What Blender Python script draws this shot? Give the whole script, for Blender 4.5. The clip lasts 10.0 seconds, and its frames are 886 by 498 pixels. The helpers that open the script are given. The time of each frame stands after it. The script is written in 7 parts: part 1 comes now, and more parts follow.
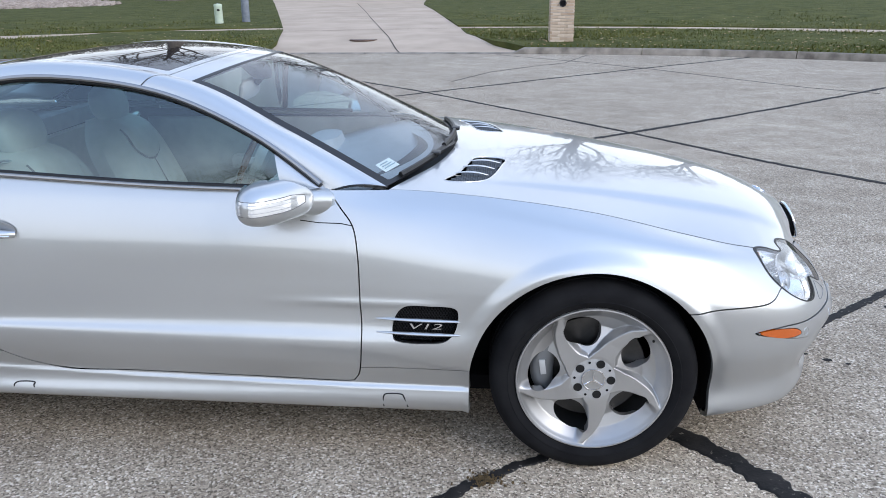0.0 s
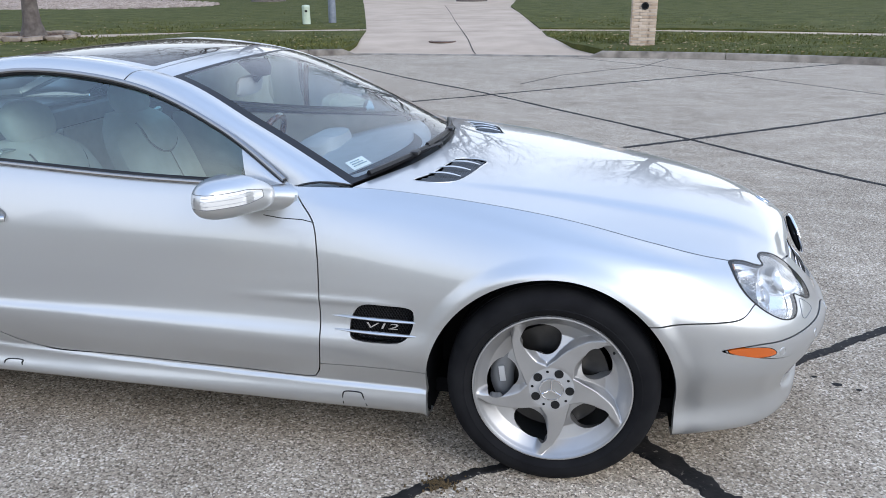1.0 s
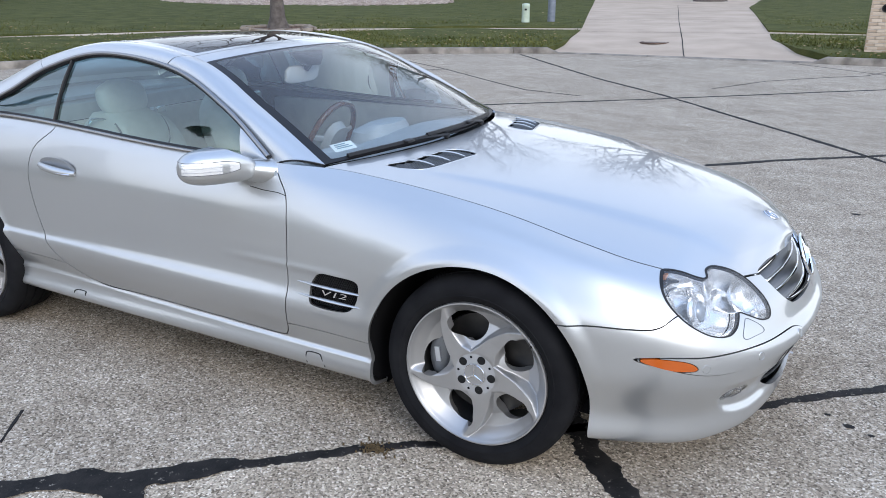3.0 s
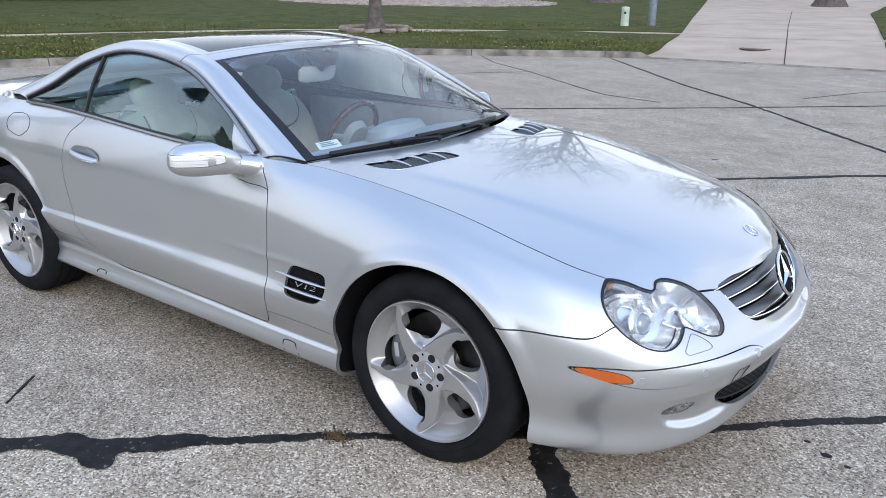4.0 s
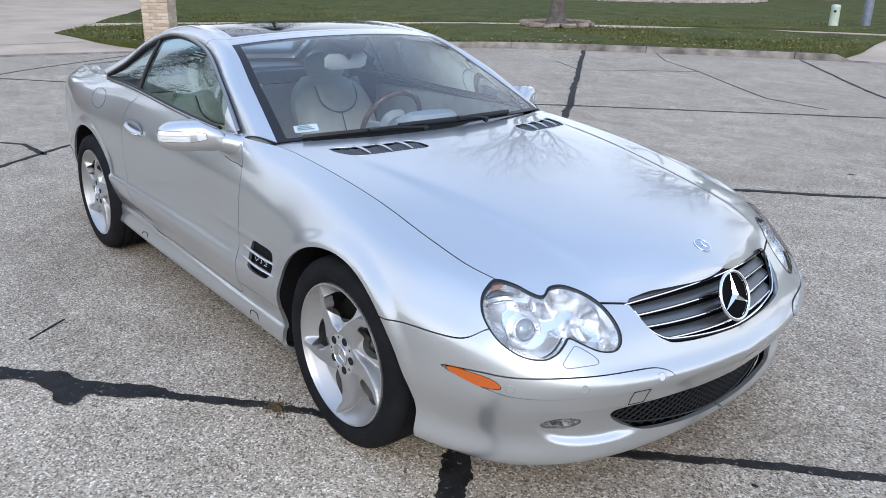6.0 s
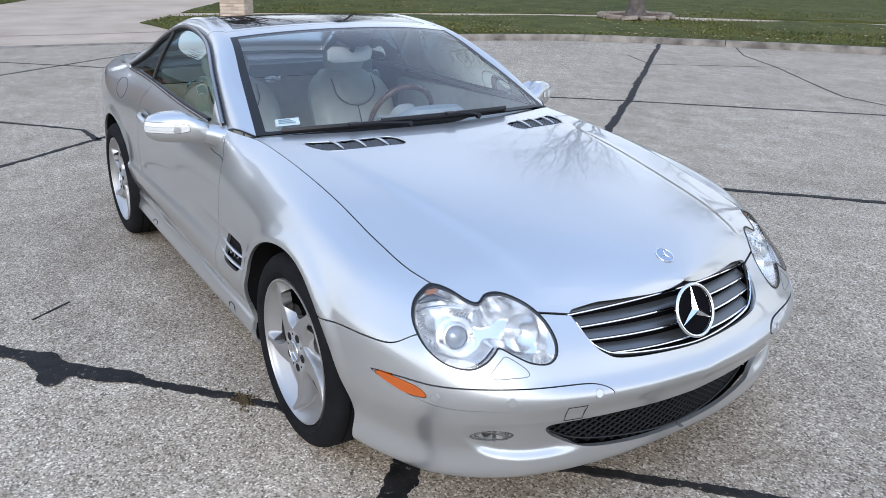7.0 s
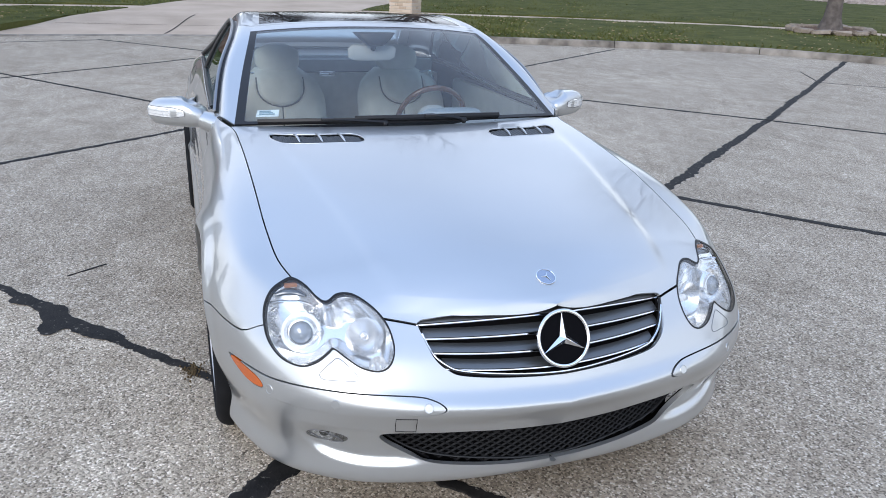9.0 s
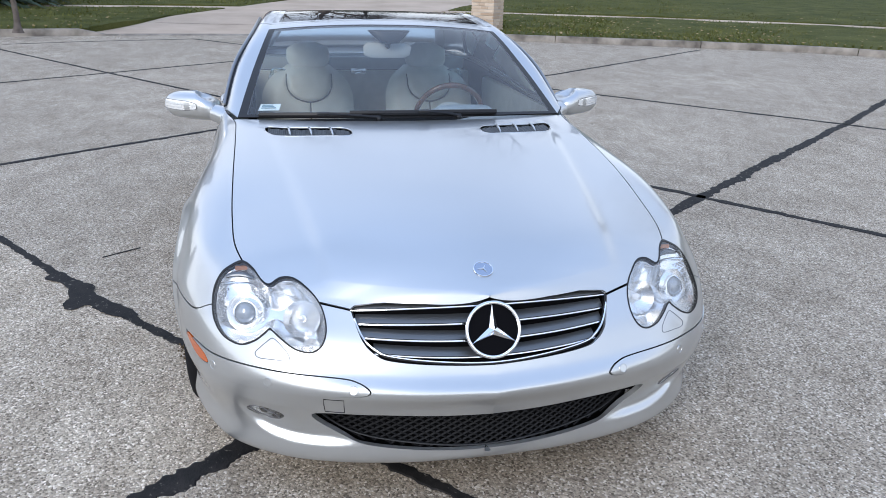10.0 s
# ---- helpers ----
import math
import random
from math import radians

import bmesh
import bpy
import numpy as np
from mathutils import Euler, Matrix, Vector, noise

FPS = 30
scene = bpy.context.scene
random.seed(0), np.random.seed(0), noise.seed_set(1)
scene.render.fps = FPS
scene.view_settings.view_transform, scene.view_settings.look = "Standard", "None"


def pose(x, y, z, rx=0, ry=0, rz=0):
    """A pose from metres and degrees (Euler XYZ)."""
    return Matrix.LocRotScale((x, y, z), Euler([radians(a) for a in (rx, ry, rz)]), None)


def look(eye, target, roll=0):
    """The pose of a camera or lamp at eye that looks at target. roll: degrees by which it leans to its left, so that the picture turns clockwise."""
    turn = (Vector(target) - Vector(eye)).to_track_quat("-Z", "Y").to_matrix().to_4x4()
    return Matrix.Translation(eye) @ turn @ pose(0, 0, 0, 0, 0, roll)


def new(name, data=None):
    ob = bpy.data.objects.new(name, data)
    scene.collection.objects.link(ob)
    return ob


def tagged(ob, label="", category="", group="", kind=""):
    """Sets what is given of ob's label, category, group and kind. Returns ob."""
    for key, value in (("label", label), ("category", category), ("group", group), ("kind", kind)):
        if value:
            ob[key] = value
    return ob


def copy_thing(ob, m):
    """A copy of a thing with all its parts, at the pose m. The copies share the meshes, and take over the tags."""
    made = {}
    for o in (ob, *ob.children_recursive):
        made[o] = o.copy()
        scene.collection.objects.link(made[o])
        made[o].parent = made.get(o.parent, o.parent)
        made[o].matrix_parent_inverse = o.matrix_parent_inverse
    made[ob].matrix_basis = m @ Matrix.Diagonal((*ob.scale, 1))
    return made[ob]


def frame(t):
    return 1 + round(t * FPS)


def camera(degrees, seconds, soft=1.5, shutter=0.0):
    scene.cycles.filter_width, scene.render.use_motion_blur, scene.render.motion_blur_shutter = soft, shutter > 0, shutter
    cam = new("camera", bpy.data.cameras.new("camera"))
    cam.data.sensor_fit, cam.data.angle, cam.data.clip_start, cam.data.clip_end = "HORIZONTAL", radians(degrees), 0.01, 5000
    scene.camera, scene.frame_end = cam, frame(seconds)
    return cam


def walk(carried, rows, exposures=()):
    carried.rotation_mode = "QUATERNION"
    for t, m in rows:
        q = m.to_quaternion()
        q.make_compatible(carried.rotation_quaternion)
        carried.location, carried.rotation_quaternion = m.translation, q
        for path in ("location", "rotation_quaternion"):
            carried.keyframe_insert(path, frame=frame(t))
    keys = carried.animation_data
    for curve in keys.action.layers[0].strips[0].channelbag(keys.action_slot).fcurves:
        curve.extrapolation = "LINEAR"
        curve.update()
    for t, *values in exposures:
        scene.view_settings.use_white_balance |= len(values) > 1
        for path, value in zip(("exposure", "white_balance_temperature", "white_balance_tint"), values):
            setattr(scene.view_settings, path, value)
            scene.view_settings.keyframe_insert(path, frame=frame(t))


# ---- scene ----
# ---- camera ----
cam = camera(59.93, 10.0, soft=0.9)
WALK = [
    (0.0, (-0.329, -3.022, 1.494), (-0.446, -1.133, 0.845), -0.48),
    (0.5, (-0.153, -2.999, 1.483), (-0.380, -1.120, 0.835), -0.76),
    (1.0, (0.051, -2.958, 1.480), (-0.286, -1.093, 0.838), -0.34),
    (1.5, (0.286, -2.958, 1.473), (-0.189, -1.120, 0.843), -0.23),
    (2.0, (0.530, -2.987, 1.481), (-0.083, -1.193, 0.843), -0.51),
    (2.5, (0.710, -2.917, 1.471), (-0.036, -1.176, 0.827), -0.46),
    (4.0, (1.322, -2.639, 1.491), (0.230, -1.091, 0.851), 0.44),
    (4.5, (1.456, -2.514, 1.473), (0.282, -1.029, 0.828), 0.25),
    (5.0, (1.610, -2.348, 1.481), (0.343, -0.943, 0.833), 0.60),
    (5.5, (1.808, -2.213, 1.479), (0.440, -0.907, 0.831), 0.80),
    (7.0, (2.129, -1.702, 1.493), (0.563, -0.659, 0.814), 0.74),
    (7.5, (2.252, -1.519, 1.491), (0.627, -0.572, 0.810), 0.97),
    (8.0, (2.386, -1.336, 1.513), (0.707, -0.491, 0.831), 1.30),
    (8.5, (2.447, -1.159, 1.493), (0.718, -0.418, 0.814), 1.55),
    (9.0, (2.490, -0.933, 1.507), (0.720, -0.297, 0.825), 2.06),
    (9.5, (2.564, -0.734, 1.503), (0.761, -0.206, 0.817), 1.83),
    (10.0, (2.665, -0.542, 1.513), (0.831, -0.137, 0.825), 1.54),
]
walk(cam, [(t, look(eye, target, roll)) for t, eye, target, roll in WALK], [(0.0, 0.665), (5.0, 0.665), (10.0, 0.625)])

# ---- light: pale evening sky, thin cloud ----
world = bpy.data.worlds.new("sky")
scene.world = world
world.use_nodes = True
wn, wl = world.node_tree.nodes, world.node_tree.links
sky = wn.new("ShaderNodeTexSky")
sky.sky_type, sky.sun_disc = "NISHITA", False
SUN_UP, SUN_ROUND = radians(30), radians(127)
sky.sun_elevation, sky.sun_rotation = SUN_UP, SUN_ROUND
sky.air_density, sky.dust_density, sky.ozone_density = 1.0, 1.2, 2.0
# thin high cloud: white haze low down, paler blue overhead, broken up by soft noise
geo = wn.new("ShaderNodeTexCoord")
height = wn.new("ShaderNodeSeparateXYZ")
wl.new(geo.outputs["Generated"], height.inputs["Vector"])
haze = wn.new("ShaderNodeValToRGB")
haze.color_ramp.elements[0].position, haze.color_ramp.elements[0].color = 0.02, (1.08, 1.11, 1.16, 1)
haze.color_ramp.elements[1].position, haze.color_ramp.elements[1].color = 0.75, (0.415, 0.575, 0.91, 1)
wl.new(height.outputs["Z"], haze.inputs["Fac"])
bright = wn.new("ShaderNodeVectorMath")
bright.operation = "SCALE"
side_dot = wn.new("ShaderNodeVectorMath")
side_dot.operation = "DOT_PRODUCT"
side_dot.inputs[1].default_value = (math.sin(SUN_ROUND), math.cos(SUN_ROUND), 0.0)
wl.new(geo.outputs["Generated"], side_dot.inputs[0])
glow = wn.new("ShaderNodeMapRange")
glow.inputs["From Min"].default_value, glow.inputs["From Max"].default_value = -1.0, 1.0
glow.inputs["To Min"].default_value, glow.inputs["To Max"].default_value = 8.2, 12.4
wl.new(side_dot.outputs["Value"], glow.inputs["Value"])
wl.new(glow.outputs["Result"], bright.inputs["Scale"])
wl.new(haze.outputs["Color"], bright.inputs[0])
squash = wn.new("ShaderNodeMapping")
squash.inputs["Scale"].default_value = (1.0, 1.0, 2.6)
cloud = wn.new("ShaderNodeTexNoise")
cloud.inputs["Scale"].default_value, cloud.inputs["Detail"].default_value = 2.2, 6.0
wl.new(geo.outputs["Generated"], squash.inputs["Vector"])
wl.new(squash.outputs["Vector"], cloud.inputs["Vector"])
cover = wn.new("ShaderNodeMapRange")
cover.inputs["From Min"].default_value, cover.inputs["From Max"].default_value = 0.30, 0.68
cover.inputs["To Min"].default_value, cover.inputs["To Max"].default_value = 0.62, 0.96
wl.new(cloud.outputs["Fac"], cover.inputs["Value"])
cloud_mix = wn.new("ShaderNodeMix")
cloud_mix.data_type = "RGBA"
wl.new(cover.outputs["Result"], cloud_mix.inputs["Factor"])
wl.new(sky.outputs["Color"], cloud_mix.inputs["A"])
wl.new(bright.outputs["Vector"], cloud_mix.inputs["B"])
wl.new(cloud_mix.outputs["Result"], wn["Background"].inputs["Color"])
wn["Background"].inputs["Strength"].default_value = 0.12
sun = new("sun", bpy.data.lights.new("sun", "SUN"))
sun.data.energy, sun.data.angle, sun.data.color = 0.8, radians(25), (1.0, 0.95, 0.9)
sun.matrix_world = look((math.sin(SUN_ROUND) * 20, math.cos(SUN_ROUND) * 20, 20 * math.tan(SUN_UP)), (0, 0, 0))
scene.cycles.max_bounces = 10
scene.cycles.transparent_max_bounces = 12


# ---- materials ----
def mat(name, color, rough=0.5, metal=0.0, coat=0.0, spec=0.5, alpha=1.0):
    m = bpy.data.materials.new(name)
    m.use_nodes = True
    b = m.node_tree.nodes["Principled BSDF"]
    b.inputs["Base Color"].default_value = (*color, 1)
    b.inputs["Roughness"].default_value = rough
    b.inputs["Metallic"].default_value = metal
    b.inputs["Coat Weight"].default_value = coat
    b.inputs["Coat Roughness"].default_value = 0.03
    b.inputs["Specular IOR Level"].default_value = spec
    b.inputs["Alpha"].default_value = alpha
    return m


def varied(m, low, high, scale, detail=6.0, bump=0.0, bump_scale=None, rough=(None, None), bump_distance=0.01, coords="Object"):
    """Noise between two colours, with optional relief and gloss variation."""
    n, l = m.node_tree.nodes, m.node_tree.links
    b = n["Principled BSDF"]
    co = n.new("ShaderNodeTexCoord")
    t = n.new("ShaderNodeTexNoise")
    t.inputs["Scale"].default_value, t.inputs["Detail"].default_value = scale, detail
    l.new(co.outputs[coords], t.inputs["Vector"])
    r = n.new("ShaderNodeValToRGB")
    r.color_ramp.elements[0].position, r.color_ramp.elements[1].position = 0.3, 0.7
    r.color_ramp.elements[0].color, r.color_ramp.elements[1].color = (*low, 1), (*high, 1)
    l.new(t.outputs["Fac"], r.inputs["Fac"])
    l.new(r.outputs["Color"], b.inputs["Base Color"])
    if rough[0] is not None:
        rr = n.new("ShaderNodeMapRange")
        rr.inputs["To Min"].default_value, rr.inputs["To Max"].default_value = rough
        l.new(t.outputs["Fac"], rr.inputs["Value"])
        l.new(rr.outputs["Result"], b.inputs["Roughness"])
    if bump:
        t2 = n.new("ShaderNodeTexNoise")
        t2.inputs["Scale"].default_value, t2.inputs["Detail"].default_value = bump_scale or scale * 4, 4.0
        l.new(co.outputs[coords], t2.inputs["Vector"])
        bp = n.new("ShaderNodeBump")
        bp.inputs["Strength"].default_value, bp.inputs["Distance"].default_value = bump, bump_distance
        l.new(t2.outputs["Fac"], bp.inputs["Height"])
        l.new(bp.outputs["Normal"], b.inputs["Normal"])
    return m


def paint_material():
    m = mat("silver_paint", (0.55, 0.565, 0.57), 0.3, 0.82, 1.0)
    n, l = m.node_tree.nodes, m.node_tree.links
    b = n["Principled BSDF"]
    co = n.new("ShaderNodeTexCoord")
    fine = n.new("ShaderNodeTexNoise")
    fine.inputs["Scale"].default_value = 1.3
    l.new(co.outputs["Object"], fine.inputs["Vector"])
    ramp = n.new("ShaderNodeValToRGB")
    ramp.color_ramp.elements[0].color = (0.52, 0.53, 0.53, 1)
    ramp.color_ramp.elements[1].color = (0.55, 0.56, 0.56, 1)
    l.new(fine.outputs["Fac"], ramp.inputs["Fac"])
    l.new(ramp.outputs["Color"], b.inputs["Base Color"])
    dust = n.new("ShaderNodeTexNoise")
    dust.inputs["Scale"].default_value, dust.inputs["Detail"].default_value = 2.5, 8.0
    l.new(co.outputs["Object"], dust.inputs["Vector"])
    rr = n.new("ShaderNodeMapRange")
    rr.inputs["To Min"].default_value, rr.inputs["To Max"].default_value = 0.30, 0.36
    l.new(dust.outputs["Fac"], rr.inputs["Value"])
    l.new(rr.outputs["Result"], b.inputs["Roughness"])
    b.inputs["Coat IOR"].default_value = 1.55
    return m


def glass_material(name, tint, rough=0.0, clear=0.6, sheen=(1.0, 1.0, 1.0), haze=0.0):
    """Thin pane: straight-through tinted light under a mirror-like surface."""
    m = bpy.data.materials.new(name)
    m.use_nodes = True
    n, l = m.node_tree.nodes, m.node_tree.links
    n.remove(n["Principled BSDF"])
    see = n.new("ShaderNodeBsdfTransparent")
    see.inputs["Color"].default_value = (*tint, 1)
    shine = n.new("ShaderNodeBsdfGlossy")
    shine.inputs["Roughness"].default_value = rough
    shine.inputs["Color"].default_value = (*sheen, 1)
    under = see
    if haze:
        dull = n.new("ShaderNodeBsdfDiffuse")
        dull.inputs["Color"].default_value = (0.85, 0.86, 0.86, 1)
        under = n.new("ShaderNodeMixShader")
        under.inputs["Fac"].default_value = haze
        l.new(see.outputs["BSDF"], under.inputs[1])
        l.new(dull.outputs["BSDF"], under.inputs[2])
    fr = n.new("ShaderNodeFresnel")
    fr.inputs["IOR"].default_value = clear
    mix = n.new("ShaderNodeMixShader")
    l.new(fr.outputs["Fac"], mix.inputs["Fac"])
    l.new(under.outputs[0], mix.inputs[1])
    l.new(shine.outputs["BSDF"], mix.inputs[2])
    l.new(mix.outputs["Shader"], n["Material Output"].inputs["Surface"])
    return m


PAINT = paint_material()
GAP = mat("dark_gap", (0.008, 0.008, 0.009), 0.9, spec=0.1)
TRIM = mat("black_trim", (0.012, 0.012, 0.013), 0.4, spec=0.3)
RUBBER = varied(mat("tyre_rubber", (0.02, 0.02, 0.021), 0.85, spec=0.12), (0.006, 0.006, 0.007), (0.014, 0.014, 0.015), 9, bump=0.15, bump_scale=220, bump_distance=0.002)
CHROME = mat("chrome", (0.85, 0.86, 0.88), 0.08, 1.0)
ALLOY = varied(mat("alloy_rim", (0.6, 0.6, 0.6), 0.4, 0.75, 0.15), (0.38, 0.375, 0.37), (0.47, 0.465, 0.455), 6, rough=(0.34, 0.46))
GLASS = glass_material("window_glass", (0.62, 0.82, 0.84), 0.0, 2.2, (0.86, 0.98, 1.0))
SIDE_GLASS = glass_material("side_window_glass", (0.50, 0.69, 0.69), 0.0, 2.0, (0.86, 0.98, 1.0))
ROOF_GLASS = mat("roof_glass", (0.012, 0.013, 0.015), 0.03, 0.0, 0.0, 0.3)
SCREEN = glass_material("screen_glass", (0.90, 0.975, 0.98), 0.0, 1.48, haze=0.035)
LENS = glass_material("lamp_lens", (0.95, 0.96, 0.965), 0.0, 1.5, haze=0.02)
AMBER = mat("amber_lens", (0.48, 0.095, 0.009), 0.2, 0.0, 0.6)
MESH_BLACK = mat("black_mesh", (0.009, 0.009, 0.010), 0.6, spec=0.2)
LEATHER = varied(mat("grey_leather", (0.6, 0.59, 0.54), 0.45), (0.58, 0.575, 0.525), (0.66, 0.65, 0.60), 18, bump=0.2, bump_scale=240, bump_distance=0.002)
DASH = varied(mat("dash_plastic", (0.40, 0.43, 0.45), 0.6), (0.37, 0.40, 0.42), (0.43, 0.46, 0.48), 20, bump=0.2, bump_scale=300, bump_distance=0.001)


# ---- mesh tools ----
def part(name, bm, material, parent=None, label="", smooth=True):
    """Links a bmesh as one mesh object under a thing or a part."""
    me = bpy.data.meshes.new(name)
    bmesh.ops.recalc_face_normals(bm, faces=bm.faces)
    bm.to_mesh(me)
    bm.free()
    me.materials.append(material)
    if smooth:
        me.shade_smooth()
        me.set_sharp_from_angle(angle=radians(38))
    ob = new(name, me)
    if parent is not None:
        ob.parent = parent
    if label:
        tagged(ob, label)
    return ob


def spline(knots, q):
    """Smooth monotone curve through (place, value...) knots, at the places q."""
    k = np.array(knots, float)
    q = np.asarray(q, float)
    x, v = k[:, 0], k[:, 1:]
    h = np.diff(x)[:, None]
    d = np.diff(v, axis=0) / h
    m = np.zeros_like(v)
    m[1:-1] = (d[:-1] * h[1:] + d[1:] * h[:-1]) / (h[1:] + h[:-1])
    m[0], m[-1] = d[0], d[-1]
    same = d[:-1] * d[1:] <= 0
    m[1:-1][same] *= 0.35
    i = np.clip(np.searchsorted(x, q) - 1, 0, len(x) - 2)
    t = np.clip((q - x[i]) / (x[i + 1] - x[i]), 0, 1)[:, None]
    hh = h[i]
    out = (2 * t**3 - 3 * t**2 + 1) * v[i] + (t**3 - 2 * t**2 + t) * hh * m[i] + (-2 * t**3 + 3 * t**2) * v[i + 1] + (t**3 - t**2) * hh * m[i + 1]
    return out[:, 0] if out.shape[1] == 1 else out


def catmull(points, per=16, closed=False):
    """A round curve through points, with per steps to each span."""
    p = np.array(points, float)
    n = len(p)
    out = []
    for i in range(n if closed else n - 1):
        a, b, c, d = (p[(i + j) % n] if closed else p[min(max(i + j, 0), n - 1)] for j in (-1, 0, 1, 2))
        for t in np.arange(per) / per:
            out.append(0.5 * (2 * b + (c - a) * t + (2 * a - 5 * b + 4 * c - d) * t * t + (3 * b - a - 3 * c + d) * t**3))
    if not closed:
        out.append(p[-1])
    return np.array(out)


class Skin:
    """A triangle sheet: places, outward normals, two surface coordinates."""

    def __init__(self, v, n, w, t):
        self.v, self.n, self.w, self.t = v, n, w, t

    def mirrored(self):
        f = np.array([1, -1, 1])
        return Skin(self.v * f, self.n * f, self.w, self.t[:, ::-1])

    def joined(self, other):
        return Skin(np.vstack([self.v, other.v]), np.vstack([self.n, other.n]), np.vstack([self.w, other.w]), np.vstack([self.t, other.t + len(self.v)]))


def whole(s):
    """A half sheet and its mirror image, welded along the middle."""
    j = s.joined(s.mirrored())
    _, first, inv = np.unique(np.round(j.v, 5), axis=0, return_index=True, return_inverse=True)
    n = np.zeros((len(first), 3))
    np.add.at(n, inv.reshape(-1), j.n)
    n /= np.maximum(np.linalg.norm(n, axis=1, keepdims=True), 1e-9)
    t = inv.reshape(-1)[j.t]
    t = t[(t[:, 0] != t[:, 1]) & (t[:, 1] != t[:, 2]) & (t[:, 2] != t[:, 0])]
    return Skin(j.v[first], n, j.w[first], t)


def sheet(P, W, outward):
    """A Skin from a grid of places (rows, columns, 3) and its coordinates."""
    a, b = P.shape[:2]
    n = np.cross(np.gradient(P, axis=0), np.gradient(P, axis=1))
    size = np.linalg.norm(n, axis=2, keepdims=True)
    n = n / np.maximum(size, 1e-12)
    ids = np.arange(a * b).reshape(a, b)
    t = np.concatenate([np.stack([ids[:-1, :-1], ids[1:, :-1], ids[1:, 1:]], -1).reshape(-1, 3), np.stack([ids[:-1, :-1], ids[1:, 1:], ids[:-1, 1:]], -1).reshape(-1, 3)])
    good = (np.einsum("ijk,ijk->ij", n, outward(P)) < 0)
    if good.mean() > 0.5:
        n, t = -n, t[:, ::-1]
    return Skin(P.reshape(-1, 3), n.reshape(-1, 3), W.reshape(-1, W.shape[2]), t)


def tidy(s):
    used, inv = np.unique(s.t, return_inverse=True)
    return Skin(s.v[used], s.n[used], s.w[used], inv.reshape(-1, 3))


def split(s, f):
    """Cuts a Skin along f = 0, f given per vertex: (the part where f < 0, the rest)."""
    f = np.where(np.abs(f) < 1e-7, 1e-7, f)
    g = f[s.t] < 0
    k = g.sum(1)
    mixed = s.t[(k == 1) | (k == 2)]
    gm = f[mixed] < 0
    lone_neg = gm.sum(1) == 1
    lone = np.where(lone_neg, gm.argmax(1), (~gm).argmax(1))
    r = np.arange(len(mixed))
    a, b, c = mixed[r, lone], mixed[r, (lone + 1) % 3], mixed[r, (lone + 2) % 3]
    edges = np.sort(np.concatenate([np.stack([a, b], 1), np.stack([a, c], 1)]), axis=1)
    if len(edges) == 0:
        return tidy(Skin(s.v, s.n, s.w, s.t[k == 3])), tidy(Skin(s.v, s.n, s.w, s.t[k == 0]))
    u, inv = np.unique(edges, axis=0, return_inverse=True)
    inv = inv.reshape(-1)
    q = (f[u[:, 0]] / (f[u[:, 0]] - f[u[:, 1]]))[:, None]

    def mid(x):
        return np.vstack([x, x[u[:, 0]] * (1 - q) + x[u[:, 1]] * q])

    v, n, w = mid(s.v), mid(s.n), mid(s.w)
    n /= np.maximum(np.linalg.norm(n, axis=1, keepdims=True), 1e-9)
    ab, ac = inv[: len(mixed)] + len(s.v), inv[len(mixed):] + len(s.v)
    tip = np.stack([a, ab, ac], 1)
    rest = np.concatenate([np.stack([ab, b, c], 1), np.stack([ab, c, ac], 1)])
    rn = np.concatenate([lone_neg, lone_neg])
    neg = np.concatenate([s.t[k == 3], tip[lone_neg], rest[~rn]])
    pos = np.concatenate([s.t[k == 0], tip[~lone_neg], rest[rn]])
    return tidy(Skin(v, n, w, neg)), tidy(Skin(v, n, w, pos))


def distance(outline, p):
    """Signed distance in a plane from places p to a closed outline; negative inside."""
    o = np.asarray(outline, float)
    lo, hi = o.min(0) - 0.08, o.max(0) + 0.08
    near = np.all((p > lo) & (p < hi), axis=1)
    if not near.all():
        full = np.full(len(p), 0.08)
        if near.any():
            full[near] = distance(o, p[near])
        return full
    out = np.full(len(p), 1e9)
    inside = np.zeros(len(p), bool)
    for a, b in zip(o, np.roll(o, -1, axis=0)):
        e = b - a
        q = np.clip(((p - a) @ e) / max(e @ e, 1e-12), 0, 1)[:, None]
        out = np.minimum(out, np.linalg.norm(p - a - q * e, axis=1))
        crosses = (a[1] > p[:, 1]) != (b[1] > p[:, 1])
        with np.errstate(divide="ignore", invalid="ignore"):
            xs = a[0] + (p[:, 1] - a[1]) * e[0] / e[1]
        inside ^= crosses & (p[:, 0] < xs)
    return np.where(inside, -out, out)


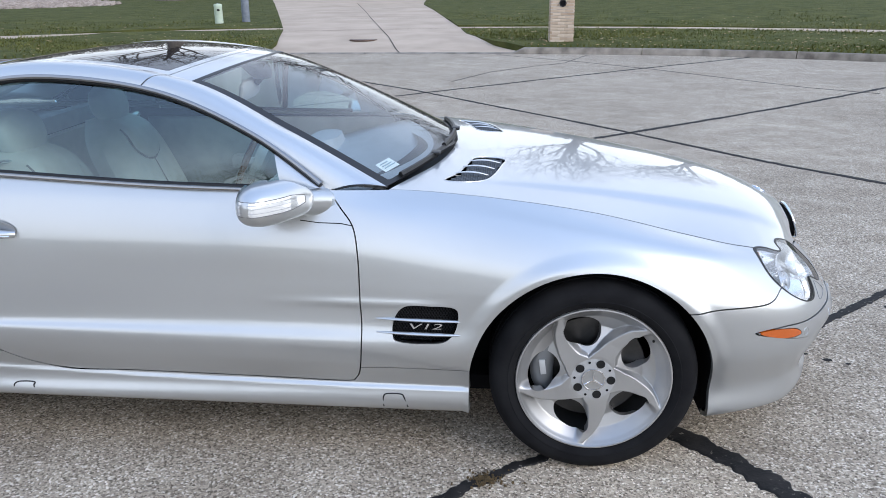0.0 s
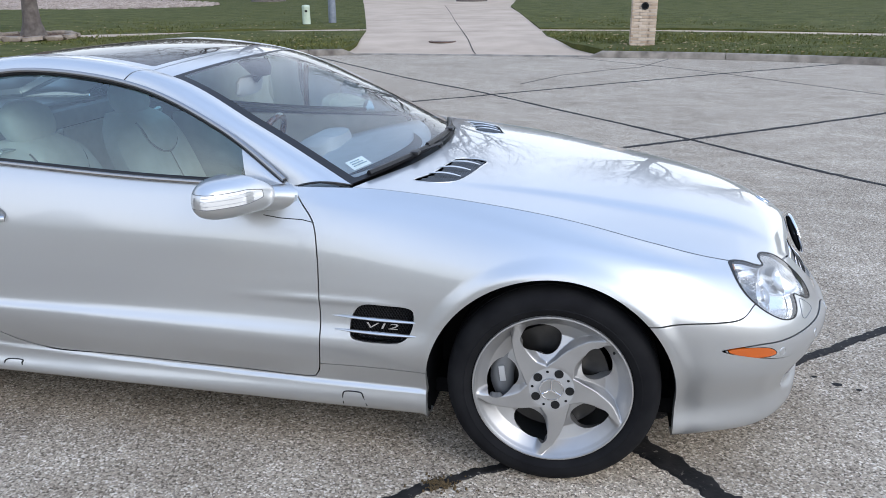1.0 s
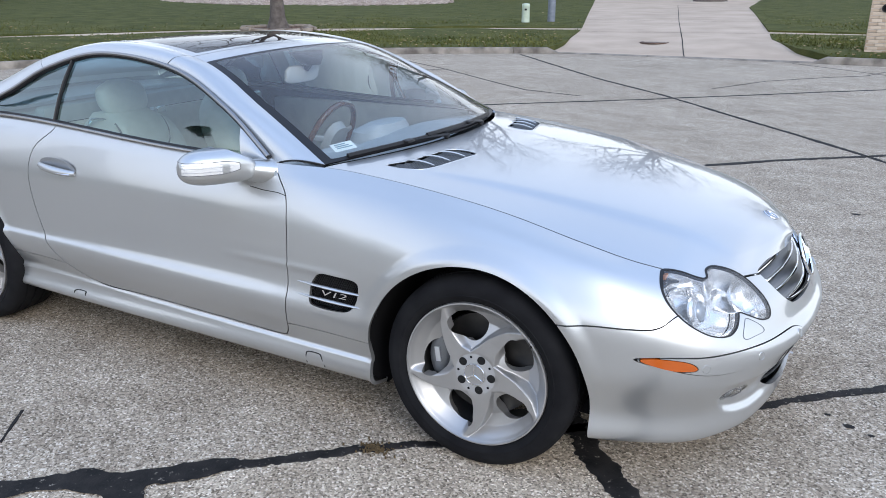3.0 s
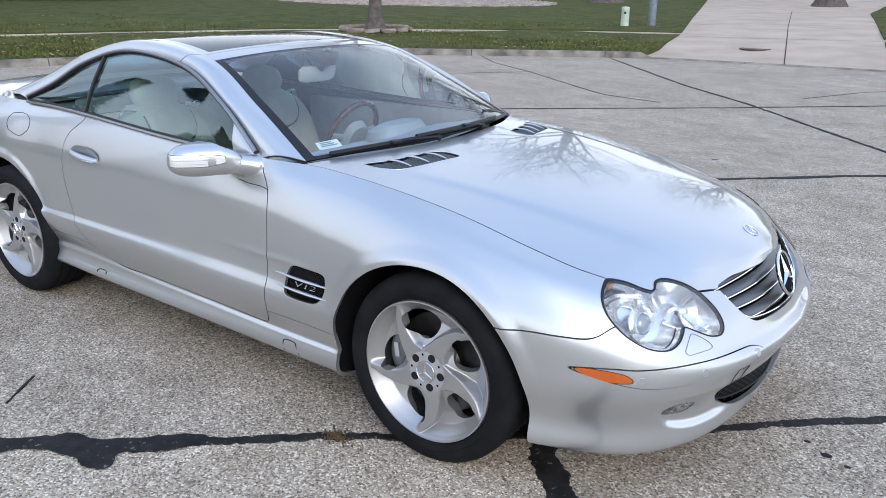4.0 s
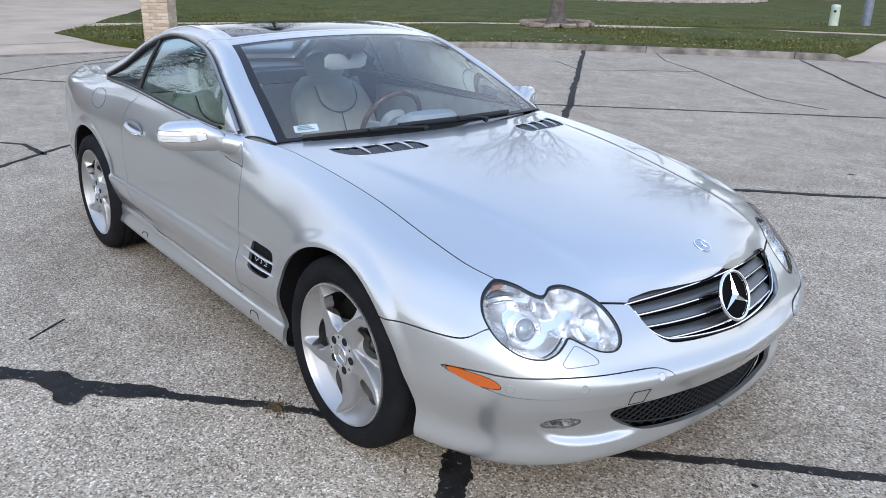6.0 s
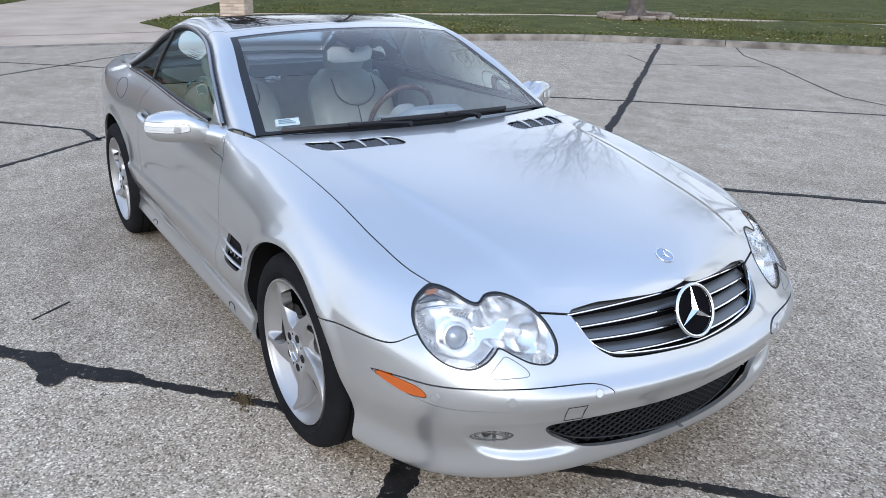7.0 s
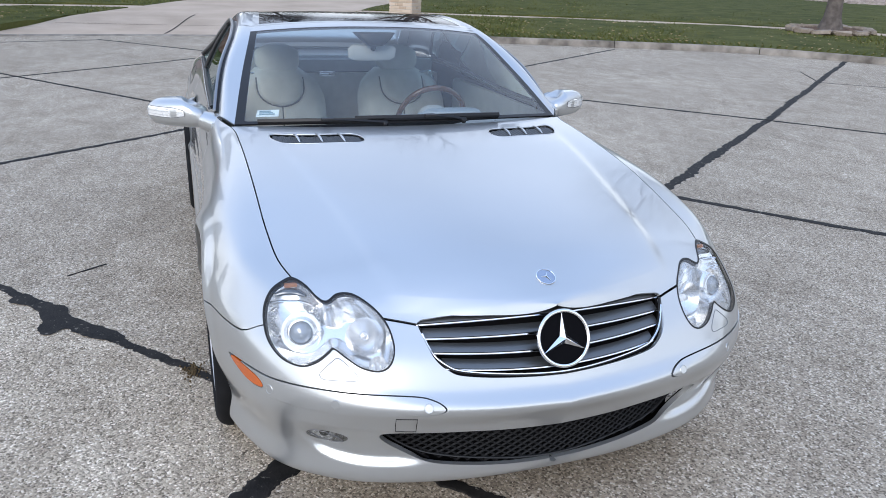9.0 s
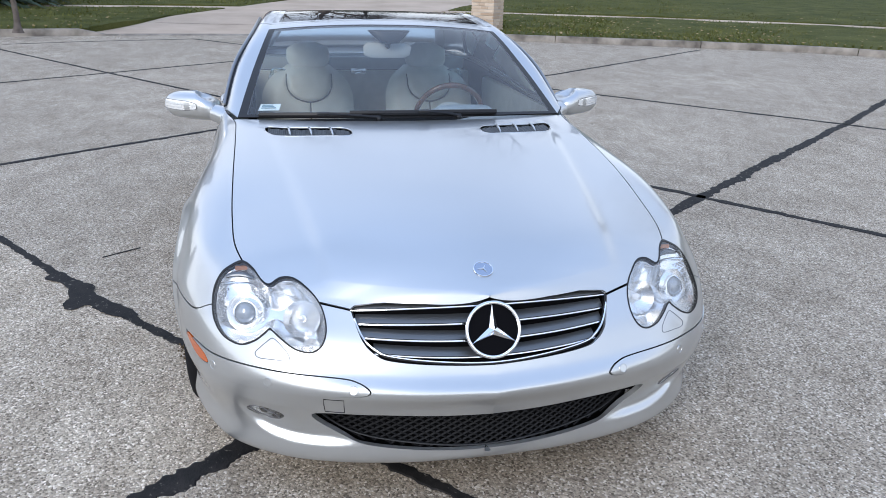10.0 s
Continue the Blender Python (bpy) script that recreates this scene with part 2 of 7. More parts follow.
def panel(name, s, material, parent, label="", rim=0.014, lift=0.0):
    """Links a Skin as one mesh with a folded-in rim round its edges."""
    v, n, t = s.v + s.n * lift, s.n, s.t
    e = np.concatenate([t[:, [0, 1]], t[:, [1, 2]], t[:, [2, 0]]])
    key = np.sort(e, 1)
    u, first, cnt = np.unique(key, axis=0, return_index=True, return_counts=True)
    edge = e[first[cnt == 1]]
    ends = np.unique(edge)
    pos = {i: k for k, i in enumerate(ends)}
    base = len(v)
    copy = v[ends]
    deep = v[ends] - n[ends] * rim
    ci = np.array([pos[i] for i in edge.reshape(-1)]).reshape(-1, 2) if len(edge) else np.zeros((0, 2), int)
    faces = t.tolist()
    if rim > 0 and len(edge):
        faces += [[base + j, base + i, base + len(ends) + i, base + len(ends) + j] for i, j in ci]
        allv = np.vstack([v, copy, deep])
    else:
        allv = v
    me = bpy.data.meshes.new(name)
    me.from_pydata(allv.tolist(), [], faces)
    me.shade_smooth()
    nn = np.zeros((len(allv), 3))
    nn[: len(v)] = n
    me.normals_split_custom_set_from_vertices(nn.tolist())
    me.materials.append(material)
    ob = new(name, me)
    if parent is not None:
        ob.parent = parent
    if label:
        tagged(ob, label)
    return ob


def tube_bm(bm, path, radius, sides=8, closed=False, flat=1.0, up=(0, 0, 1)):
    """A round or flattened bar along a path; radius may vary along it."""
    p = np.array(path, float)
    n = len(p)
    rad = np.broadcast_to(np.asarray(radius, float), (n,))
    rings = []
    for i in range(n):
        a, b = p[(i - 1) % n if closed else max(i - 1, 0)], p[(i + 1) % n if closed else min(i + 1, n - 1)]
        d = Vector(b - a).normalized()
        s1 = d.cross(Vector(up))
        if s1.length < 1e-4:
            s1 = d.cross(Vector((1, 0, 0)))
        s1.normalize()
        s2 = s1.cross(d)
        rings.append([bm.verts.new(Vector(p[i]) + s1 * (math.cos(k * math.tau / sides) * rad[i]) + s2 * (math.sin(k * math.tau / sides) * rad[i] * flat)) for k in range(sides)])
    for i in range(n if closed else n - 1):
        r, q = rings[i], rings[(i + 1) % n]
        for k in range(sides):
            bm.faces.new((r[k], r[(k + 1) % sides], q[(k + 1) % sides], q[k]))
    if not closed:
        bm.faces.new(rings[0][::-1])
        bm.faces.new(rings[-1])
    return bm


def tube(path, radius, sides=8, closed=False, flat=1.0, up=(0, 0, 1)):
    return tube_bm(bmesh.new(), path, radius, sides, closed, flat, up)


def lathe(profile, steps=64, axis="y", arc=math.tau):
    """Turns a (radius, along) profile round an axis."""
    bm = bmesh.new()
    full = abs(arc - math.tau) < 1e-6
    rings = []
    for i in range(steps if full else steps + 1):
        a = arc * i / steps
        c, s = math.cos(a), math.sin(a)
        rings.append([bm.verts.new((r * c, h, r * s) if axis == "y" else (r * c, r * s, h)) for r, h in profile])
    for i in range(steps):
        r, q = rings[i], rings[(i + 1) % len(rings)]
        for k in range(len(profile) - 1):
            try:
                bm.faces.new((r[k], r[k + 1], q[k + 1], q[k]))
            except ValueError:
                pass
    bmesh.ops.remove_doubles(bm, verts=bm.verts, dist=1e-6)
    return bm


def box_bm(bm, size, at=(0, 0, 0), bevel=0.0, turn=(0, 0, 0)):
    r = bmesh.ops.create_cube(bm, size=1.0, matrix=pose(*at, *turn) @ Matrix.Diagonal((*size, 1)))
    if bevel:
        es = list({e for v in r["verts"] for e in v.link_edges})
        bmesh.ops.bevel(bm, geom=es, offset=bevel, segments=2, profile=0.6, affect="EDGES")
    return bm


def box(size, at=(0, 0, 0), bevel=0.0, turn=(0, 0, 0)):
    return box_bm(bmesh.new(), size, at, bevel, turn)


# ---- the car: outline from tail to nose, half of it ----
car = tagged(new("car"), "silver metallic two-seat hardtop coupe parked on the street", "car")
OUTLINE = [(-3.66, 0), (-3.64, 0.35), (-3.55, 0.65), (-3.35, 0.80), (-2.95, 0.878), (-2.56, 0.903), (-2.2, 0.898), (-1.7, 0.892), (-1.2, 0.888),
           (-0.75, 0.886), (-0.4, 0.885), (0, 0.89), (0.3, 0.865), (0.5, 0.815), (0.66, 0.735), (0.78, 0.59), (0.85, 0.42), (0.892, 0.21), (0.905, 0)]
# inset from the outline and height, by place along the outline
RAILS = [
    ([(0, 0.12), (3, 0.12), (5, 0.10), (12, 0.10), (15, 0.10), (18, 0.115)], [(0, 0.24), (4, 0.20), (6, 0.188), (8, 0.176), (10, 0.165), (12, 0.165), (14, 0.168), (18, 0.172)]),
    ([(0, 0.06), (4, 0.05), (6, 0.014), (10, 0.012), (12, 0.026), (14, 0.044), (16, 0.062), (18, 0.080)], [(0, 0.27), (4, 0.235), (6, 0.224), (8, 0.212), (10, 0.199), (13, 0.202), (18, 0.200)]),
    ([(0, 0.03), (4, 0.02), (6, 0.023), (10, 0.022), (12, 0.032), (14, 0.042), (16, 0.056), (18, 0.066)], [(0, 0.34), (5, 0.30), (10, 0.295), (13, 0.29), (18, 0.29)]),
    ([(0, 0.0), (5, 0.0), (10, 0.0), (14, 0.008), (16, 0.022), (18, 0.028)], [(0, 0.45), (5, 0.455), (8, 0.435), (10, 0.415), (14, 0.39), (18, 0.385)]),
    ([(0, 0.005), (4, 0.002), (6, 0.014), (10, 0.012), (11, -0.008), (12, -0.004), (14, 0.006), (16, 0.0), (18, 0.0)], [(0, 0.52), (5, 0.50), (10, 0.50), (14, 0.46), (18, 0.44)]),
    ([(0, 0.01), (4, 0.004), (6, 0.023), (10, 0.020), (11, -0.003), (12, 0.002), (14, 0.024), (16, 0.032), (18, 0.036)], [(0, 0.62), (5, 0.62), (10, 0.61), (12, 0.575), (14, 0.53), (16, 0.495), (18, 0.48)]),
    ([(0, 0.03), (4, 0.012), (6, 0.036), (8, 0.043), (10, 0.042), (11, 0.022), (12, 0.028), (14, 0.062), (16, 0.072), (18, 0.066)], [(0, 0.75), (5, 0.755), (8, 0.74), (10, 0.715), (11, 0.68), (12, 0.64), (14, 0.585), (16, 0.555), (18, 0.55)]),
    ([(0, 0.04), (4, 0.05), (6, 0.072), (8, 0.078), (9, 0.084), (10, 0.098), (11, 0.088), (12, 0.086), (13, 0.098), (14, 0.108), (16, 0.122), (18, 0.098)],
     [(0, 0.86), (4, 0.865), (6, 0.868), (8, 0.842), (9, 0.832), (10, 0.815), (11, 0.772), (12, 0.718), (13, 0.672), (14, 0.635), (16, 0.61), (18, 0.61)]),
    ([(0, 0.06), (4, 0.14), (6, 0.12), (8, 0.105), (9, 0.115), (9.5, 0.16), (10, 0.172), (11, 0.19), (12, 0.178), (13, 0.157), (14, 0.152), (15, 0.156), (16, 0.156), (17, 0.138), (18, 0.122)],
     [(0, 0.915), (3, 0.925), (4, 0.930), (5, 0.942), (6, 0.942), (8, 0.895), (9, 0.885), (10, 0.862), (11, 0.808), (12, 0.742), (13, 0.700), (14, 0.668), (15, 0.652), (16, 0.645), (17, 0.655), (18, 0.665)]),
]
NS, NV = 560, 150
ks = np.linspace(0, 18, NS)
plan = catmull(OUTLINE, 40)
plan = np.stack([np.interp(ks, np.linspace(0, 18, len(plan)), plan[:, i]) for i in (0, 1)], 1)
tang = np.gradient(plan, axis=0)
tang /= np.linalg.norm(tang, axis=1, keepdims=True)
side = np.stack([-tang[:, 1], tang[:, 0]], 1)
rails = np.zeros((len(RAILS), NS, 3))
for i, (inset, height) in enumerate(RAILS):
    d = spline(inset, ks)
    rails[i, :, :2] = plan - side * d[:, None]
    rails[i, :, 2] = spline(height, ks)
rails[:, :, 1] = np.maximum(rails[:, :, 1], 0)
rails[:, 0, 1] = rails[:, -1, 1] = 0
vs = np.linspace(0, len(RAILS) - 1, NV)
curved = catmull(rails.reshape(len(RAILS), -1), 20).reshape(-1, NS, 3)
grid = np.zeros((NV, NS, 3))
fine_v = np.linspace(0, len(RAILS) - 1, len(curved))
for i, v in enumerate(vs):
    j = min(int(np.searchsorted(fine_v, v, side="right")) - 1, len(curved) - 2)
    q = (v - fine_v[j]) / (fine_v[j + 1] - fine_v[j])
    grid[i] = curved[j] * (1 - q) + curved[j + 1] * q
grid[:, :, 1] *= -1
# scoop in the bumper that runs from the fog lamp into the air intake
ay, az = -grid[:, :, 1], grid[:, :, 2]
lip_z = spline([(0.30, 0.246), (0.476, 0.244), (0.55, 0.250), (0.594, 0.260), (0.625, 0.276), (0.655, 0.309), (0.70, 0.36)], ay.reshape(-1)).reshape(ay.shape)
reach = np.clip((ay - 0.33) / 0.10, 0, 1) * np.clip((0.672 - ay) / 0.06, 0, 1) * (grid[:, :, 0] > 0.4)
rise = np.clip((az - lip_z) / 0.028, 0, 1)
dent = 0.8 * reach * rise * rise * (3 - 2 * rise) * np.clip((0.378 - az) / (0.378 - np.minimum(lip_z + 0.016, 0.36)), 0, 1) ** 0.8
grid[:, :, 0] -= 0.020 * dent
grid[:, :, 1] += 0.009 * dent
# soft fold that fades out along the door, and a rolled lip round each wheel arch
fold = np.exp(-((az - 0.562) / 0.012) ** 2) * np.clip((grid[:, :, 0] + 1.0) / 0.25, 0, 1) * np.clip((-0.40 - grid[:, :, 0]) / 0.12, 0, 1)
grid[:, :, 1] -= 0.0035 * fold
for hub_x in (0.003, -2.56):
    rim_d = np.hypot(grid[:, :, 0] - hub_x, az - 0.312)
    lip_q = np.clip((0.425 - rim_d) / 0.045, 0, 1)
    turn_in = np.clip((0.378 - rim_d) / 0.024, 0, 1)
    grid[:, :, 1] -= (0.009 * lip_q * lip_q * (3 - 2 * lip_q) - 0.005 * turn_in) * (ay > 0.6) * np.clip((az - 0.38) / 0.14, 0, 1)
# sill: a crisp ledge just below the door, tucked in towards its foot
span = np.clip((grid[:, :, 0] + 2.30) / 0.15, 0, 1) * np.clip((-0.33 - grid[:, :, 0]) / 0.05, 0, 1)
door_foot = np.interp(grid[:, :, 0], [-2.0, -1.66, -1.38, -0.75, -0.30], [0.330, 0.316, 0.305, 0.291, 0.286])
step_q = np.clip((door_foot - 0.002 - az) / 0.010, 0, 1)
ledge = 0.008 * step_q * step_q * (3 - 2 * step_q) * np.clip((az - 0.195) / 0.06, 0, 1)
tuck = 0.015 * np.clip((door_foot + 0.085 - az) / 0.085, 0, 1) ** 1.6 + 0.016 * np.clip((0.245 - az) / 0.06, 0, 1) ** 1.5
grid[:, :, 1] -= (ledge - tuck) * span * (ay > 0.6)
W = np.zeros((NV, NS, 2))
W[:, :, 0], W[:, :, 1] = ks[None, :], vs[:, None]
side_skin = sheet(grid, W, lambda P: P - np.array([-1.4, 0, 0.45]) * np.array([1, 1, 1]))


def hood_height(x, ay, edge_y, edge_z):
    """Crown of the bonnet and boot lid between their edges."""
    c = spline([(-3.66, 0.93), (-3.2, 0.955), (-2.7, 0.962), (-0.62, 0.912), (-0.3, 0.882), (0, 0.846), (0.3, 0.803), (0.5, 0.764), (0.62, 0.735), (0.72, 0.700), (0.76, 0.681), (0.7832, 0.6652), (0.80, 0.66)], x)
    q = np.clip(ay / np.maximum(edge_y, 1e-6), 0, 1)
    z = edge_z + (c - edge_z) * (1 - q**2.3)
    fold = spline([(-3.66, 0), (-0.45, 0.0), (-0.2, 0.006), (0.1, 0.010), (0.55, 0.012), (0.66, 0.009), (0.74, 0.003), (0.78, 0.0)], x)
    fold_y = 0.525 - 0.165 * np.clip(x, -0.6, 0.75)
    return z + fold / (1 + np.exp(np.clip((ay - fold_y) / 0.010, -40, 40))) * np.clip((edge_y - ay) / 0.08, 0, 1)


def top_grid(k0, k1, na, nb):
    k = np.linspace(k0, k1, na)
    e = np.stack([np.interp(k, ks, rails[-1, :, i]) for i in range(3)], 1)
    tt = np.linspace(0, 1, nb)
    P = np.zeros((na, nb, 3))
    P[:, :, 0] = e[:, None, 0]
    P[:, :, 1] = -e[:, None, 1] * tt[None]
    ay = e[:, None, 1] * tt[None]
    P[:, :, 2] = hood_height(np.repeat(e[:, 0], nb), ay.reshape(-1), np.repeat(e[:, 1], nb), np.repeat(e[:, 2], nb)).reshape(na, nb)
    Wc = np.zeros((na, nb, 2))
    Wc[:, :, 0], Wc[:, :, 1] = k[:, None], tt[None]
    return sheet(P, Wc, lambda P: np.broadcast_to(np.array([0.0, 0, 1]), P.shape))


hood_skin = top_grid(9.2, 17.96, 240, 110)
boot_skin = top_grid(0.3, 5.6, 140, 80)

# ---- cuts in the right flank, worked in side (x, z) and front (y, z) view ----
ARCH, WHEELBASE, HUB = 0.365, -2.56, 0.312
DOOR = catmull([(-0.80, 0.905), (-0.745, 0.84), (-0.705, 0.785), (-0.69, 0.70), (-0.686, 0.58), (-0.682, 0.46), (-0.690, 0.36), (-0.708, 0.308), (-0.75, 0.293), (-0.99, 0.299), (-1.38, 0.307),
                (-1.66, 0.312), (-1.82, 0.368), (-1.93, 0.468), (-1.985, 0.58), (-2.015, 0.69), (-2.015, 0.775), (-1.985, 0.845), (-1.90, 0.915), (-1.88, 1.0), (-1.4, 1.02), (-0.9, 1.0)], 10, True)


def ellipse(cx, cy, rx, ry, turn=0.0, n=48):
    a = np.linspace(0, math.tau, n, endpoint=False)
    x, y = rx * np.cos(a), ry * np.sin(a)
    c, s = math.cos(turn), math.sin(turn)
    return np.stack([cx + x * c - y * s, cy + x * s + y * c], 1)


# twin-oval lamp, seen from the front
LAMP = catmull([(0.660, 0.686), (0.701, 0.665), (0.724, 0.633), (0.732, 0.598), (0.726, 0.562), (0.699, 0.534), (0.656, 0.525), (0.617, 0.538), (0.585, 0.560), (0.573, 0.568), (0.548, 0.553), (0.512, 0.534), (0.470, 0.529),
                (0.441, 0.545), (0.427, 0.578), (0.432, 0.615), (0.450, 0.643), (0.478, 0.664), (0.510, 0.675), (0.545, 0.672), (0.574, 0.658), (0.594, 0.664), (0.615, 0.680), (0.638, 0.688)], 6, True)
GRILLE = catmull([(0.364, 0.630), (0.347, 0.640), (0.24, 0.653), (0.1, 0.663), (-0.1, 0.663), (-0.24, 0.653), (-0.347, 0.640), (-0.364, 0.630), (-0.362, 0.618), (-0.338, 0.560), (-0.305, 0.530), (-0.26, 0.516), (-0.12, 0.505), (0, 0.501),
                  (0.12, 0.505), (0.26, 0.516), (0.305, 0.530), (0.338, 0.560), (0.362, 0.618)], 8, True)
GRILLE_OPEN = np.vstack([[p for p in GRILLE if p[1] < 0.625 and p[0] <= 0][::1], [p for p in GRILLE if p[1] < 0.625 and p[0] > 0], [(0.364, 0.625), (0.352, 0.632), (0.30, 0.640), (0.22, 0.650), (0.22, 0.72), (-0.22, 0.72), (-0.22, 0.650), (-0.30, 0.640), (-0.352, 0.632), (-0.364, 0.625)]])
INTAKE = catmull([(0.475, 0.352), (0.44, 0.366), (0.28, 0.368), (0.12, 0.360), (0, 0.357), (-0.12, 0.360), (-0.28, 0.368), (-0.44, 0.366), (-0.475, 0.352), (-0.452, 0.318), (-0.405, 0.284), (-0.345, 0.259), (-0.25, 0.243), (-0.08, 0.227),
                  (0.08, 0.227), (0.25, 0.243), (0.345, 0.259), (0.405, 0.284), (0.452, 0.318)], 8, True)
FOG = ellipse(0.598, 0.331, 0.050, 0.0225, radians(3))
SIDE_VENT = catmull([(-0.552, 0.556), (-0.48, 0.559), (-0.41, 0.556), (-0.394, 0.535), (-0.403, 0.482), (-0.435, 0.450), (-0.50, 0.443), (-0.570, 0.447), (-0.590, 0.464), (-0.586, 0.515)], 8, True)
HOOD_VENT = catmull([(-0.455, 0.590), (-0.415, 0.50), (-0.385, 0.36), (-0.372, 0.30), (-0.335, 0.272), (-0.285, 0.270), (-0.262, 0.295), (-0.272, 0.36), (-0.295, 0.48), (-0.322, 0.555), (-0.37, 0.588), (-0.42, 0.603)], 8, True)
ALONG = 0.17
MOULDING = catmull([(12.92 * ALONG, 0.480), (13.5 * ALONG, 0.486), (14 * ALONG, 0.484), (15 * ALONG, 0.486), (16 * ALONG, 0.482), (16.32 * ALONG, 0.473), (16.47 * ALONG, 0.455), (16.38 * ALONG, 0.441), (16 * ALONG, 0.435), (15 * ALONG, 0.427),
                    (14.2 * ALONG, 0.426), (13.7 * ALONG, 0.438), (13.2 * ALONG, 0.458), (12.95 * ALONG, 0.470)], 8, True)
BUMPER_SEAM = [(0.1, 0.556), (0.289, 0.560), (0.375, 0.565), (0.458, 0.562), (0.503, 0.561), (0.54, 0.570), (0.565, 0.59), (0.62, 0.60)]


def lamp_field(s):
    f = distance(LAMP, np.stack([-s.v[:, 1], s.v[:, 2]], 1))
    return np.where((s.v[:, 0] > 0.2) & (s.v[:, 1] < -0.2), f, 1.0)


def front_field(s, outline, back=0.3):
    return np.where(s.v[:, 0] > back, distance(outline, s.v[:, [1, 2]] * np.array([1, 1])), 1.0)


def side_field(s, outline):
    return distance(outline, s.v[:, [0, 2]])


def round_field(s, x, z, r):
    return np.hypot(s.v[:, 0] - x, np.maximum(s.v[:, 2] - z, 0)) - r


def along_field(s, outline):
    return np.where(s.w[:, 0] > 11.5, distance(outline, np.stack([s.w[:, 0] * ALONG, s.v[:, 2]], 1)), 1.0)


# one shading across the join of bonnet and nose, ahead of the side seams
n_side = side_skin.n.reshape(NV, NS, 3)
n_hood = hood_skin.n.reshape(240, 110, 3)
k_hood = np.linspace(9.2, 17.96, 240)
edge_side = np.stack([np.interp(k_hood, ks, n_side[-1, :, i]) for i in range(3)], 1)
edge_mean = edge_side + n_hood[:, -1]
edge_mean /= np.linalg.norm(edge_mean, axis=1, keepdims=True)
ease_h = (np.linspace(0, 1, 110) ** 4)[None, :, None] * np.clip((k_hood - 13.3) / 0.3, 0, 1)[:, None, None]
n_hood[:] = n_hood * (1 - ease_h) + edge_mean[:, None] * ease_h
n_hood /= np.linalg.norm(n_hood, axis=2, keepdims=True)
mean_side = np.stack([np.interp(ks, k_hood, edge_mean[:, i]) for i in range(3)], 1)
ease_s = np.clip((vs - 7.0), 0, 1)[:, None, None] ** 2 * np.clip((ks - 13.3) / 0.3, 0, 1)[None, :, None]
n_side[:] = n_side * (1 - ease_s) + mean_side[None] * ease_s
n_side /= np.linalg.norm(n_side, axis=2, keepdims=True)

flank = side_skin
_, flank = split(flank, round_field(flank, 0.003, HUB, ARCH))
_, flank = split(flank, round_field(flank, WHEELBASE, HUB, ARCH + 0.004))
lamp_low, flank = split(flank, lamp_field(flank))
_, flank = split(flank, np.maximum(front_field(flank, GRILLE_OPEN), np.where(flank.v[:, 2] > 0.6, 0.783 - 0.60 * flank.v[:, 1] ** 2 - flank.v[:, 0], -1.0)))
_, flank = split(flank, front_field(flank, INTAKE))
fog_area, flank = split(flank, np.where((flank.v[:, 0] > 0.3) & (flank.v[:, 2] < 0.45), distance(FOG, flank.v[:, [1, 2]] * np.array([-1, 1])), 1.0))
_, flank = split(flank, side_field(flank, SIDE_VENT))
door_area, flank = split(flank, side_field(flank, DOOR))
door_skin, _ = split(door_area, side_field(door_area, DOOR) + 0.004)
moulding_area, flank = split(flank, along_field(flank, MOULDING))
moulding_skin, _ = split(moulding_area, along_field(moulding_area, MOULDING) + 0.003)
moulding_skin, _ = split(moulding_skin, 12.9 - moulding_skin.w[:, 0])
MARKER = catmull([(k * ALONG, z) for k, z in ((12.99, 0.4775), (13.2, 0.4800), (13.49, 0.4765), (13.72, 0.4695), (13.85, 0.457), (13.83, 0.447), (13.51, 0.447), (13.2, 0.459), (13.02, 0.470))], 6, True)
_, moulding_skin = split(moulding_skin, along_field(moulding_skin, MARKER) - 0.002)
marker_skin, _ = split(side_skin, along_field(side_skin, MARKER))
# sill strips below the door line, ahead of and behind the door
SILL = [(-2.3, 0.385), (-1.83, 0.376), (-1.5, 0.33), (-0.8, 0.33), (-0.68, 0.352), (-0.3, 0.349)]
# wing above the bumper seam, bumper ahead of the arch
zone = np.where((flank.v[:, 0] > 0.15) & (flank.w[:, 0] < 15), spline(BUMPER_SEAM, flank.v[:, 0]) - flank.v[:, 2], np.where(flank.v[:, 0] > 0.15, 1.0, -1.0))
wing_skin, bumper_skin = split(flank, zone)
_, bumper_skin = split(bumper_skin, np.where(bumper_skin.w[:, 0] < 13.6, spline(BUMPER_SEAM, bumper_skin.v[:, 0]) - 0.004 - bumper_skin.v[:, 2], 1.0))
# bonnet lip between lamp and grille
lip = np.where((bumper_skin.w[:, 0] > 13.6) & (bumper_skin.v[:, 2] > 0.55), spline([(0, 0.60), (0.30, 0.615), (0.383, 0.627), (0.431, 0.633), (0.7, 0.66)], -bumper_skin.v[:, 1]) - bumper_skin.v[:, 2], 1.0)
lip_skin, bumper_skin = split(bumper_skin, lip)
_, bumper_skin = split(bumper_skin, np.where((bumper_skin.w[:, 0] > 13.6) & (bumper_skin.v[:, 2] > 0.55), spline([(0, 0.60), (0.30, 0.615), (0.383, 0.627), (0.431, 0.633), (0.7, 0.66)], -bumper_skin.v[:, 1]) - 0.005 - bumper_skin.v[:, 2], 1.0))
sill_area, wing_skin = split(wing_skin, np.where((wing_skin.v[:, 0] < -0.2) & (wing_skin.v[:, 0] > -2.3), wing_skin.v[:, 2] - spline(SILL, wing_skin.v[:, 0]), 1.0))
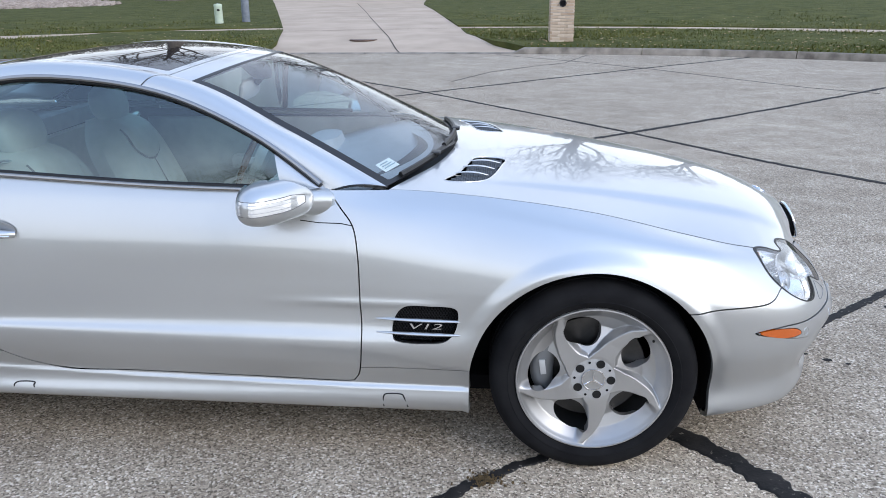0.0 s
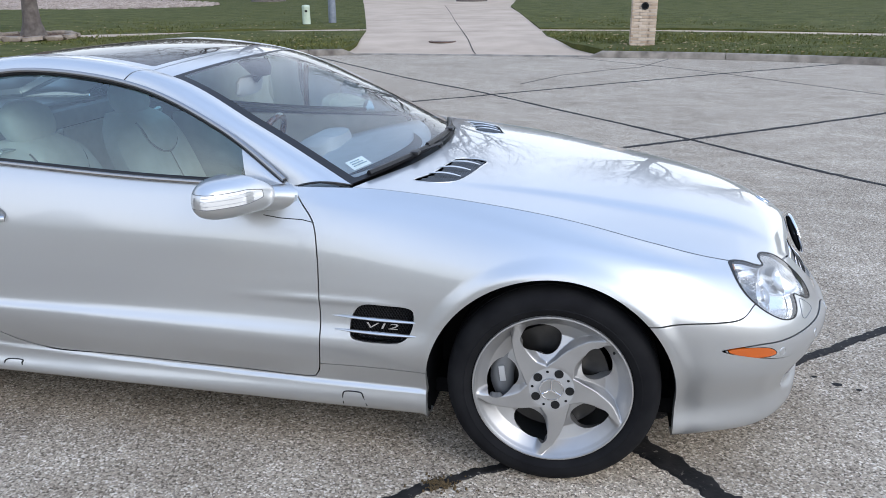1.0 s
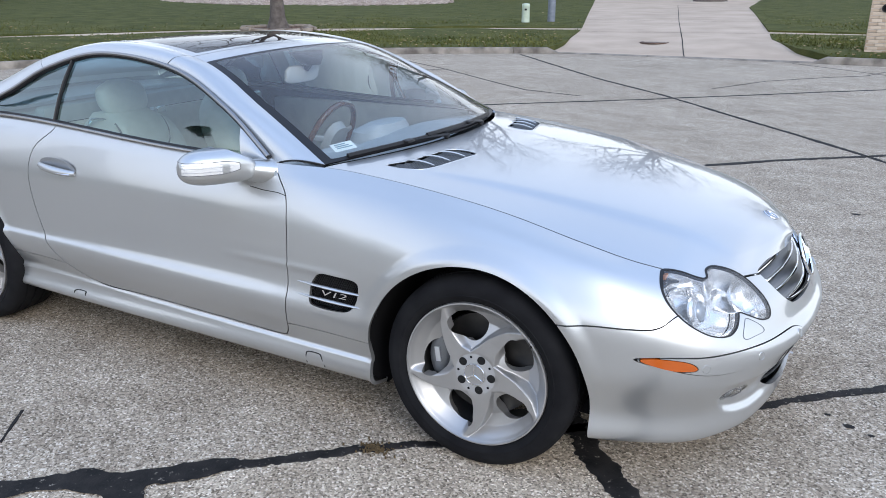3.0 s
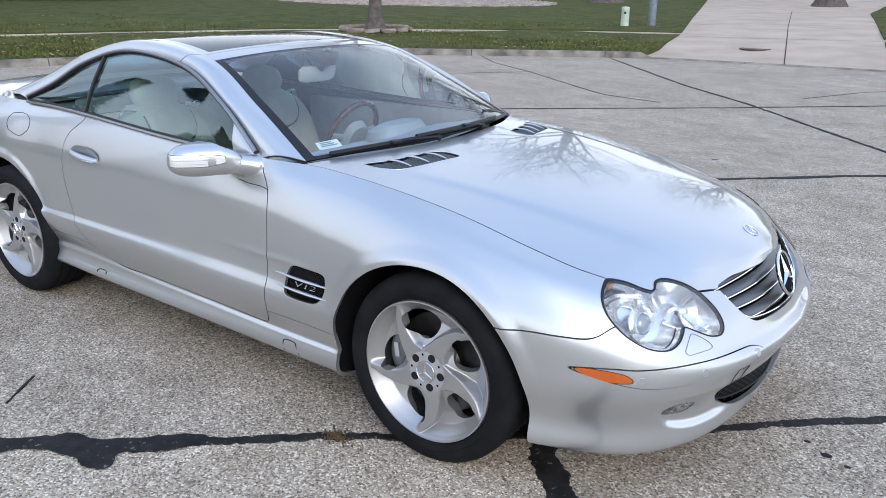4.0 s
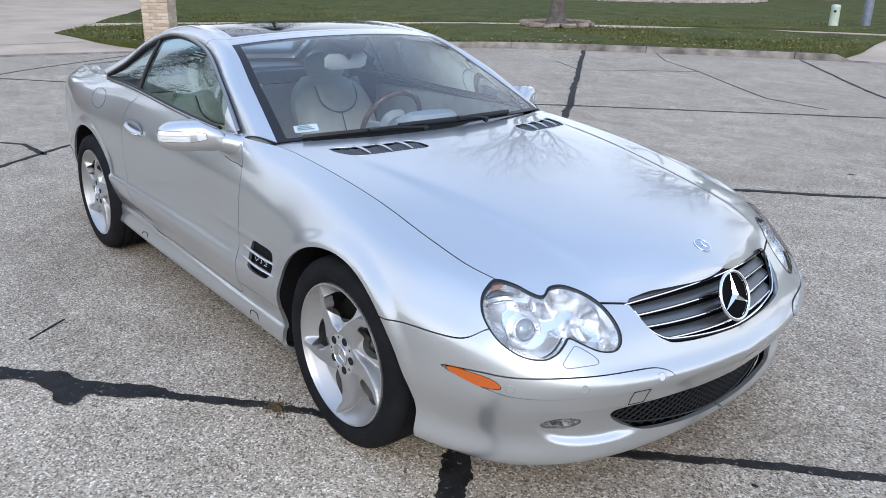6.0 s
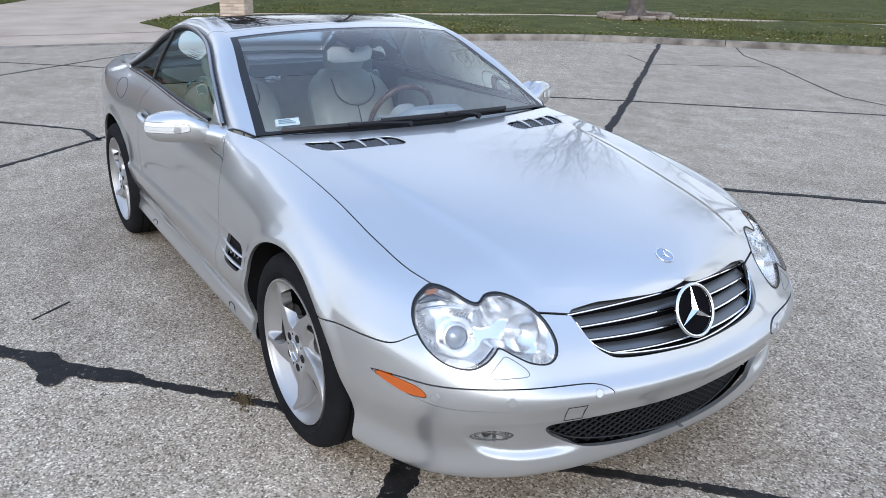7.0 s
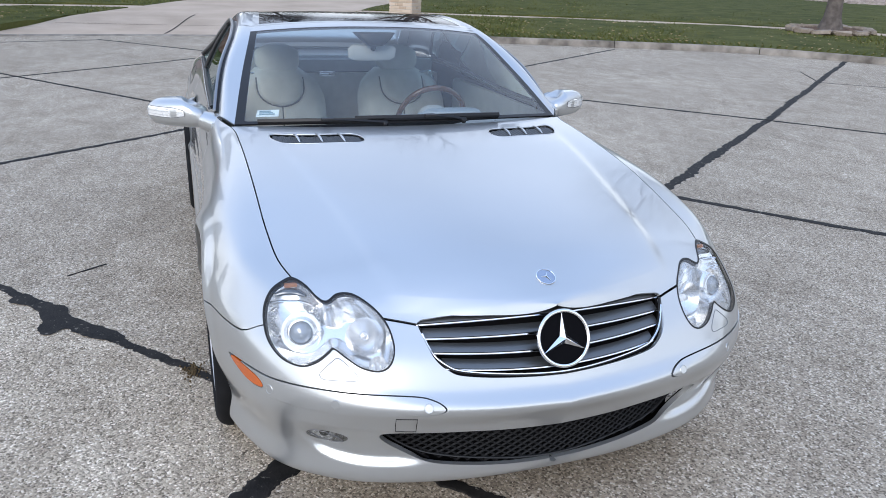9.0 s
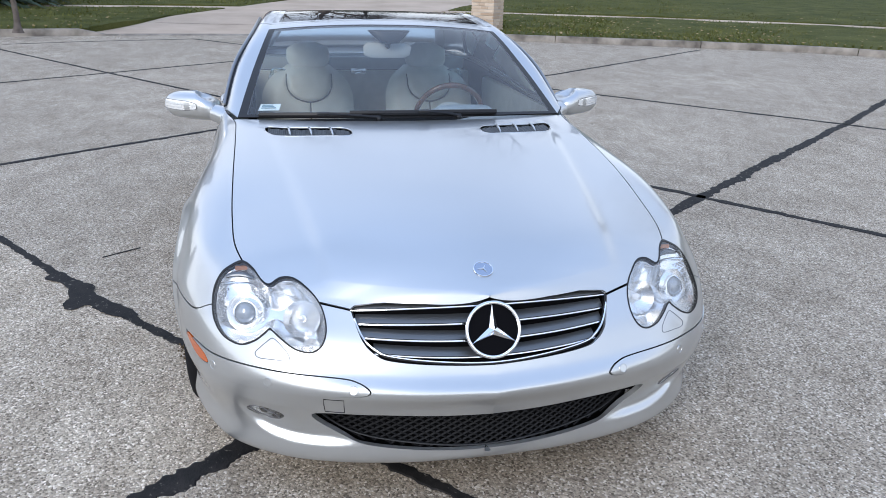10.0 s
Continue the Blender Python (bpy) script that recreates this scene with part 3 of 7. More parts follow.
_, wing_skin = split(wing_skin, np.where((wing_skin.v[:, 0] < -0.2) & (wing_skin.v[:, 0] > -2.3), wing_skin.v[:, 2] - 0.0025 - spline(SILL, wing_skin.v[:, 0]), 1.0))
front_wing, rear_wing = split(wing_skin, -(wing_skin.v[:, 0] + 1.3))
tail_skin, rear_wing = split(rear_wing, rear_wing.v[:, 0] + 3.22)
_, rear_wing = split(rear_wing, rear_wing.v[:, 0] + 3.214)
tail_lamp, tail_skin = split(tail_skin, distance(np.array([(-3.62, 0.66), (-3.3, 0.70), (-3.24, 0.78), (-3.26, 0.86), (-3.4, 0.90), (-3.64, 0.88)]), tail_skin.v[:, [0, 2]]))

# bonnet: rear edge bowed forward at the middle, lamp and grille cut out
bonnet = hood_skin
bonnet, _ = split(bonnet, -(bonnet.v[:, 0] + spline([(0, 0.445), (0.2, 0.455), (0.45, 0.50), (0.62, 0.565), (0.8, 0.64)], -bonnet.v[:, 1])))
lamp_high, bonnet = split(bonnet, lamp_field(bonnet))
vent_area, bonnet = split(bonnet, distance(HOOD_VENT, bonnet.v[:, [0, 1]] * np.array([1, -1])))
gap_edge = np.interp(bonnet.v[:, 0], rails[-1, 280:, 0], rails[-1, 280:, 1])
_, bonnet = split(bonnet, np.where(bonnet.w[:, 0] < 13.5, gap_edge + bonnet.v[:, 1] - 0.004, 1.0))
lamp_area = lamp_low.joined(lamp_high)

# ---- greenhouse curves: side-window top, inner pillar edge, middle line ----
P_CURVE = [(-0.785, 0.770, 0.885), (-1.02, 0.728, 1.045), (-1.345, 0.655, 1.160), (-1.75, 0.632, 1.195), (-2.05, 0.66, 1.13), (-2.25, 0.715, 1.03), (-2.42, 0.775, 0.955)]
Q_CURVE = [(-0.62, 0.715, 0.885), (-0.93, 0.655, 1.045), (-1.27, 0.585, 1.19), (-1.75, 0.535, 1.240), (-2.15, 0.56, 1.175), (-2.45, 0.63, 1.055), (-2.72, 0.70, 0.955)]
C_CURVE = [(-0.45, 0, 0.912), (-0.82, 0, 1.09), (-1.20, 0, 1.222), (-1.70, 0, 1.252), (-2.15, 0, 1.198), (-2.48, 0, 1.08), (-2.75, 0, 0.968)]
NW = 241
pc, qc, cc = (catmull(c, 40) for c in (P_CURVE, Q_CURVE, C_CURVE))
ww = np.linspace(0, 6, NW)
tt = np.linspace(0, 1, 90)
top = np.zeros((NW, 90, 3))
top[:, :, 0] = cc[:, None, 0] + (qc[:, None, 0] - cc[:, None, 0]) * tt[None] ** 2
top[:, :, 1] = -qc[:, None, 1] * tt[None]
top[:, :, 2] = cc[:, None, 2] + (qc[:, None, 2] - cc[:, None, 2]) * tt[None] ** 2.3
Wt = np.zeros((NW, 90, 2))
Wt[:, :, 0], Wt[:, :, 1] = ww[:, None], tt[None]
UP = lambda P: np.broadcast_to(np.array([0.0, -0.1, 1]), P.shape)
OUT = lambda P: np.broadcast_to(np.array([0.0, -1, 0.3]), P.shape)
top_skin = sheet(top, Wt, UP)
# pillar and roof rail: rounded band from the inner edge to the window edge
bb = np.linspace(0, 1, 24)
band = qc[:, None] * (1 - bb[None, :, None]) + pc[:, None] * bb[None, :, None]
swell = np.sin(bb * math.pi)[None, :, None] * np.array([0.0, 0.016, 0.016])
band = band + swell
band[:, :, 1] *= -1
Wb = np.zeros((NW, 24, 2))
Wb[:, :, 0], Wb[:, :, 1] = ww[:, None], bb[None]
band_skin = sheet(band, Wb, OUT)
# side glass between belt and window edge
belt_k = np.linspace(4.6, 9.8, 400)
belt = np.stack([np.interp(belt_k, ks, rails[-1, :, i]) for i in range(3)], 1)
order = np.argsort(belt[:, 0])
gx = np.linspace(-2.41, -0.79, 120)
p_at = np.stack([np.interp(gx, pc[::-1, 0], pc[::-1, i]) for i in range(3)], 1)
b_at = np.stack([np.interp(gx, belt[order, 0], belt[order, i]) for i in range(3)], 1)
b_at[:, 2] -= 0.004
gt = np.linspace(0, 1, 30)
glass = b_at[:, None] * (1 - gt[None, :, None]) + p_at[:, None] * gt[None, :, None]
glass[:, :, 1] += 0.010 * np.sin(gt * math.pi)[None]
glass[:, :, 1] *= -1
Wg = np.zeros((120, 30, 2))
Wg[:, :, 0], Wg[:, :, 1] = gx[:, None], gt[None]
glass_skin = sheet(glass, Wg, OUT)

wind, rest = split(top_skin, top_skin.w[:, 0] - 1.93)
wind_glass, frit = split(wind, np.maximum(np.maximum(wind.w[:, 1] - 0.952, 0.08 - wind.w[:, 0]), wind.w[:, 0] - 1.89))
header, rest = split(rest, rest.w[:, 0] - 2.10)
_, rest = split(rest, rest.w[:, 0] - 2.108)
roof_glass, rest = split(rest, np.maximum(np.maximum(2.16 - rest.w[:, 0], rest.w[:, 0] - 3.9), rest.w[:, 1] - 0.945))
rear_glass, rest = split(rest, np.maximum(np.maximum(4.25 - rest.w[:, 0], rest.w[:, 0] - 5.7), rest.w[:, 1] - 0.9))
pillar, roof_rail = split(band_skin, band_skin.w[:, 0] - 2.10)
_, roof_rail = split(roof_rail, roof_rail.w[:, 0] - 2.112)
roof_rail, rear_pillar = split(roof_rail, roof_rail.w[:, 0] - 4.15)
_, rear_pillar = split(rear_pillar, rear_pillar.w[:, 0] - 4.16)
sail, pane = split(glass_skin, -(glass_skin.v[:, 0] + 0.925 + (glass_skin.v[:, 2] - 0.9) * 0.25))
quarter, pane = split(pane, pane.v[:, 0] + 1.90 + (pane.v[:, 2] - 0.9) * 0.10)

inner = Skin(side_skin.v - side_skin.n * 0.024, side_skin.n, side_skin.w, side_skin.t)
_, inner = split(inner, round_field(inner, 0.003, HUB, ARCH + 0.012))
_, inner = split(inner, round_field(inner, WHEELBASE, HUB, ARCH + 0.016))
_, inner = split(inner, lamp_field(inner) - 0.006)
_, inner = split(inner, front_field(inner, GRILLE))
_, inner = split(inner, front_field(inner, INTAKE) - 0.01)
_, inner = split(inner, side_field(inner, SIDE_VENT) - 0.004)
inner, _ = split(inner, inner.w[:, 1] - 7.85)
_, inner = split(inner, inner.w[:, 1] - 1.0)
_, inner = split(inner, np.maximum(0.5 - inner.v[:, 0], inner.v[:, 2] - 0.25))

lens_skin, seal_skin = split(lamp_area, lamp_field(lamp_area) + 0.0038)


def normal_at(s, p):
    """Place and outward normal of the sheet nearest to p."""
    i = int(np.argmin(((s.v - np.array(p)) ** 2).sum(1)))
    return Vector(s.v[i]), Vector(s.n[i])


def front_x(s, y, z):
    """How far ahead the sheet lies at (y, z), from its nearest places."""
    d = np.where(s.v[:, 0] > 0.3, (s.v[:, 1] + y) ** 2 + (s.v[:, 2] - z) ** 2, 1.0)
    i = np.argsort(d)[:12]
    A = np.stack([np.ones(12), s.v[i, 1] + y, s.v[i, 2] - z], 1)
    return float(np.linalg.lstsq(A, s.v[i, 0], rcond=1e-6)[0][0])


def facing(at, way, roll=0.0):
    """A pose whose z axis points along way."""
    return Matrix.Translation(at) @ Vector(way).to_track_quat("Z", "Y").to_matrix().to_4x4() @ pose(0, 0, 0, 0, 0, roll)


def disc(profile, at, way, name, material, parent, label="", steps=40):
    """A turned piece whose axis points along way."""
    ob = part(name, lathe(profile, steps, "z"), material, parent, label)
    ob.matrix_world = facing(at, way)
    return ob


REFLECT = mat("lamp_reflector", (0.90, 0.91, 0.915), 0.22, 0.80)
GREY_LENS = mat("projector_lens", (0.35, 0.38, 0.41), 0.04, 0.2, 1.0)
SATIN = mat("satin_silver", (0.15, 0.155, 0.158), 0.36, 0.8)
WHITE_STICKER = mat("paper_sticker", (0.8, 0.84, 0.83), 0.5)
GREY_PAD = varied(mat("hub_pad", (0.45, 0.45, 0.45), 0.5, 0.5), (0.42, 0.42, 0.42), (0.52, 0.52, 0.52), 14)
RED_LENS = mat("red_lens", (0.45, 0.02, 0.02), 0.1, 0.0, 1.0)
WOOD = varied(mat("walnut_rim", (0.10, 0.045, 0.02), 0.25, 0.0, 1.0), (0.07, 0.03, 0.014), (0.16, 0.07, 0.03), 40)
TRIM_GREY = varied(mat("cabin_trim", (0.34, 0.37, 0.38), 0.6), (0.30, 0.33, 0.345), (0.37, 0.40, 0.41), 16, bump=0.15, bump_scale=260, bump_distance=0.001)
STONE_CLOTH = varied(mat("bulkhead_cloth", (0.36, 0.36, 0.33), 0.8), (0.60, 0.59, 0.53), (0.68, 0.67, 0.60), 22)
DISC_STEEL = varied(mat("brake_steel", (0.2, 0.2, 0.2), 0.4, 0.9), (0.05, 0.05, 0.05), (0.10, 0.095, 0.09), 12)

panel("bonnet", whole(bonnet), PAINT, car, rim=0.005)
bumper = panel("front_bumper", whole(bumper_skin), PAINT, car, rim=0.014)
panel("boot_lid", whole(boot_skin), PAINT, car)
panel("rear_bumper", whole(tail_skin), PAINT, car)
panel("windscreen_band", whole(frit), TRIM, car, "black band round the windscreen", rim=0.006)
panel("roof_header", whole(header), PAINT, car)
panel("roof_frame", whole(rest), PAINT, car)
panel("roof_glass", whole(roof_glass), ROOF_GLASS, car, "black glass roof panel", rim=0.006, lift=-0.002)
for name, words, s in (("windscreen", "tinted windscreen glass", wind_glass), ("rear_window", "rear window glass", rear_glass)):
    panel(name, whole(s), SCREEN, car, words, rim=0).visible_shadow = False

for flip in (False, True):
    sgn = 1 if flip else -1
    m_ = (lambda s: s.mirrored()) if flip else (lambda s: s)
    panel("front_wing", m_(front_wing), PAINT, car, rim=0.012)
    panel("rear_wing", m_(rear_wing), PAINT, car, rim=0.012)
    panel("sill", m_(sill_area), PAINT, car)
    panel("tail_lamp", m_(tail_lamp), RED_LENS, car, "red tail lamp lens")
    door = panel("door", m_(door_skin), PAINT, car)
    mould = panel("bumper_moulding", m_(moulding_skin), PAINT, bumper, rim=0.012, lift=0.003)
    panel("side_marker", m_(marker_skin), AMBER, car, "amber side marker lens", rim=0.010, lift=0.003)
    panel("bonnet_lip", m_(lip_skin), PAINT, car, rim=0.010)
    panel("inner_shell", m_(inner), GAP, car, rim=0)
    panel("windscreen_pillar", m_(pillar), PAINT, car)
    panel("roof_rail", m_(roof_rail), PAINT, car)
    panel("rear_pillar", m_(rear_pillar), PAINT, car)
    panel("mirror_sail", m_(sail), PAINT, car, rim=0.006)
    dg = panel("door_glass", m_(pane), SIDE_GLASS, car, "greenish door glass", rim=0)
    qg = panel("quarter_glass", m_(quarter), SIDE_GLASS, car, rim=0)
    for g in (dg, qg):
        g.visible_shadow = False
    # trims round the side window
    edge = np.stack([pc[:, 0], pc[:, 1] * sgn, pc[:, 2]], 1)[6:236:4]
    part("window_seal", tube(edge + np.array([0, sgn * 0.004, -0.004]), 0.013, 8, flat=0.6), TRIM, car)
    part("window_trim", tube(edge + np.array([0, sgn * 0.014, 0.006]), 0.0075, 8), mat("dark_bright_trim", (0.30, 0.30, 0.305), 0.28, 0.9), car)
    b_edge = np.stack([b_at[:, 0], b_at[:, 1] * sgn, b_at[:, 2]], 1)[1:107:3]
    part("belt_seal", tube(b_edge + np.array([0, sgn * 0.001, 0.008]), 0.009, 8), TRIM, car)
    part("belt_trim", tube(b_edge + np.array([0, sgn * 0.012, 0.004]), 0.0065, 8), mat("belt_bright_trim", (0.34, 0.33, 0.32), 0.22, 0.9), car)
    i0 = int(np.argmin(np.abs(gx + 1.905)))
    bar = [(gx[i0] - 0.01 * q, sgn * (b_at[i0, 1] * (1 - q) + p_at[i0, 1] * q + 0.012 * math.sin(q * math.pi) + 0.004), b_at[i0, 2] * (1 - q) + p_at[i0, 2] * q) for q in np.linspace(0, 1, 9)]
    part("glass_divider", tube(bar, 0.010, 8, flat=0.4, up=(1, 0, 0)), TRIM, car)

    foot_line = [tuple(np.array(band[0, j]) * np.array([1, -sgn, 1]) + np.array([0.004, sgn * 0.002, -0.003])) for j in range(0, 24, 3)]
    part("pillar_seam", tube(foot_line, 0.0028, 6), TRIM, car)
    # ---- headlamp ----
    lamp = new("headlamp")
    lamp.parent = car
    panel("lamp_seal", m_(seal_skin), TRIM, lamp, "black rubber lamp seal", rim=0.02, lift=0.001)
    lens = panel("lens", m_(lens_skin), LENS, lamp, "clear twin-oval lens", rim=0)
    lens.visible_shadow = False
    bowl = Skin(lens_skin.v - lens_skin.n * (0.012 + 0.045 * np.clip(-(lamp_field(lens_skin) + 0.0050) / 0.03, 0, 1) ** 0.6)[:, None], lens_skin.n, lens_skin.w, lens_skin.t)
    vn = np.zeros_like(bowl.v)
    e1, e2 = bowl.v[bowl.t[:, 1]] - bowl.v[bowl.t[:, 0]], bowl.v[bowl.t[:, 2]] - bowl.v[bowl.t[:, 0]]
    fn = np.cross(e1, e2)
    for c in range(3):
        np.add.at(vn, bowl.t[:, c], fn)
    bowl.n = vn / np.maximum(np.linalg.norm(vn, axis=1, keepdims=True), 1e-9)
    panel("reflector", m_(bowl), REFLECT, lamp, "bright reflector bowl", rim=0)
    for cy, cz, r, kind in ((0.655, 0.600, 0.030, "projector"), (0.497, 0.607, 0.026, "bulb"), (0.478, 0.552, 0.012, "bulb")):
        near = lens_skin.v[int(np.argmin((lens_skin.v[:, 1] + cy) ** 2 + (lens_skin.v[:, 2] - cz) ** 2))]
        nrm = lens_skin.n[int(np.argmin((lens_skin.v[:, 1] + cy) ** 2 + (lens_skin.v[:, 2] - cz) ** 2))]
        way = Vector((nrm[0] + 0.5, nrm[1] * (-1 if flip else 1) * 0.7, nrm[2] * 0.6)).normalized()
        at = Vector((near[0], near[1] * (-1 if flip else 1), near[2])) - Vector((nrm[0], nrm[1] * (-1 if flip else 1), nrm[2])) * 0.040
        if kind == "projector":
            disc([(r * 1.75, 0.006), (r * 1.55, -0.004), (r * 1.15, 0.004), (r * 1.12, 0.012), (r, 0.013)], at, way, "lens_shroud", REFLECT, lamp)
            disc([(r, 0.008), (r * 0.85, 0.016), (r * 0.5, 0.022), (0.0001, 0.024)], at, way, "projector_lens", GREY_LENS, lamp, "grey projector lens")
        else:
            disc([(r * 1.9, 0.014), (r * 1.5, 0.004), (r, -0.006), (r * 0.45, -0.012)], at, way, "lamp_bowl", REFLECT, lamp)
            disc([(r * 0.42, -0.012), (r * 0.42, 0.004), (r * 0.3, 0.010), (0.0001, 0.012)], at, way, "bulb", mat("bulb_glass", (0.8, 0.8, 0.8), 0.08, 0.3, 1.0), lamp, "small clear bulb", 20)

    # ribs round the projector, shelf above it, amber insert
    bm = bmesh.new()
    for cy in np.arange(0.590, 0.716, 0.0062):
        for cz in np.arange(0.556, 0.628, 0.0060):
            if 0.042 < math.hypot(cy - 0.655, cz - 0.597) < 0.066 and distance(LAMP, np.array([(cy, cz)]))[0] < -0.016:
                i = int(np.argmin((bowl.v[:, 1] + cy) ** 2 + (bowl.v[:, 2] - cz) ** 2))
                c, nn = bowl.v[i], bowl.n[i]
                bmesh.ops.create_cube(bm, size=1.0, matrix=Matrix.Translation((c[0] + 0.012, -sgn * c[1], c[2])) @ Matrix.Diagonal((0.004, 0.0036, 0.0034, 1)))
    part("ribbed_reflector", bm, mat("rib_clear", (0.62, 0.64, 0.66), 0.15, 0.6), lamp, "fine square ribs", False)
    shelf = []
    for cy in np.linspace(0.600, 0.708, 12):
        i = int(np.argmin((bowl.v[:, 1] + cy) ** 2 + (bowl.v[:, 2] - 0.634) ** 2))
        shelf.append((bowl.v[i, 0] + 0.012, sgn * cy, 0.634))
    part("reflector_shelf", tube(shelf, 0.006, 8, flat=0.5), REFLECT, lamp)
    shade = []
    for cy in np.linspace(0.618, 0.694, 10):
        i = int(np.argmin((bowl.v[:, 1] + cy) ** 2 + (bowl.v[:, 2] - 0.648) ** 2))
        shade.append((bowl.v[i, 0] + 0.004, sgn * cy, 0.648 + 0.006 * math.sin((cy - 0.618) / 0.076 * math.pi)))
    part("reflector_hood", tube(shade, [0.004 + 0.008 * math.sin(q * math.pi) for q in np.linspace(0.02, 0.98, 10)], 10, flat=0.8), mat("hood_smoke", (0.16, 0.165, 0.17), 0.2, 0.7), lamp, "smoky half-round reflector hood")
    i = int(np.argmin((bowl.v[:, 1] + 0.652) ** 2 + (bowl.v[:, 2] - 0.672) ** 2))
    part("signal_insert", box((0.010, 0.034, 0.012), (0, 0, 0), 0.003), mat("amber_insert", (0.65, 0.30, 0.16), 0.2, 0.3), lamp, "pale amber signal insert").matrix_world = pose(bowl.v[i, 0] + 0.008, sgn * 0.652, 0.670)
    # ---- fog lamp in its scoop ----
    deep = np.clip(-distance(FOG, fog_area.v[:, [1, 2]] * np.array([-1, 1])) / 0.016, 0, 1) ** 0.6
    bowl = Skin(fog_area.v - fog_area.n * (0.004 + 0.028 * deep)[:, None], fog_area.n, fog_area.w, fog_area.t)
    fog = panel("fog_lamp", m_(bowl), mat("fog_reflector", (0.80, 0.81, 0.82), 0.06, 1.0), bumper, "small oval fog lamp", rim=0)
    panel("fog_lens", m_(fog_area), LENS, fog, "clear lens", rim=0).visible_shadow = False
    fz = [tuple(np.array(normal_at(fog_area, (0.72, -y, z))[0]) * np.array([1, -sgn, 1])) for y, z in FOG[::2]]
    part("fog_bezel", tube(fz, 0.0016, 6, closed=True), mat("bezel_grey", (0.10, 0.10, 0.105), 0.4), fog)
    mid = np.array(normal_at(fog_area, (0.72, -0.598, 0.330))[0]) * np.array([1, -sgn, 1])
    disc([(0.013, -0.012), (0.013, 0.0), (0.006, 0.004), (0.0001, 0.005)], Vector(mid) - Vector((0.016, 0, 0)), (1, sgn * 0.3, 0), "fog_bulb_shield", mat("shield_dark", (0.03, 0.03, 0.03), 0.3, 0.5), fog, steps=20)
    # ---- parking sensors and tow cover ----
    for sk, sz in ((14.02, 0.452), (15.05, 0.456), (16.25, 0.457)):
        i = int(np.argmin(((moulding_skin.w[:, 0] - sk) * ALONG) ** 2 + (moulding_skin.v[:, 2] - sz) ** 2))
        at, nrm = moulding_skin.v[i].copy(), moulding_skin.n[i].copy()
        at[1] *= -sgn
        nrm[1] *= -sgn
        disc([(0.0125, -0.004), (0.0125, 0.0012), (0.0118, 0.0018), (0.0112, 0.0006), (0.0104, 0.0006), (0.0099, 0.0016), (0.0001, 0.0018)], Vector(at) + Vector(nrm) * 0.0018, nrm, "parking_sensor", PAINT, mould, steps=24)
    # ---- side vent: mesh, two fins, lettering ----
    vent = new("side_vent")
    vent.parent = car
    vo = [(x, z) for x, z in SIDE_VENT[::3]]
    bm = bmesh.new()
    bm.faces.new([bm.verts.new((x, sgn * 0.842, z)) for x, z in vo])
    part("vent_back", bm, GAP, vent)
    bm = bmesh.new()
    for i in range(26):
        for tilt in (-1, 1):
            mid = -0.60 + i * 0.009
            pts = [(mid + tilt * (z - 0.5) * 0.6, sgn * 0.848, z) for z in (0.442, 0.558)]
            pts = [p for p in pts]
            if distance(SIDE_VENT, np.array([(pts[0][0], 0.46)]))[0] < 0.01 or distance(SIDE_VENT, np.array([(pts[1][0], 0.54)]))[0] < 0.01:
                tube_bm(bm, pts, 0.0013, 4)
    part("vent_mesh", bm, MESH_BLACK, vent, "black honeycomb mesh")
    for z0, x0, x1 in ((0.515, -0.650, -0.338), (0.474, -0.648, -0.348)):
        pth = [(x0 + (x1 - x0) * q, sgn * (0.862 + 0.012 * math.sin(q * math.pi) + (0.008 if z0 < 0.5 else 0)), z0 - 0.006 * q + 0.004 * math.sin(q * 3)) for q in np.linspace(0, 1, 24)]
        rad = [0.0012 + 0.0062 * math.sin(q * math.pi) ** 0.7 for q in np.linspace(0, 1, 24)]
        part("vent_fin", tube(pth, rad, 10, flat=0.75), PAINT, vent, "slim silver fin")
    cu = bpy.data.curves.new("lettering", "FONT")
    cu.body, cu.size, cu.extrude, cu.align_x, cu.align_y, cu.shear = "V12", 0.027, 0.0025, "CENTER", "CENTER", 0.2
    cu.space_character = 1.0
    lt = new("lettering", cu)
    lt.scale = (1.9, 1, 1)
    cu.materials.append(CHROME)
    lt.parent = vent
    lt.matrix_world = pose(-0.495, sgn * 0.868, 0.494, 90, 0, 0 if not flip else 180) @ Matrix.Diagonal((2.5, 1, 1, 1))
    # ---- bonnet vent: mesh and three fins ----
    bv = new("bonnet_vent")
    bv.parent = car
    sunk = Skin(m_(vent_area).v - np.array([0, 0, 0.016]), m_(vent_area).n, m_(vent_area).w, m_(vent_area).t)
    panel("vent_back", sunk, GAP, bv, rim=0)
    hood_z = lambda x, y: float(hood_height(np.array([x]), np.array([y]), np.array([0.71]), np.array([np.interp(x, rails[-1, 280:, 0], rails[-1, 280:, 2])]))[0])
    bm = bmesh.new()
    for i in range(34):
        for tilt in (-1, 1):
            ys = 0.20 + i * 0.0150
            seg = [(x, ys + tilt * (x + 0.36)) for x in np.linspace(-0.45, -0.26, 14)]
            seg = [p for p, d in zip(seg, distance(HOOD_VENT, np.array(seg))) if d < -0.002]
            if len(seg) > 1:
                tube_bm(bm, [(x, sgn * y, hood_z(x, y) - 0.007) for x, y in (seg[0], seg[-1])], 0.0023, 4)
    part("vent_mesh", bm, mat("vent_mesh_grey", (0.085, 0.09, 0.094), 0.4, 0.4), bv, "black honeycomb mesh")
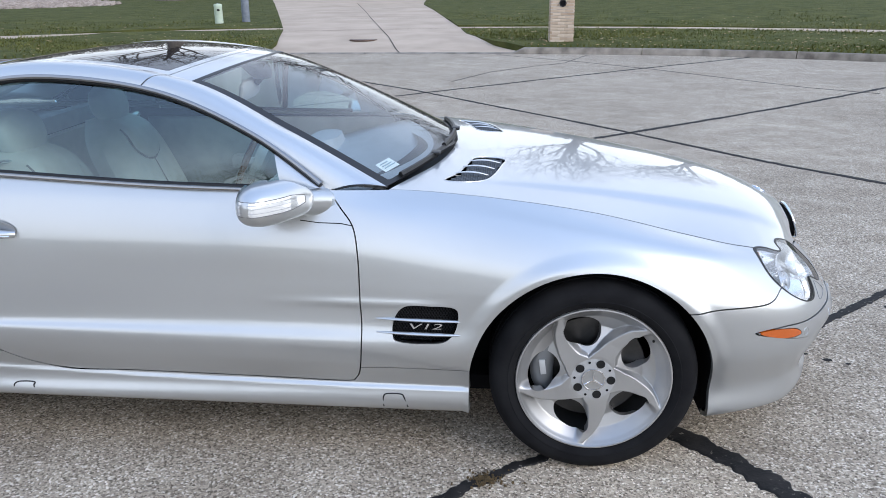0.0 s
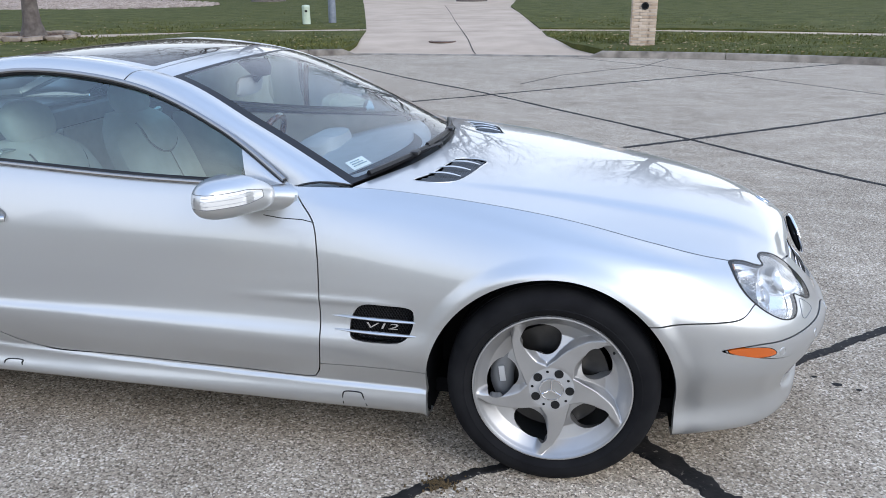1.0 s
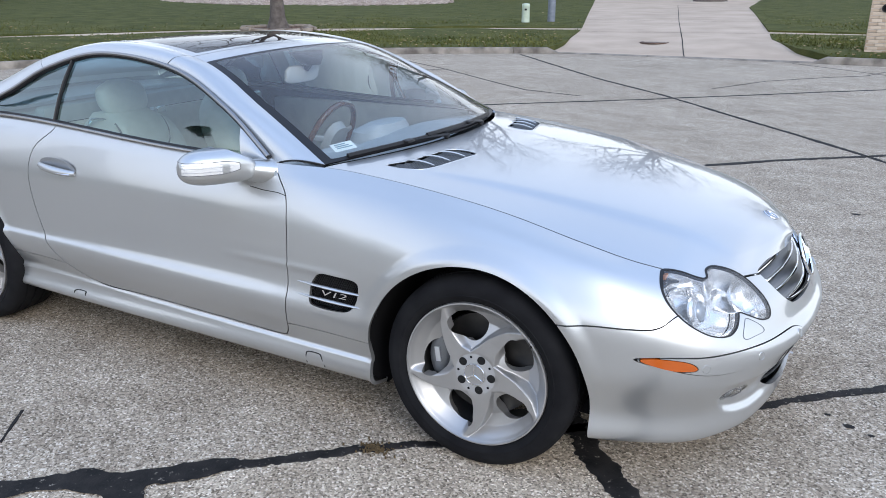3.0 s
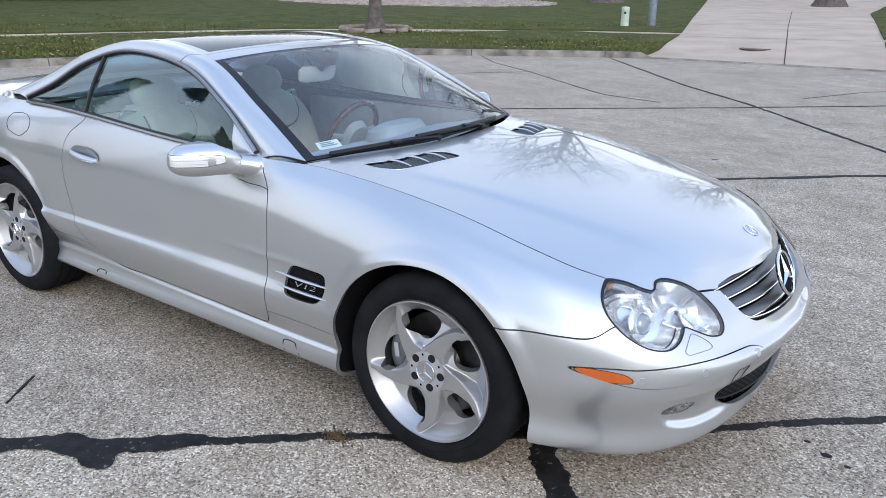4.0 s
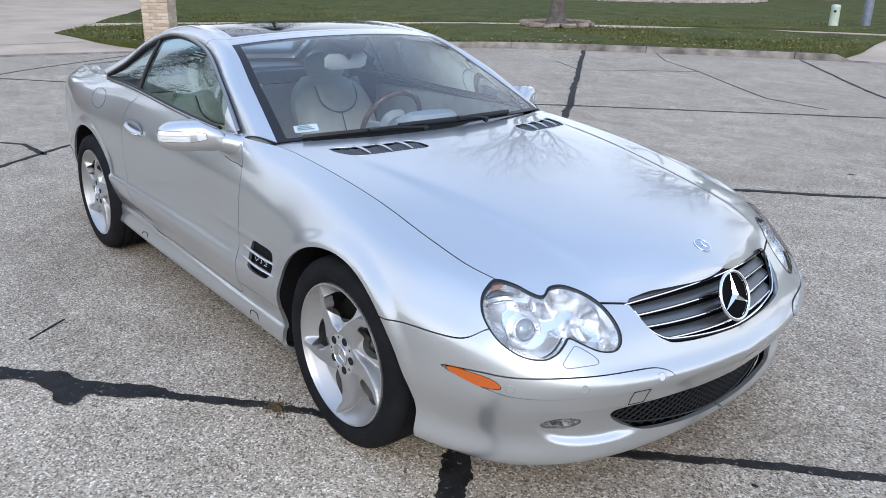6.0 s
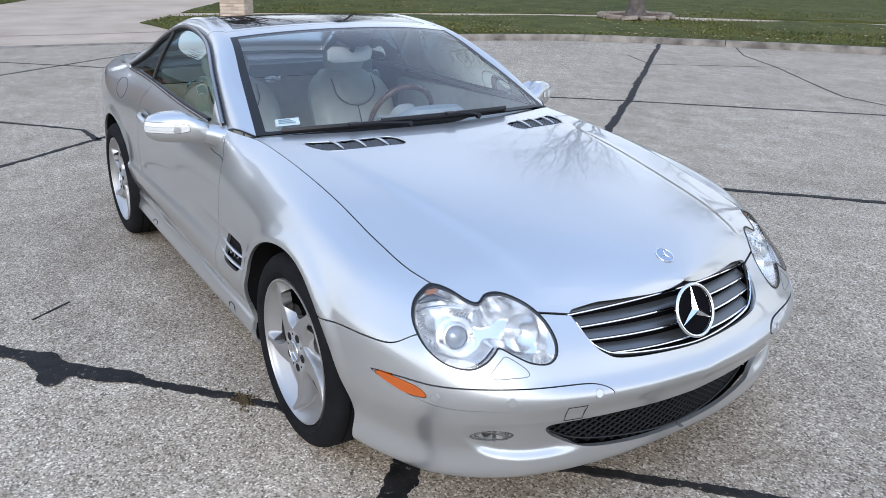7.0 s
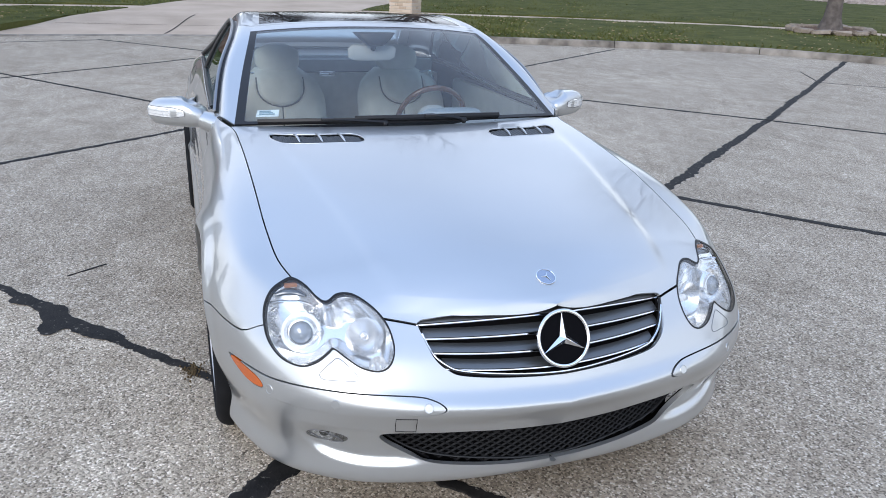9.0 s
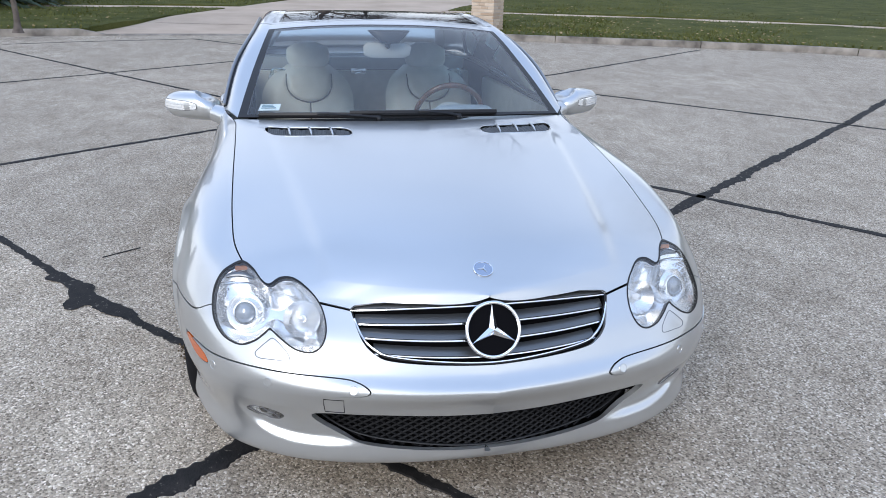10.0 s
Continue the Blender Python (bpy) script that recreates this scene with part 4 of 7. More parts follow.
    for y0 in (0.515, 0.435, 0.355):
        xs = np.linspace(-0.425 + (0.515 - y0) * 0.25, -0.318 + (0.515 - y0) * 0.24, 14)
        pth = [(x, sgn * (y0 - 0.01 * q), hood_z(x, y0) + 0.001 + 0.006 * math.sin(q * math.pi)) for q, x in zip(np.linspace(0, 1, 14), xs)]
        part("vent_fin", tube(pth, [0.0012 + 0.0036 * math.sin(q * math.pi) ** 0.6 for q in np.linspace(0.02, 0.98, 14)], 8, flat=0.8), PAINT, bv, "slim silver fin")
    edge = [(x, sgn * y, hood_z(x, y) - 0.001) for x, y in HOOD_VENT[::2]]
    part("vent_rim", tube(edge, 0.003, 6, closed=True), PAINT, bv)
    # ---- door handle in its oval bowl ----
    handle = new("door_handle")
    handle.parent = door
    hp, hn = normal_at(door_skin, (-1.845, -0.86, 0.77))
    hp.y *= -sgn
    hn.y *= -sgn
    bowl_m = Matrix.Translation(hp) @ Matrix(((1, 0, 0, 0), (0, -sgn * 1.0, 0, 0), (0, 0, 1, 0), (0, 0, 0, 1)))
    # flat disc; the shade of the hollow is in its darker colour
    part("handle_bowl", lathe([(0.062, 0.0), (0.060, 0.0008), (0.050, 0.0006), (0.0001, 0.0006)], 48, "y"), mat("handle_shadow", (0.30, 0.31, 0.32), 0.35, 0.7, 0.6), handle).matrix_world = Matrix.Translation(hp + hn * 0.001) @ pose(0, 0, 0, 0, 4, 0) @ Matrix.Diagonal((1.75, sgn, 0.60, 1))
    pth = [(hp.x - 0.10 + 0.205 * q, hp.y + sgn * (0.004 + 0.022 * math.sin(min(1, q * 1.02) * math.pi) ** 0.6), hp.z + 0.004 - 0.018 * q) for q in np.linspace(0, 1, 20)]
    part("grip", tube(pth, [0.008 + 0.008 * math.sin(q * math.pi) ** 0.5 for q in np.linspace(0.02, 0.98, 20)], 10, flat=0.95), PAINT, handle, "silver pull grip")
    part("grip_bead", tube([(x, y + sgn * 0.0105, z - 0.004) for x, y, z in pth[9:19]], 0.004, 6), CHROME, handle, "chrome bead")
    # ---- mirror: rounded shell, signal band round its outer end, foot on the door ----
    mirror = new("door_mirror")
    mirror.parent = car
    loop = catmull([(-0.985, 0.83), (-0.992, 0.92), (-0.992, 0.995), (-0.965, 1.035), (-0.92, 1.033), (-0.872, 0.985), (-0.832, 0.915), (-0.812, 0.862), (-0.822, 0.822), (-0.865, 0.805), (-0.93, 0.80), (-0.972, 0.808)], 8, True)
    mid = np.array([-0.915, 0.905])

    def shell_point(p, lat, grow=0.0):
        low = float(np.clip((0.90 - p[1]) / 0.13, 0, 1))
        w = math.cos(lat) ** 0.55
        x, y = mid + (np.array(p) - mid) * (w + grow)
        return (x, sgn * y, 0.889 - 0.024 * low + (0.058 - 0.018 * low) * (1 + grow) * math.copysign(abs(math.sin(lat)) ** 0.85, lat))

    bm = bmesh.new()
    lats = np.radians(np.linspace(-88, 88, 25))
    rings = [[bm.verts.new(shell_point(p, lat)) for p in loop] for lat in lats]
    for r, q in zip(rings[:-1], rings[1:]):
        for k in range(len(loop)):
            bm.faces.new((r[k], r[(k + 1) % len(loop)], q[(k + 1) % len(loop)], q[k]))
    bm.faces.new(rings[0])
    bm.faces.new(rings[-1])
    part("housing", bm, PAINT, mirror)
    foot_y = [(-0.862, 0.85, 0.868, 0.044, 0.034), (-0.848, 0.82, 0.860, 0.054, 0.039), (-0.832, 0.79, 0.850, 0.068, 0.046), (-0.815, 0.755, 0.842, 0.082, 0.052)]
    bm = bmesh.new()
    rings = [[bm.verts.new((x + rx * math.cos(a), sgn * y, z + rz * math.sin(a))) for a in np.linspace(0, math.tau, 28, endpoint=False)] for x, y, z, rx, rz in foot_y]
    for r, q in zip(rings[:-1], rings[1:]):
        for k in range(28):
            bm.faces.new((r[k], r[(k + 1) % 28], q[(k + 1) % 28], q[k]))
    part("foot", bm, PAINT, mirror)
    band_loop = [p for p in catmull([(-0.987, 0.99), (-0.975, 1.025), (-0.952, 1.036), (-0.92, 1.033), (-0.872, 0.985), (-0.845, 0.938), (-0.824, 0.898)], 8)]
    bm = bmesh.new()
    rows = []
    for i, p in enumerate(band_loop):
        q = i / (len(band_loop) - 1)
        tall = min(1.0, 0.45 + (1 - q) * 3.0)
        rows.append([bm.verts.new(shell_point(p, (0.14 - 0.06 * q) + 0.29 * tall * v, 0.012)) for v in np.linspace(-1, 1, 9)])
    for r, q in zip(rows[:-1], rows[1:]):
        for k in range(8):
            bm.faces.new((r[k], r[k + 1], q[k + 1], q[k]))
    sig_edge = [tuple(r[0].co) for r in rows] + [tuple(v.co) for v in rows[-1]] + [tuple(r[8].co) for r in rows[::-1]] + [tuple(v.co) for v in rows[0][::-1]]
    ribs = [[tuple(r[k].co) for r in rows[:-6]] for k in (2, 4, 6)]
    signal = part("turn_signal", bm, mat("signal_lens", (0.86, 0.86, 0.84), 0.18, 0.35, 1.0), mirror, "clear turn signal strip")
    part("signal_edge", tube(sig_edge, 0.0012, 5, closed=True), mat("signal_edge_grey", (0.14, 0.14, 0.14), 0.5), mirror)
    for rib in ribs:
        part("signal_rib", tube(rib, 0.0007, 5), mat("signal_rib_grey", (0.35, 0.35, 0.36), 0.4), signal)
    pth = [tuple(np.array(normal_at(side_skin, (x, -0.82, z))[0]) * np.array([1, -sgn, 1])) for x, z in ((-0.712, 0.792), (-0.75, 0.795), (-0.81, 0.800), (-0.86, 0.804))]
    part("sail_seam", tube(pth, 0.0016, 5), TRIM, door)
    bm = bmesh.new()
    bmesh.ops.create_circle(bm, cap_ends=True, segments=32, radius=1.0)
    g = part("mirror_glass", bm, CHROME, mirror, "mirror glass", False)
    g.matrix_world = pose(-0.996, sgn * 0.91, 0.889, 0, -90, 0) @ Matrix.Diagonal((0.040, 0.075, 1, 1))
    # ---- jack covers and washer flap as thin seams ----
    for x0, x1 in ((-0.625, -0.555), (-1.825, -1.745)):
        pth = []
        for x, z in [(x0, 0.208), (x0 + 0.003, 0.25), (x0 + 0.012, 0.262), (x1 - 0.012, 0.262), (x1 - 0.003, 0.25), (x1, 0.208)]:
            p, _ = normal_at(side_skin, (x, -0.87, z))
            pth.append((p.x, p.y * -sgn, p.z))
        part("jack_cover_seam", tube(catmull(pth, 6), 0.0024, 5), TRIM, car)
    pth = []
    for y, z in [(0.568, 0.553), (0.582, 0.545), (0.603, 0.528), (0.614, 0.516), (0.606, 0.507), (0.570, 0.508), (0.530, 0.510), (0.529, 0.524), (0.552, 0.545)]:
        pth.append((front_x(bumper_skin, y, z) + 0.0006, sgn * y, z))
    part("washer_flap_seam", tube(catmull(pth, 5, True), 0.0011, 5, closed=True), mat("seam_grey", (0.16, 0.17, 0.18), 0.5), bumper)
    # ---- arch liners ----
    for x in (0.003, WHEELBASE):
        bm = bmesh.new()
        rows = []
        arc = [(0.371, -0.16), (0.371, -0.08)] + [(0.371 * math.cos(a), 0.371 * math.sin(a)) for a in np.linspace(0, math.pi, 40)] + [(-0.371, -0.08), (-0.371, -0.16)]
        for dx, dz in arc:
            near = (side_skin.v[:, 0] - x - dx) ** 2 + (side_skin.v[:, 2] - HUB - dz) ** 2 + np.where(side_skin.v[:, 1] < -0.5, 0, 1)
            y_out = -side_skin.v[int(np.argmin(near)), 1] - 0.012
            rows.append([bm.verts.new((x + dx, sgn * yy, HUB + dz)) for yy in (y_out, 0.56)] + [bm.verts.new((x + dx * 0.3, sgn * 0.555, HUB + dz * 0.3))])
        for r, q in zip(rows[:-1], rows[1:]):
            for k in (0, 1):
                bm.faces.new((r[k], r[k + 1], q[k + 1], q[k]))
        part("arch_liner", bm, GAP, car)

# fuel flap seam and tow cover seam on the right side only
pth = []
for a in np.linspace(0, math.tau, 24, endpoint=False):
    p, _ = normal_at(side_skin, (-2.40 + 0.095 * math.cos(a), -0.85, 0.855 + 0.062 * math.sin(a)))
    pth.append(tuple(p))
part("fuel_flap_seam", tube(pth, 0.0018, 5, closed=True), TRIM, car)
pth = []
for y, z in [(0.444, 0.424), (0.443, 0.40), (0.440, 0.376), (0.415, 0.375), (0.390, 0.375), (0.392, 0.40), (0.393, 0.424)]:
    pth.append((front_x(bumper_skin, y, z) + 0.0006, -y, z))
part("tow_cover_seam", tube(pth, 0.0012, 5, closed=True), TRIM, car)


# ---- grille ----
def grille_x(y, z):
    return 0.742 + (0.685 - z) * 0.60 - 0.40 * y * y


def half_width(z):
    return float(np.interp(z, [0.50, 0.512, 0.53, 0.56, 0.615, 0.640, 0.655, 0.67], [0.12, 0.27, 0.308, 0.340, 0.362, 0.352, 0.24, 0.1]))


grille = new("grille")
grille.parent = car
bm = bmesh.new()
rows = []
for z in np.linspace(0.47, 0.70, 6):
    rows.append([bm.verts.new((grille_x(y, z) - 0.075, y, z)) for y in np.linspace(-0.40, 0.40, 15)])
for a, b in zip(rows[:-1], rows[1:]):
    for k in range(14):
        bm.faces.new((a[k], a[k + 1], b[k + 1], b[k]))
part("grille_back", bm, GAP, grille)
for z0, bow in ((0.634, -0.018), (0.594, -0.006), (0.555, 0.006), (0.517, 0.013)):
    hw = half_width(z0 + bow) - 0.001
    ys = np.linspace(-hw, hw, 41)
    bm = bmesh.new()
    prof = [(0.006, -0.004), (0.003, 0.001), (-0.009, 0.007), (-0.023, 0.013), (-0.025, 0.010), (-0.012, 0.003), (-0.002, -0.006)]
    rings = [[bm.verts.new((grille_x(y, z0) - 0.016 + a, y, z0 + bow * (y / 0.36) ** 2 + b)) for a, b in prof] for y in ys]
    for r, q in zip(rings[:-1], rings[1:]):
        for k in range(len(prof)):
            bm.faces.new((r[k], r[(k + 1) % len(prof)], q[(k + 1) % len(prof)], q[k]))
    part("grille_blade", bm, SATIN, grille, "slanted satin silver blade")
    part("blade_edge", tube([(grille_x(y, z0) - 0.009, y, z0 - 0.003 + bow * (y / 0.36) ** 2) for y in ys], 0.0042, 8, flat=0.8), CHROME, grille, "bright blade edge")
ring = sorted([(grille_x(y, z) - 0.004, y, z) for y, z in GRILLE[::2] if z < 0.622], key=lambda p: math.atan2(p[1], p[2] - 0.64) % math.tau)
part("grille_frame", tube(ring, 0.0042, 8), TRIM, grille)
lower = [(grille_x(y, z) + 0.001, y, z + 0.006) for y, z in GRILLE if z < 0.60]
lower.sort(key=lambda p: p[1])
part("grille_lower_trim", tube(lower, 0.0028, 6), CHROME, grille, "thin chrome lower trim")
# round emblem with three arms
emblem = new("emblem")
emblem.parent = grille
em = facing((0.826, 0, 0.588), (1.0, 0, 0.42))
part("emblem_back", lathe([(0.070, 0.0), (0.066, 0.004), (0.0001, 0.005)], 48, "z"), mat("emblem_black", (0.004, 0.004, 0.005), 0.6, 0, 0.0, 0.03), emblem).matrix_world = em
part("emblem_ring", tube([(0.071 * math.cos(a), 0.071 * math.sin(a), 0.008) for a in np.linspace(0, math.tau, 64, endpoint=False)], 0.0052, 10, closed=True), CHROME, emblem, "chrome ring").matrix_world = em
for k in range(3):
    bm = bmesh.new()
    a = math.tau * k / 3 + math.pi / 2
    tip = bm.verts.new((0.068 * math.cos(a), 0.068 * math.sin(a), 0.008))
    l = bm.verts.new((0.013 * math.cos(a + math.pi / 3), 0.013 * math.sin(a + math.pi / 3), 0.008))
    r = bm.verts.new((0.013 * math.cos(a - math.pi / 3), 0.013 * math.sin(a - math.pi / 3), 0.008))
    c = bm.verts.new((0, 0, 0.019))
    b = bm.verts.new((0, 0, 0.004))
    for f in ((tip, l, c), (tip, c, r), (tip, b, l), (tip, r, b)):
        bm.faces.new(f)
    part("emblem_arm", bm, CHROME, emblem, "", False).matrix_world = em
# small round badge on the bonnet
bp, bn = normal_at(bonnet, (0.705, 0.0, 0.705))
bp.y, bn.y = 0, 0
badge = part("bonnet_badge", lathe([(0.0275, -0.002), (0.0275, 0.0018), (0.024, 0.003), (0.0235, 0.002), (0.0001, 0.0025)], 36, "z"), mat("badge_blue_grey", (0.30, 0.36, 0.46), 0.2, 0.6, 1.0), car, "small round blue-grey badge")
badge.matrix_world = facing(bp, bn)
part("badge_ring", tube([(0.0262 * math.cos(a), 0.0262 * math.sin(a), 0.002) for a in np.linspace(0, math.tau, 40, endpoint=False)], 0.0018, 6, closed=True), CHROME, badge).matrix_world = facing(bp, bn)
for k in range(3):
    a = math.tau * k / 3
    part("badge_arm", tube([(0, 0, 0.003), (0.016 * math.sin(a), 0.016 * math.cos(a), 0.003)], [0.003, 0.0006], 6), CHROME, badge).matrix_world = facing(bp, bn, 90)


# ---- lower intake: lattice set back in the opening ----
intake = new("lower_intake")
intake.parent = car


def intake_x(y):
    return 0.815 - 0.42 * y * y


bm = bmesh.new()
rows = [[bm.verts.new((intake_x(y) - x, y, z)) for y in np.linspace(-0.5, 0.5, 25)] for x, z in ((0.002, 0.214), (0.06, 0.20), (0.06, 0.42))]
for r, q in zip(rows[:-1], rows[1:]):
    for k in range(24):
        bm.faces.new((r[k], r[k + 1], q[k + 1], q[k]))
part("intake_back", bm, GAP, intake)
bm = bmesh.new()
for i in range(42):
    for tilt in (-1, 1):
        y0 = -0.62 + i * 0.030
        seg = [(y0 + tilt * (z - 0.29) * 1.7, z) for z in np.linspace(0.225, 0.37, 16)]
        seg = [p for p, d in zip(seg, distance(INTAKE, np.array(seg))) if d < 0.012 and abs(p[0]) < 0.49]
        if len(seg) > 1:
            tube_bm(bm, [(intake_x(y) - 0.003, y, z) for y, z in seg], 0.0032, 5)
part("intake_lattice", bm, MESH_BLACK, intake, "black plastic lattice")
low = [(intake_x(y) + 0.004, y, z + 0.007) for y, z in INTAKE if z < 0.34]
low.sort(key=lambda p: p[1])
part("intake_shelf", tube(low, 0.0032, 8, flat=0.9), mat("intake_plastic", (0.012, 0.012, 0.013), 0.5), intake, "dark plastic shelf")

# ---- underside, dark filler box in the engine bay, cowl ----
part("underbody", box((3.9, 1.36, 0.06), (-1.4, 0, 0.21), 0.02), GAP, car)
# unseen box, added to close the view behind the grille
part("engine_block", box((0.9, 1.0, 0.40), (-0.02, 0, 0.45), 0.04), GAP, car)
bm = bmesh.new()
rows = []
for q in np.linspace(0, 1, 7):
    rows.append([bm.verts.new((-0.40 - 0.24 * (t * t) - 0.20 * q, 0.72 * t, 0.880 - 0.05 * t * t - 0.025 * math.sin(q * math.pi))) for t in np.linspace(-1, 1, 25)])
for a, b in zip(rows[:-1], rows[1:]):
    for k in range(24):
        bm.faces.new((a[k], a[k + 1], b[k + 1], b[k]))
part("cowl_tray", bm, TRIM, car, "black plastic cowl below the windscreen")


def screen_point(w, t, lift=0.0):
    """A place on the windscreen at height w (0 to 2) and width t (-1 to 1)."""
    c = np.array([np.interp(w, ww, cc[:, i]) for i in range(3)])
    q = np.array([np.interp(w, ww, qc[:, i]) for i in range(3)])
    return (c[0] + (q[0] - c[0]) * t * t + 0.6 * lift, q[1] * t, c[2] + (q[2] - c[2]) * abs(t) ** 2.3 + 0.8 * lift)


for y_foot, ts, wside in ((0.30, (0.42, 0.10, -0.30, -0.44), 1), (-0.36, (-0.52, -0.62, -0.80, -0.90), 2)):
    wiper = new("wiper")
    wiper.parent = car
    if wside == 1:
        blade = [screen_point(0.050 + 0.022 * math.sin(q * 2.6), 0.55 - 0.92 * q, 0.010) for q in np.linspace(0, 1, 20)]
        arm = [screen_point(-0.0, 0.30, 0.004), screen_point(0.035, 0.22, 0.012), screen_point(0.065, 0.08, 0.018)]
    else:
        blade = [screen_point(0.040 + 0.01 * q, -0.30 - 0.58 * q, 0.004) for q in np.linspace(0, 1, 20)]
        arm = [screen_point(-0.01, -0.20, 0.0), screen_point(0.025, -0.36, 0.006), screen_point(0.045, -0.52, 0.010)]
    part("wiper_blade", tube(blade, 0.0085, 6, flat=1.3), TRIM, wiper)
    part("wiper_arm", tube(catmull(arm, 8), np.linspace(0.010, 0.006, 17), 6, flat=0.7), TRIM, wiper)
    part("wiper_pivot", lathe([(0.013, -0.012), (0.013, 0.002), (0.008, 0.006), (0.0001, 0.007)], 20, "z"), TRIM, wiper).matrix_world = facing(arm[0], (0.5, 0, 0.8))
    part("blade_joint", box((0.03, 0.05, 0.012), (0, 0, 0), 0.005), TRIM, wiper).matrix_world = Matrix.Translation(arm[2])


# ---- wheels: five swept spokes, built once with the axle along z ----
BOLT_SHADE = mat("bolt_shade", (0.018, 0.018, 0.018), 0.6, 0.3, spec=0.2)


def make_wheel():
    wheel = new("wheel")
    wheel.parent = car
    nr, na = 76, 420
    rr = np.linspace(0.052, 0.2455, nr)
    aa = np.linspace(0, math.tau, na + 1)
    R, A = np.meshgrid(rr, aa, indexing="ij")
    dish = np.interp(R, [0.05, 0.075, 0.11, 0.165, 0.205, 0.232, 0.240, 0.2455], [-0.014, -0.018, -0.036, -0.060, -0.046, -0.016, -0.003, 0.0])
    blade = np.interp(R, [0.05, 0.08, 0.13, 0.20, 0.235, 0.2455], [-0.012, -0.010, -0.012, -0.010, -0.004, 0.0])
    line = np.radians(140 - 21 * np.clip((R - 0.08) / 0.155, 0, 1) ** 1.25)
    step = math.tau / 5
    delta = (A - line + step / 2) % step - step / 2
    d = delta * R
    half = np.interp(R, [0.05, 0.075, 0.10, 0.15, 0.20, 0.236], [0.060, 0.046, 0.030, 0.021, 0.0165, 0.0045])
    ease = lambda x: np.clip(x, 0, 1) ** 2 * (3 - 2 * np.clip(x, 0, 1))
    mask = np.where(d > 0, 1 - ease((d - half) / 0.007), 1 - ease((-d - half) / 0.020))
    H = dish + (blade - dish) * mask
    P = np.stack([R * np.cos(A), R * np.sin(A), H], -1)
    s = sheet(P, np.stack([R, A], -1), lambda P: np.broadcast_to(np.array([0.0, 0, 1]), P.shape))
    for k in range(5):
        a0 = radians(103.5 + 72 * k)
        egg = [(0.156 + 0.050 * math.cos(t) + 0.006 * math.sin(t), (0.060 + 0.011 * math.cos(t)) * math.sin(t) + 0.006 * math.cos(t)) for t in np.linspace(0, math.tau, 40, endpoint=False)]
        hole = [(x * math.cos(a0) - y * math.sin(a0), x * math.sin(a0) + y * math.cos(a0)) for x, y in egg]
        _, s = split(s, distance(np.array(hole), s.v[:, :2]))
    s.v[:, :2] *= np.where(np.hypot(s.v[:, 0], s.v[:, 1]) > 0.06, 0.945, 0.97)[:, None]
    panel("rim", s, ALLOY, wheel, "five-spoke swept alloy rim", rim=0.034)
    part("rim_lip", lathe([(0.2265, -0.003), (0.2300, 0.003), (0.2340, 0.0025), (0.2355, -0.004), (0.2335, -0.012)], 96, "z"), ALLOY, wheel)
    part("barrel", lathe([(0.2265, -0.012), (0.220, -0.05), (0.212, -0.08), (0.214, -0.20)], 72, "z"), mat("barrel_grey", (0.06, 0.06, 0.06), 0.5, 0.5), wheel)
    part("tyre", lathe([(0.2214, -0.19), (0.2335, -0.01), (0.2379, -0.002), (0.2456, 0.004), (0.2588, 0.009), (0.261, 0.0075), (0.2764, 0.009), (0.2906, 0.005), (0.3016, -0.003), (0.3093, -0.013), (0.3137, -0.026), (0.3154, -0.042), (0.3082, -0.044), (0.3082, -0.05), (0.3159, -0.052), (0.3165, -0.085), (0.3082, -0.087), (0.3082, -0.095), (0.3165, -0.097), (0.3165, -0.135), (0.3082, -0.137), (0.3082, -0.145), (0.3159, -0.147), (0.3148, -0.195), (0.3027, -0.215), (0.2588, -0.225), (0.2214, -0.19)], 120, "z"), RUBBER, wheel, "black low-profile tyre")
    part("hub_pad", lathe([(0.074, -0.016), (0.071, -0.0108), (0.04, -0.0095), (0.0001, -0.0095)], 48, "z"), GREY_PAD, wheel)
    cap = part("centre_cap", lathe([(0.0355, -0.010), (0.0355, -0.004), (0.0335, -0.002), (0.0322, -0.004), (0.0001, -0.003)], 40, "z"), ALLOY, wheel)
    part("cap_ring", tube([(0.0338 * math.cos(a), 0.0338 * math.sin(a), -0.003) for a in np.linspace(0, math.tau, 40, endpoint=False)], 0.0018, 6, closed=True), CHROME, cap)
    for k in range(3):
        a = math.pi / 2 + math.tau * k / 3
        part("cap_arm", tube([(0, 0, -0.001), (0.032 * math.cos(a), 0.032 * math.sin(a), -0.002)], [0.0040, 0.0012], 6), CHROME, cap)
    # raised near-black discs; the holes' shade is put in their colour
    for k in range(5):
        a = radians(68 + 72 * k)
        hole = part("bolt_hole", lathe([(0.0134, -0.0096), (0.0130, -0.0078), (0.0118, -0.0076), (0.0112, -0.0088), (0.0001, -0.0090)], 20, "z"), BOLT_SHADE, wheel)
        hole.location = (0.0535 * math.cos(a), 0.0535 * math.sin(a), 0.0)
        a += radians(36)
        pin = part("pin_hole", lathe([(0.0042, -0.0085), (0.0001, -0.0085)], 12, "z"), GAP, wheel)
        pin.location = (0.0565 * math.cos(a), 0.0565 * math.sin(a), 0.0)
    disc_ = part("brake_disc", lathe([(0.06, -0.075), (0.075, -0.092), (0.168, -0.092), (0.170, -0.100), (0.168, -0.118), (0.06, -0.118)], 72, "z"), DISC_STEEL, wheel)
    bm = bmesh.new()
    pts = [(0.152 * math.cos(a), 0.152 * math.sin(a), -0.072) for a in np.radians(np.linspace(148, 205, 14))]
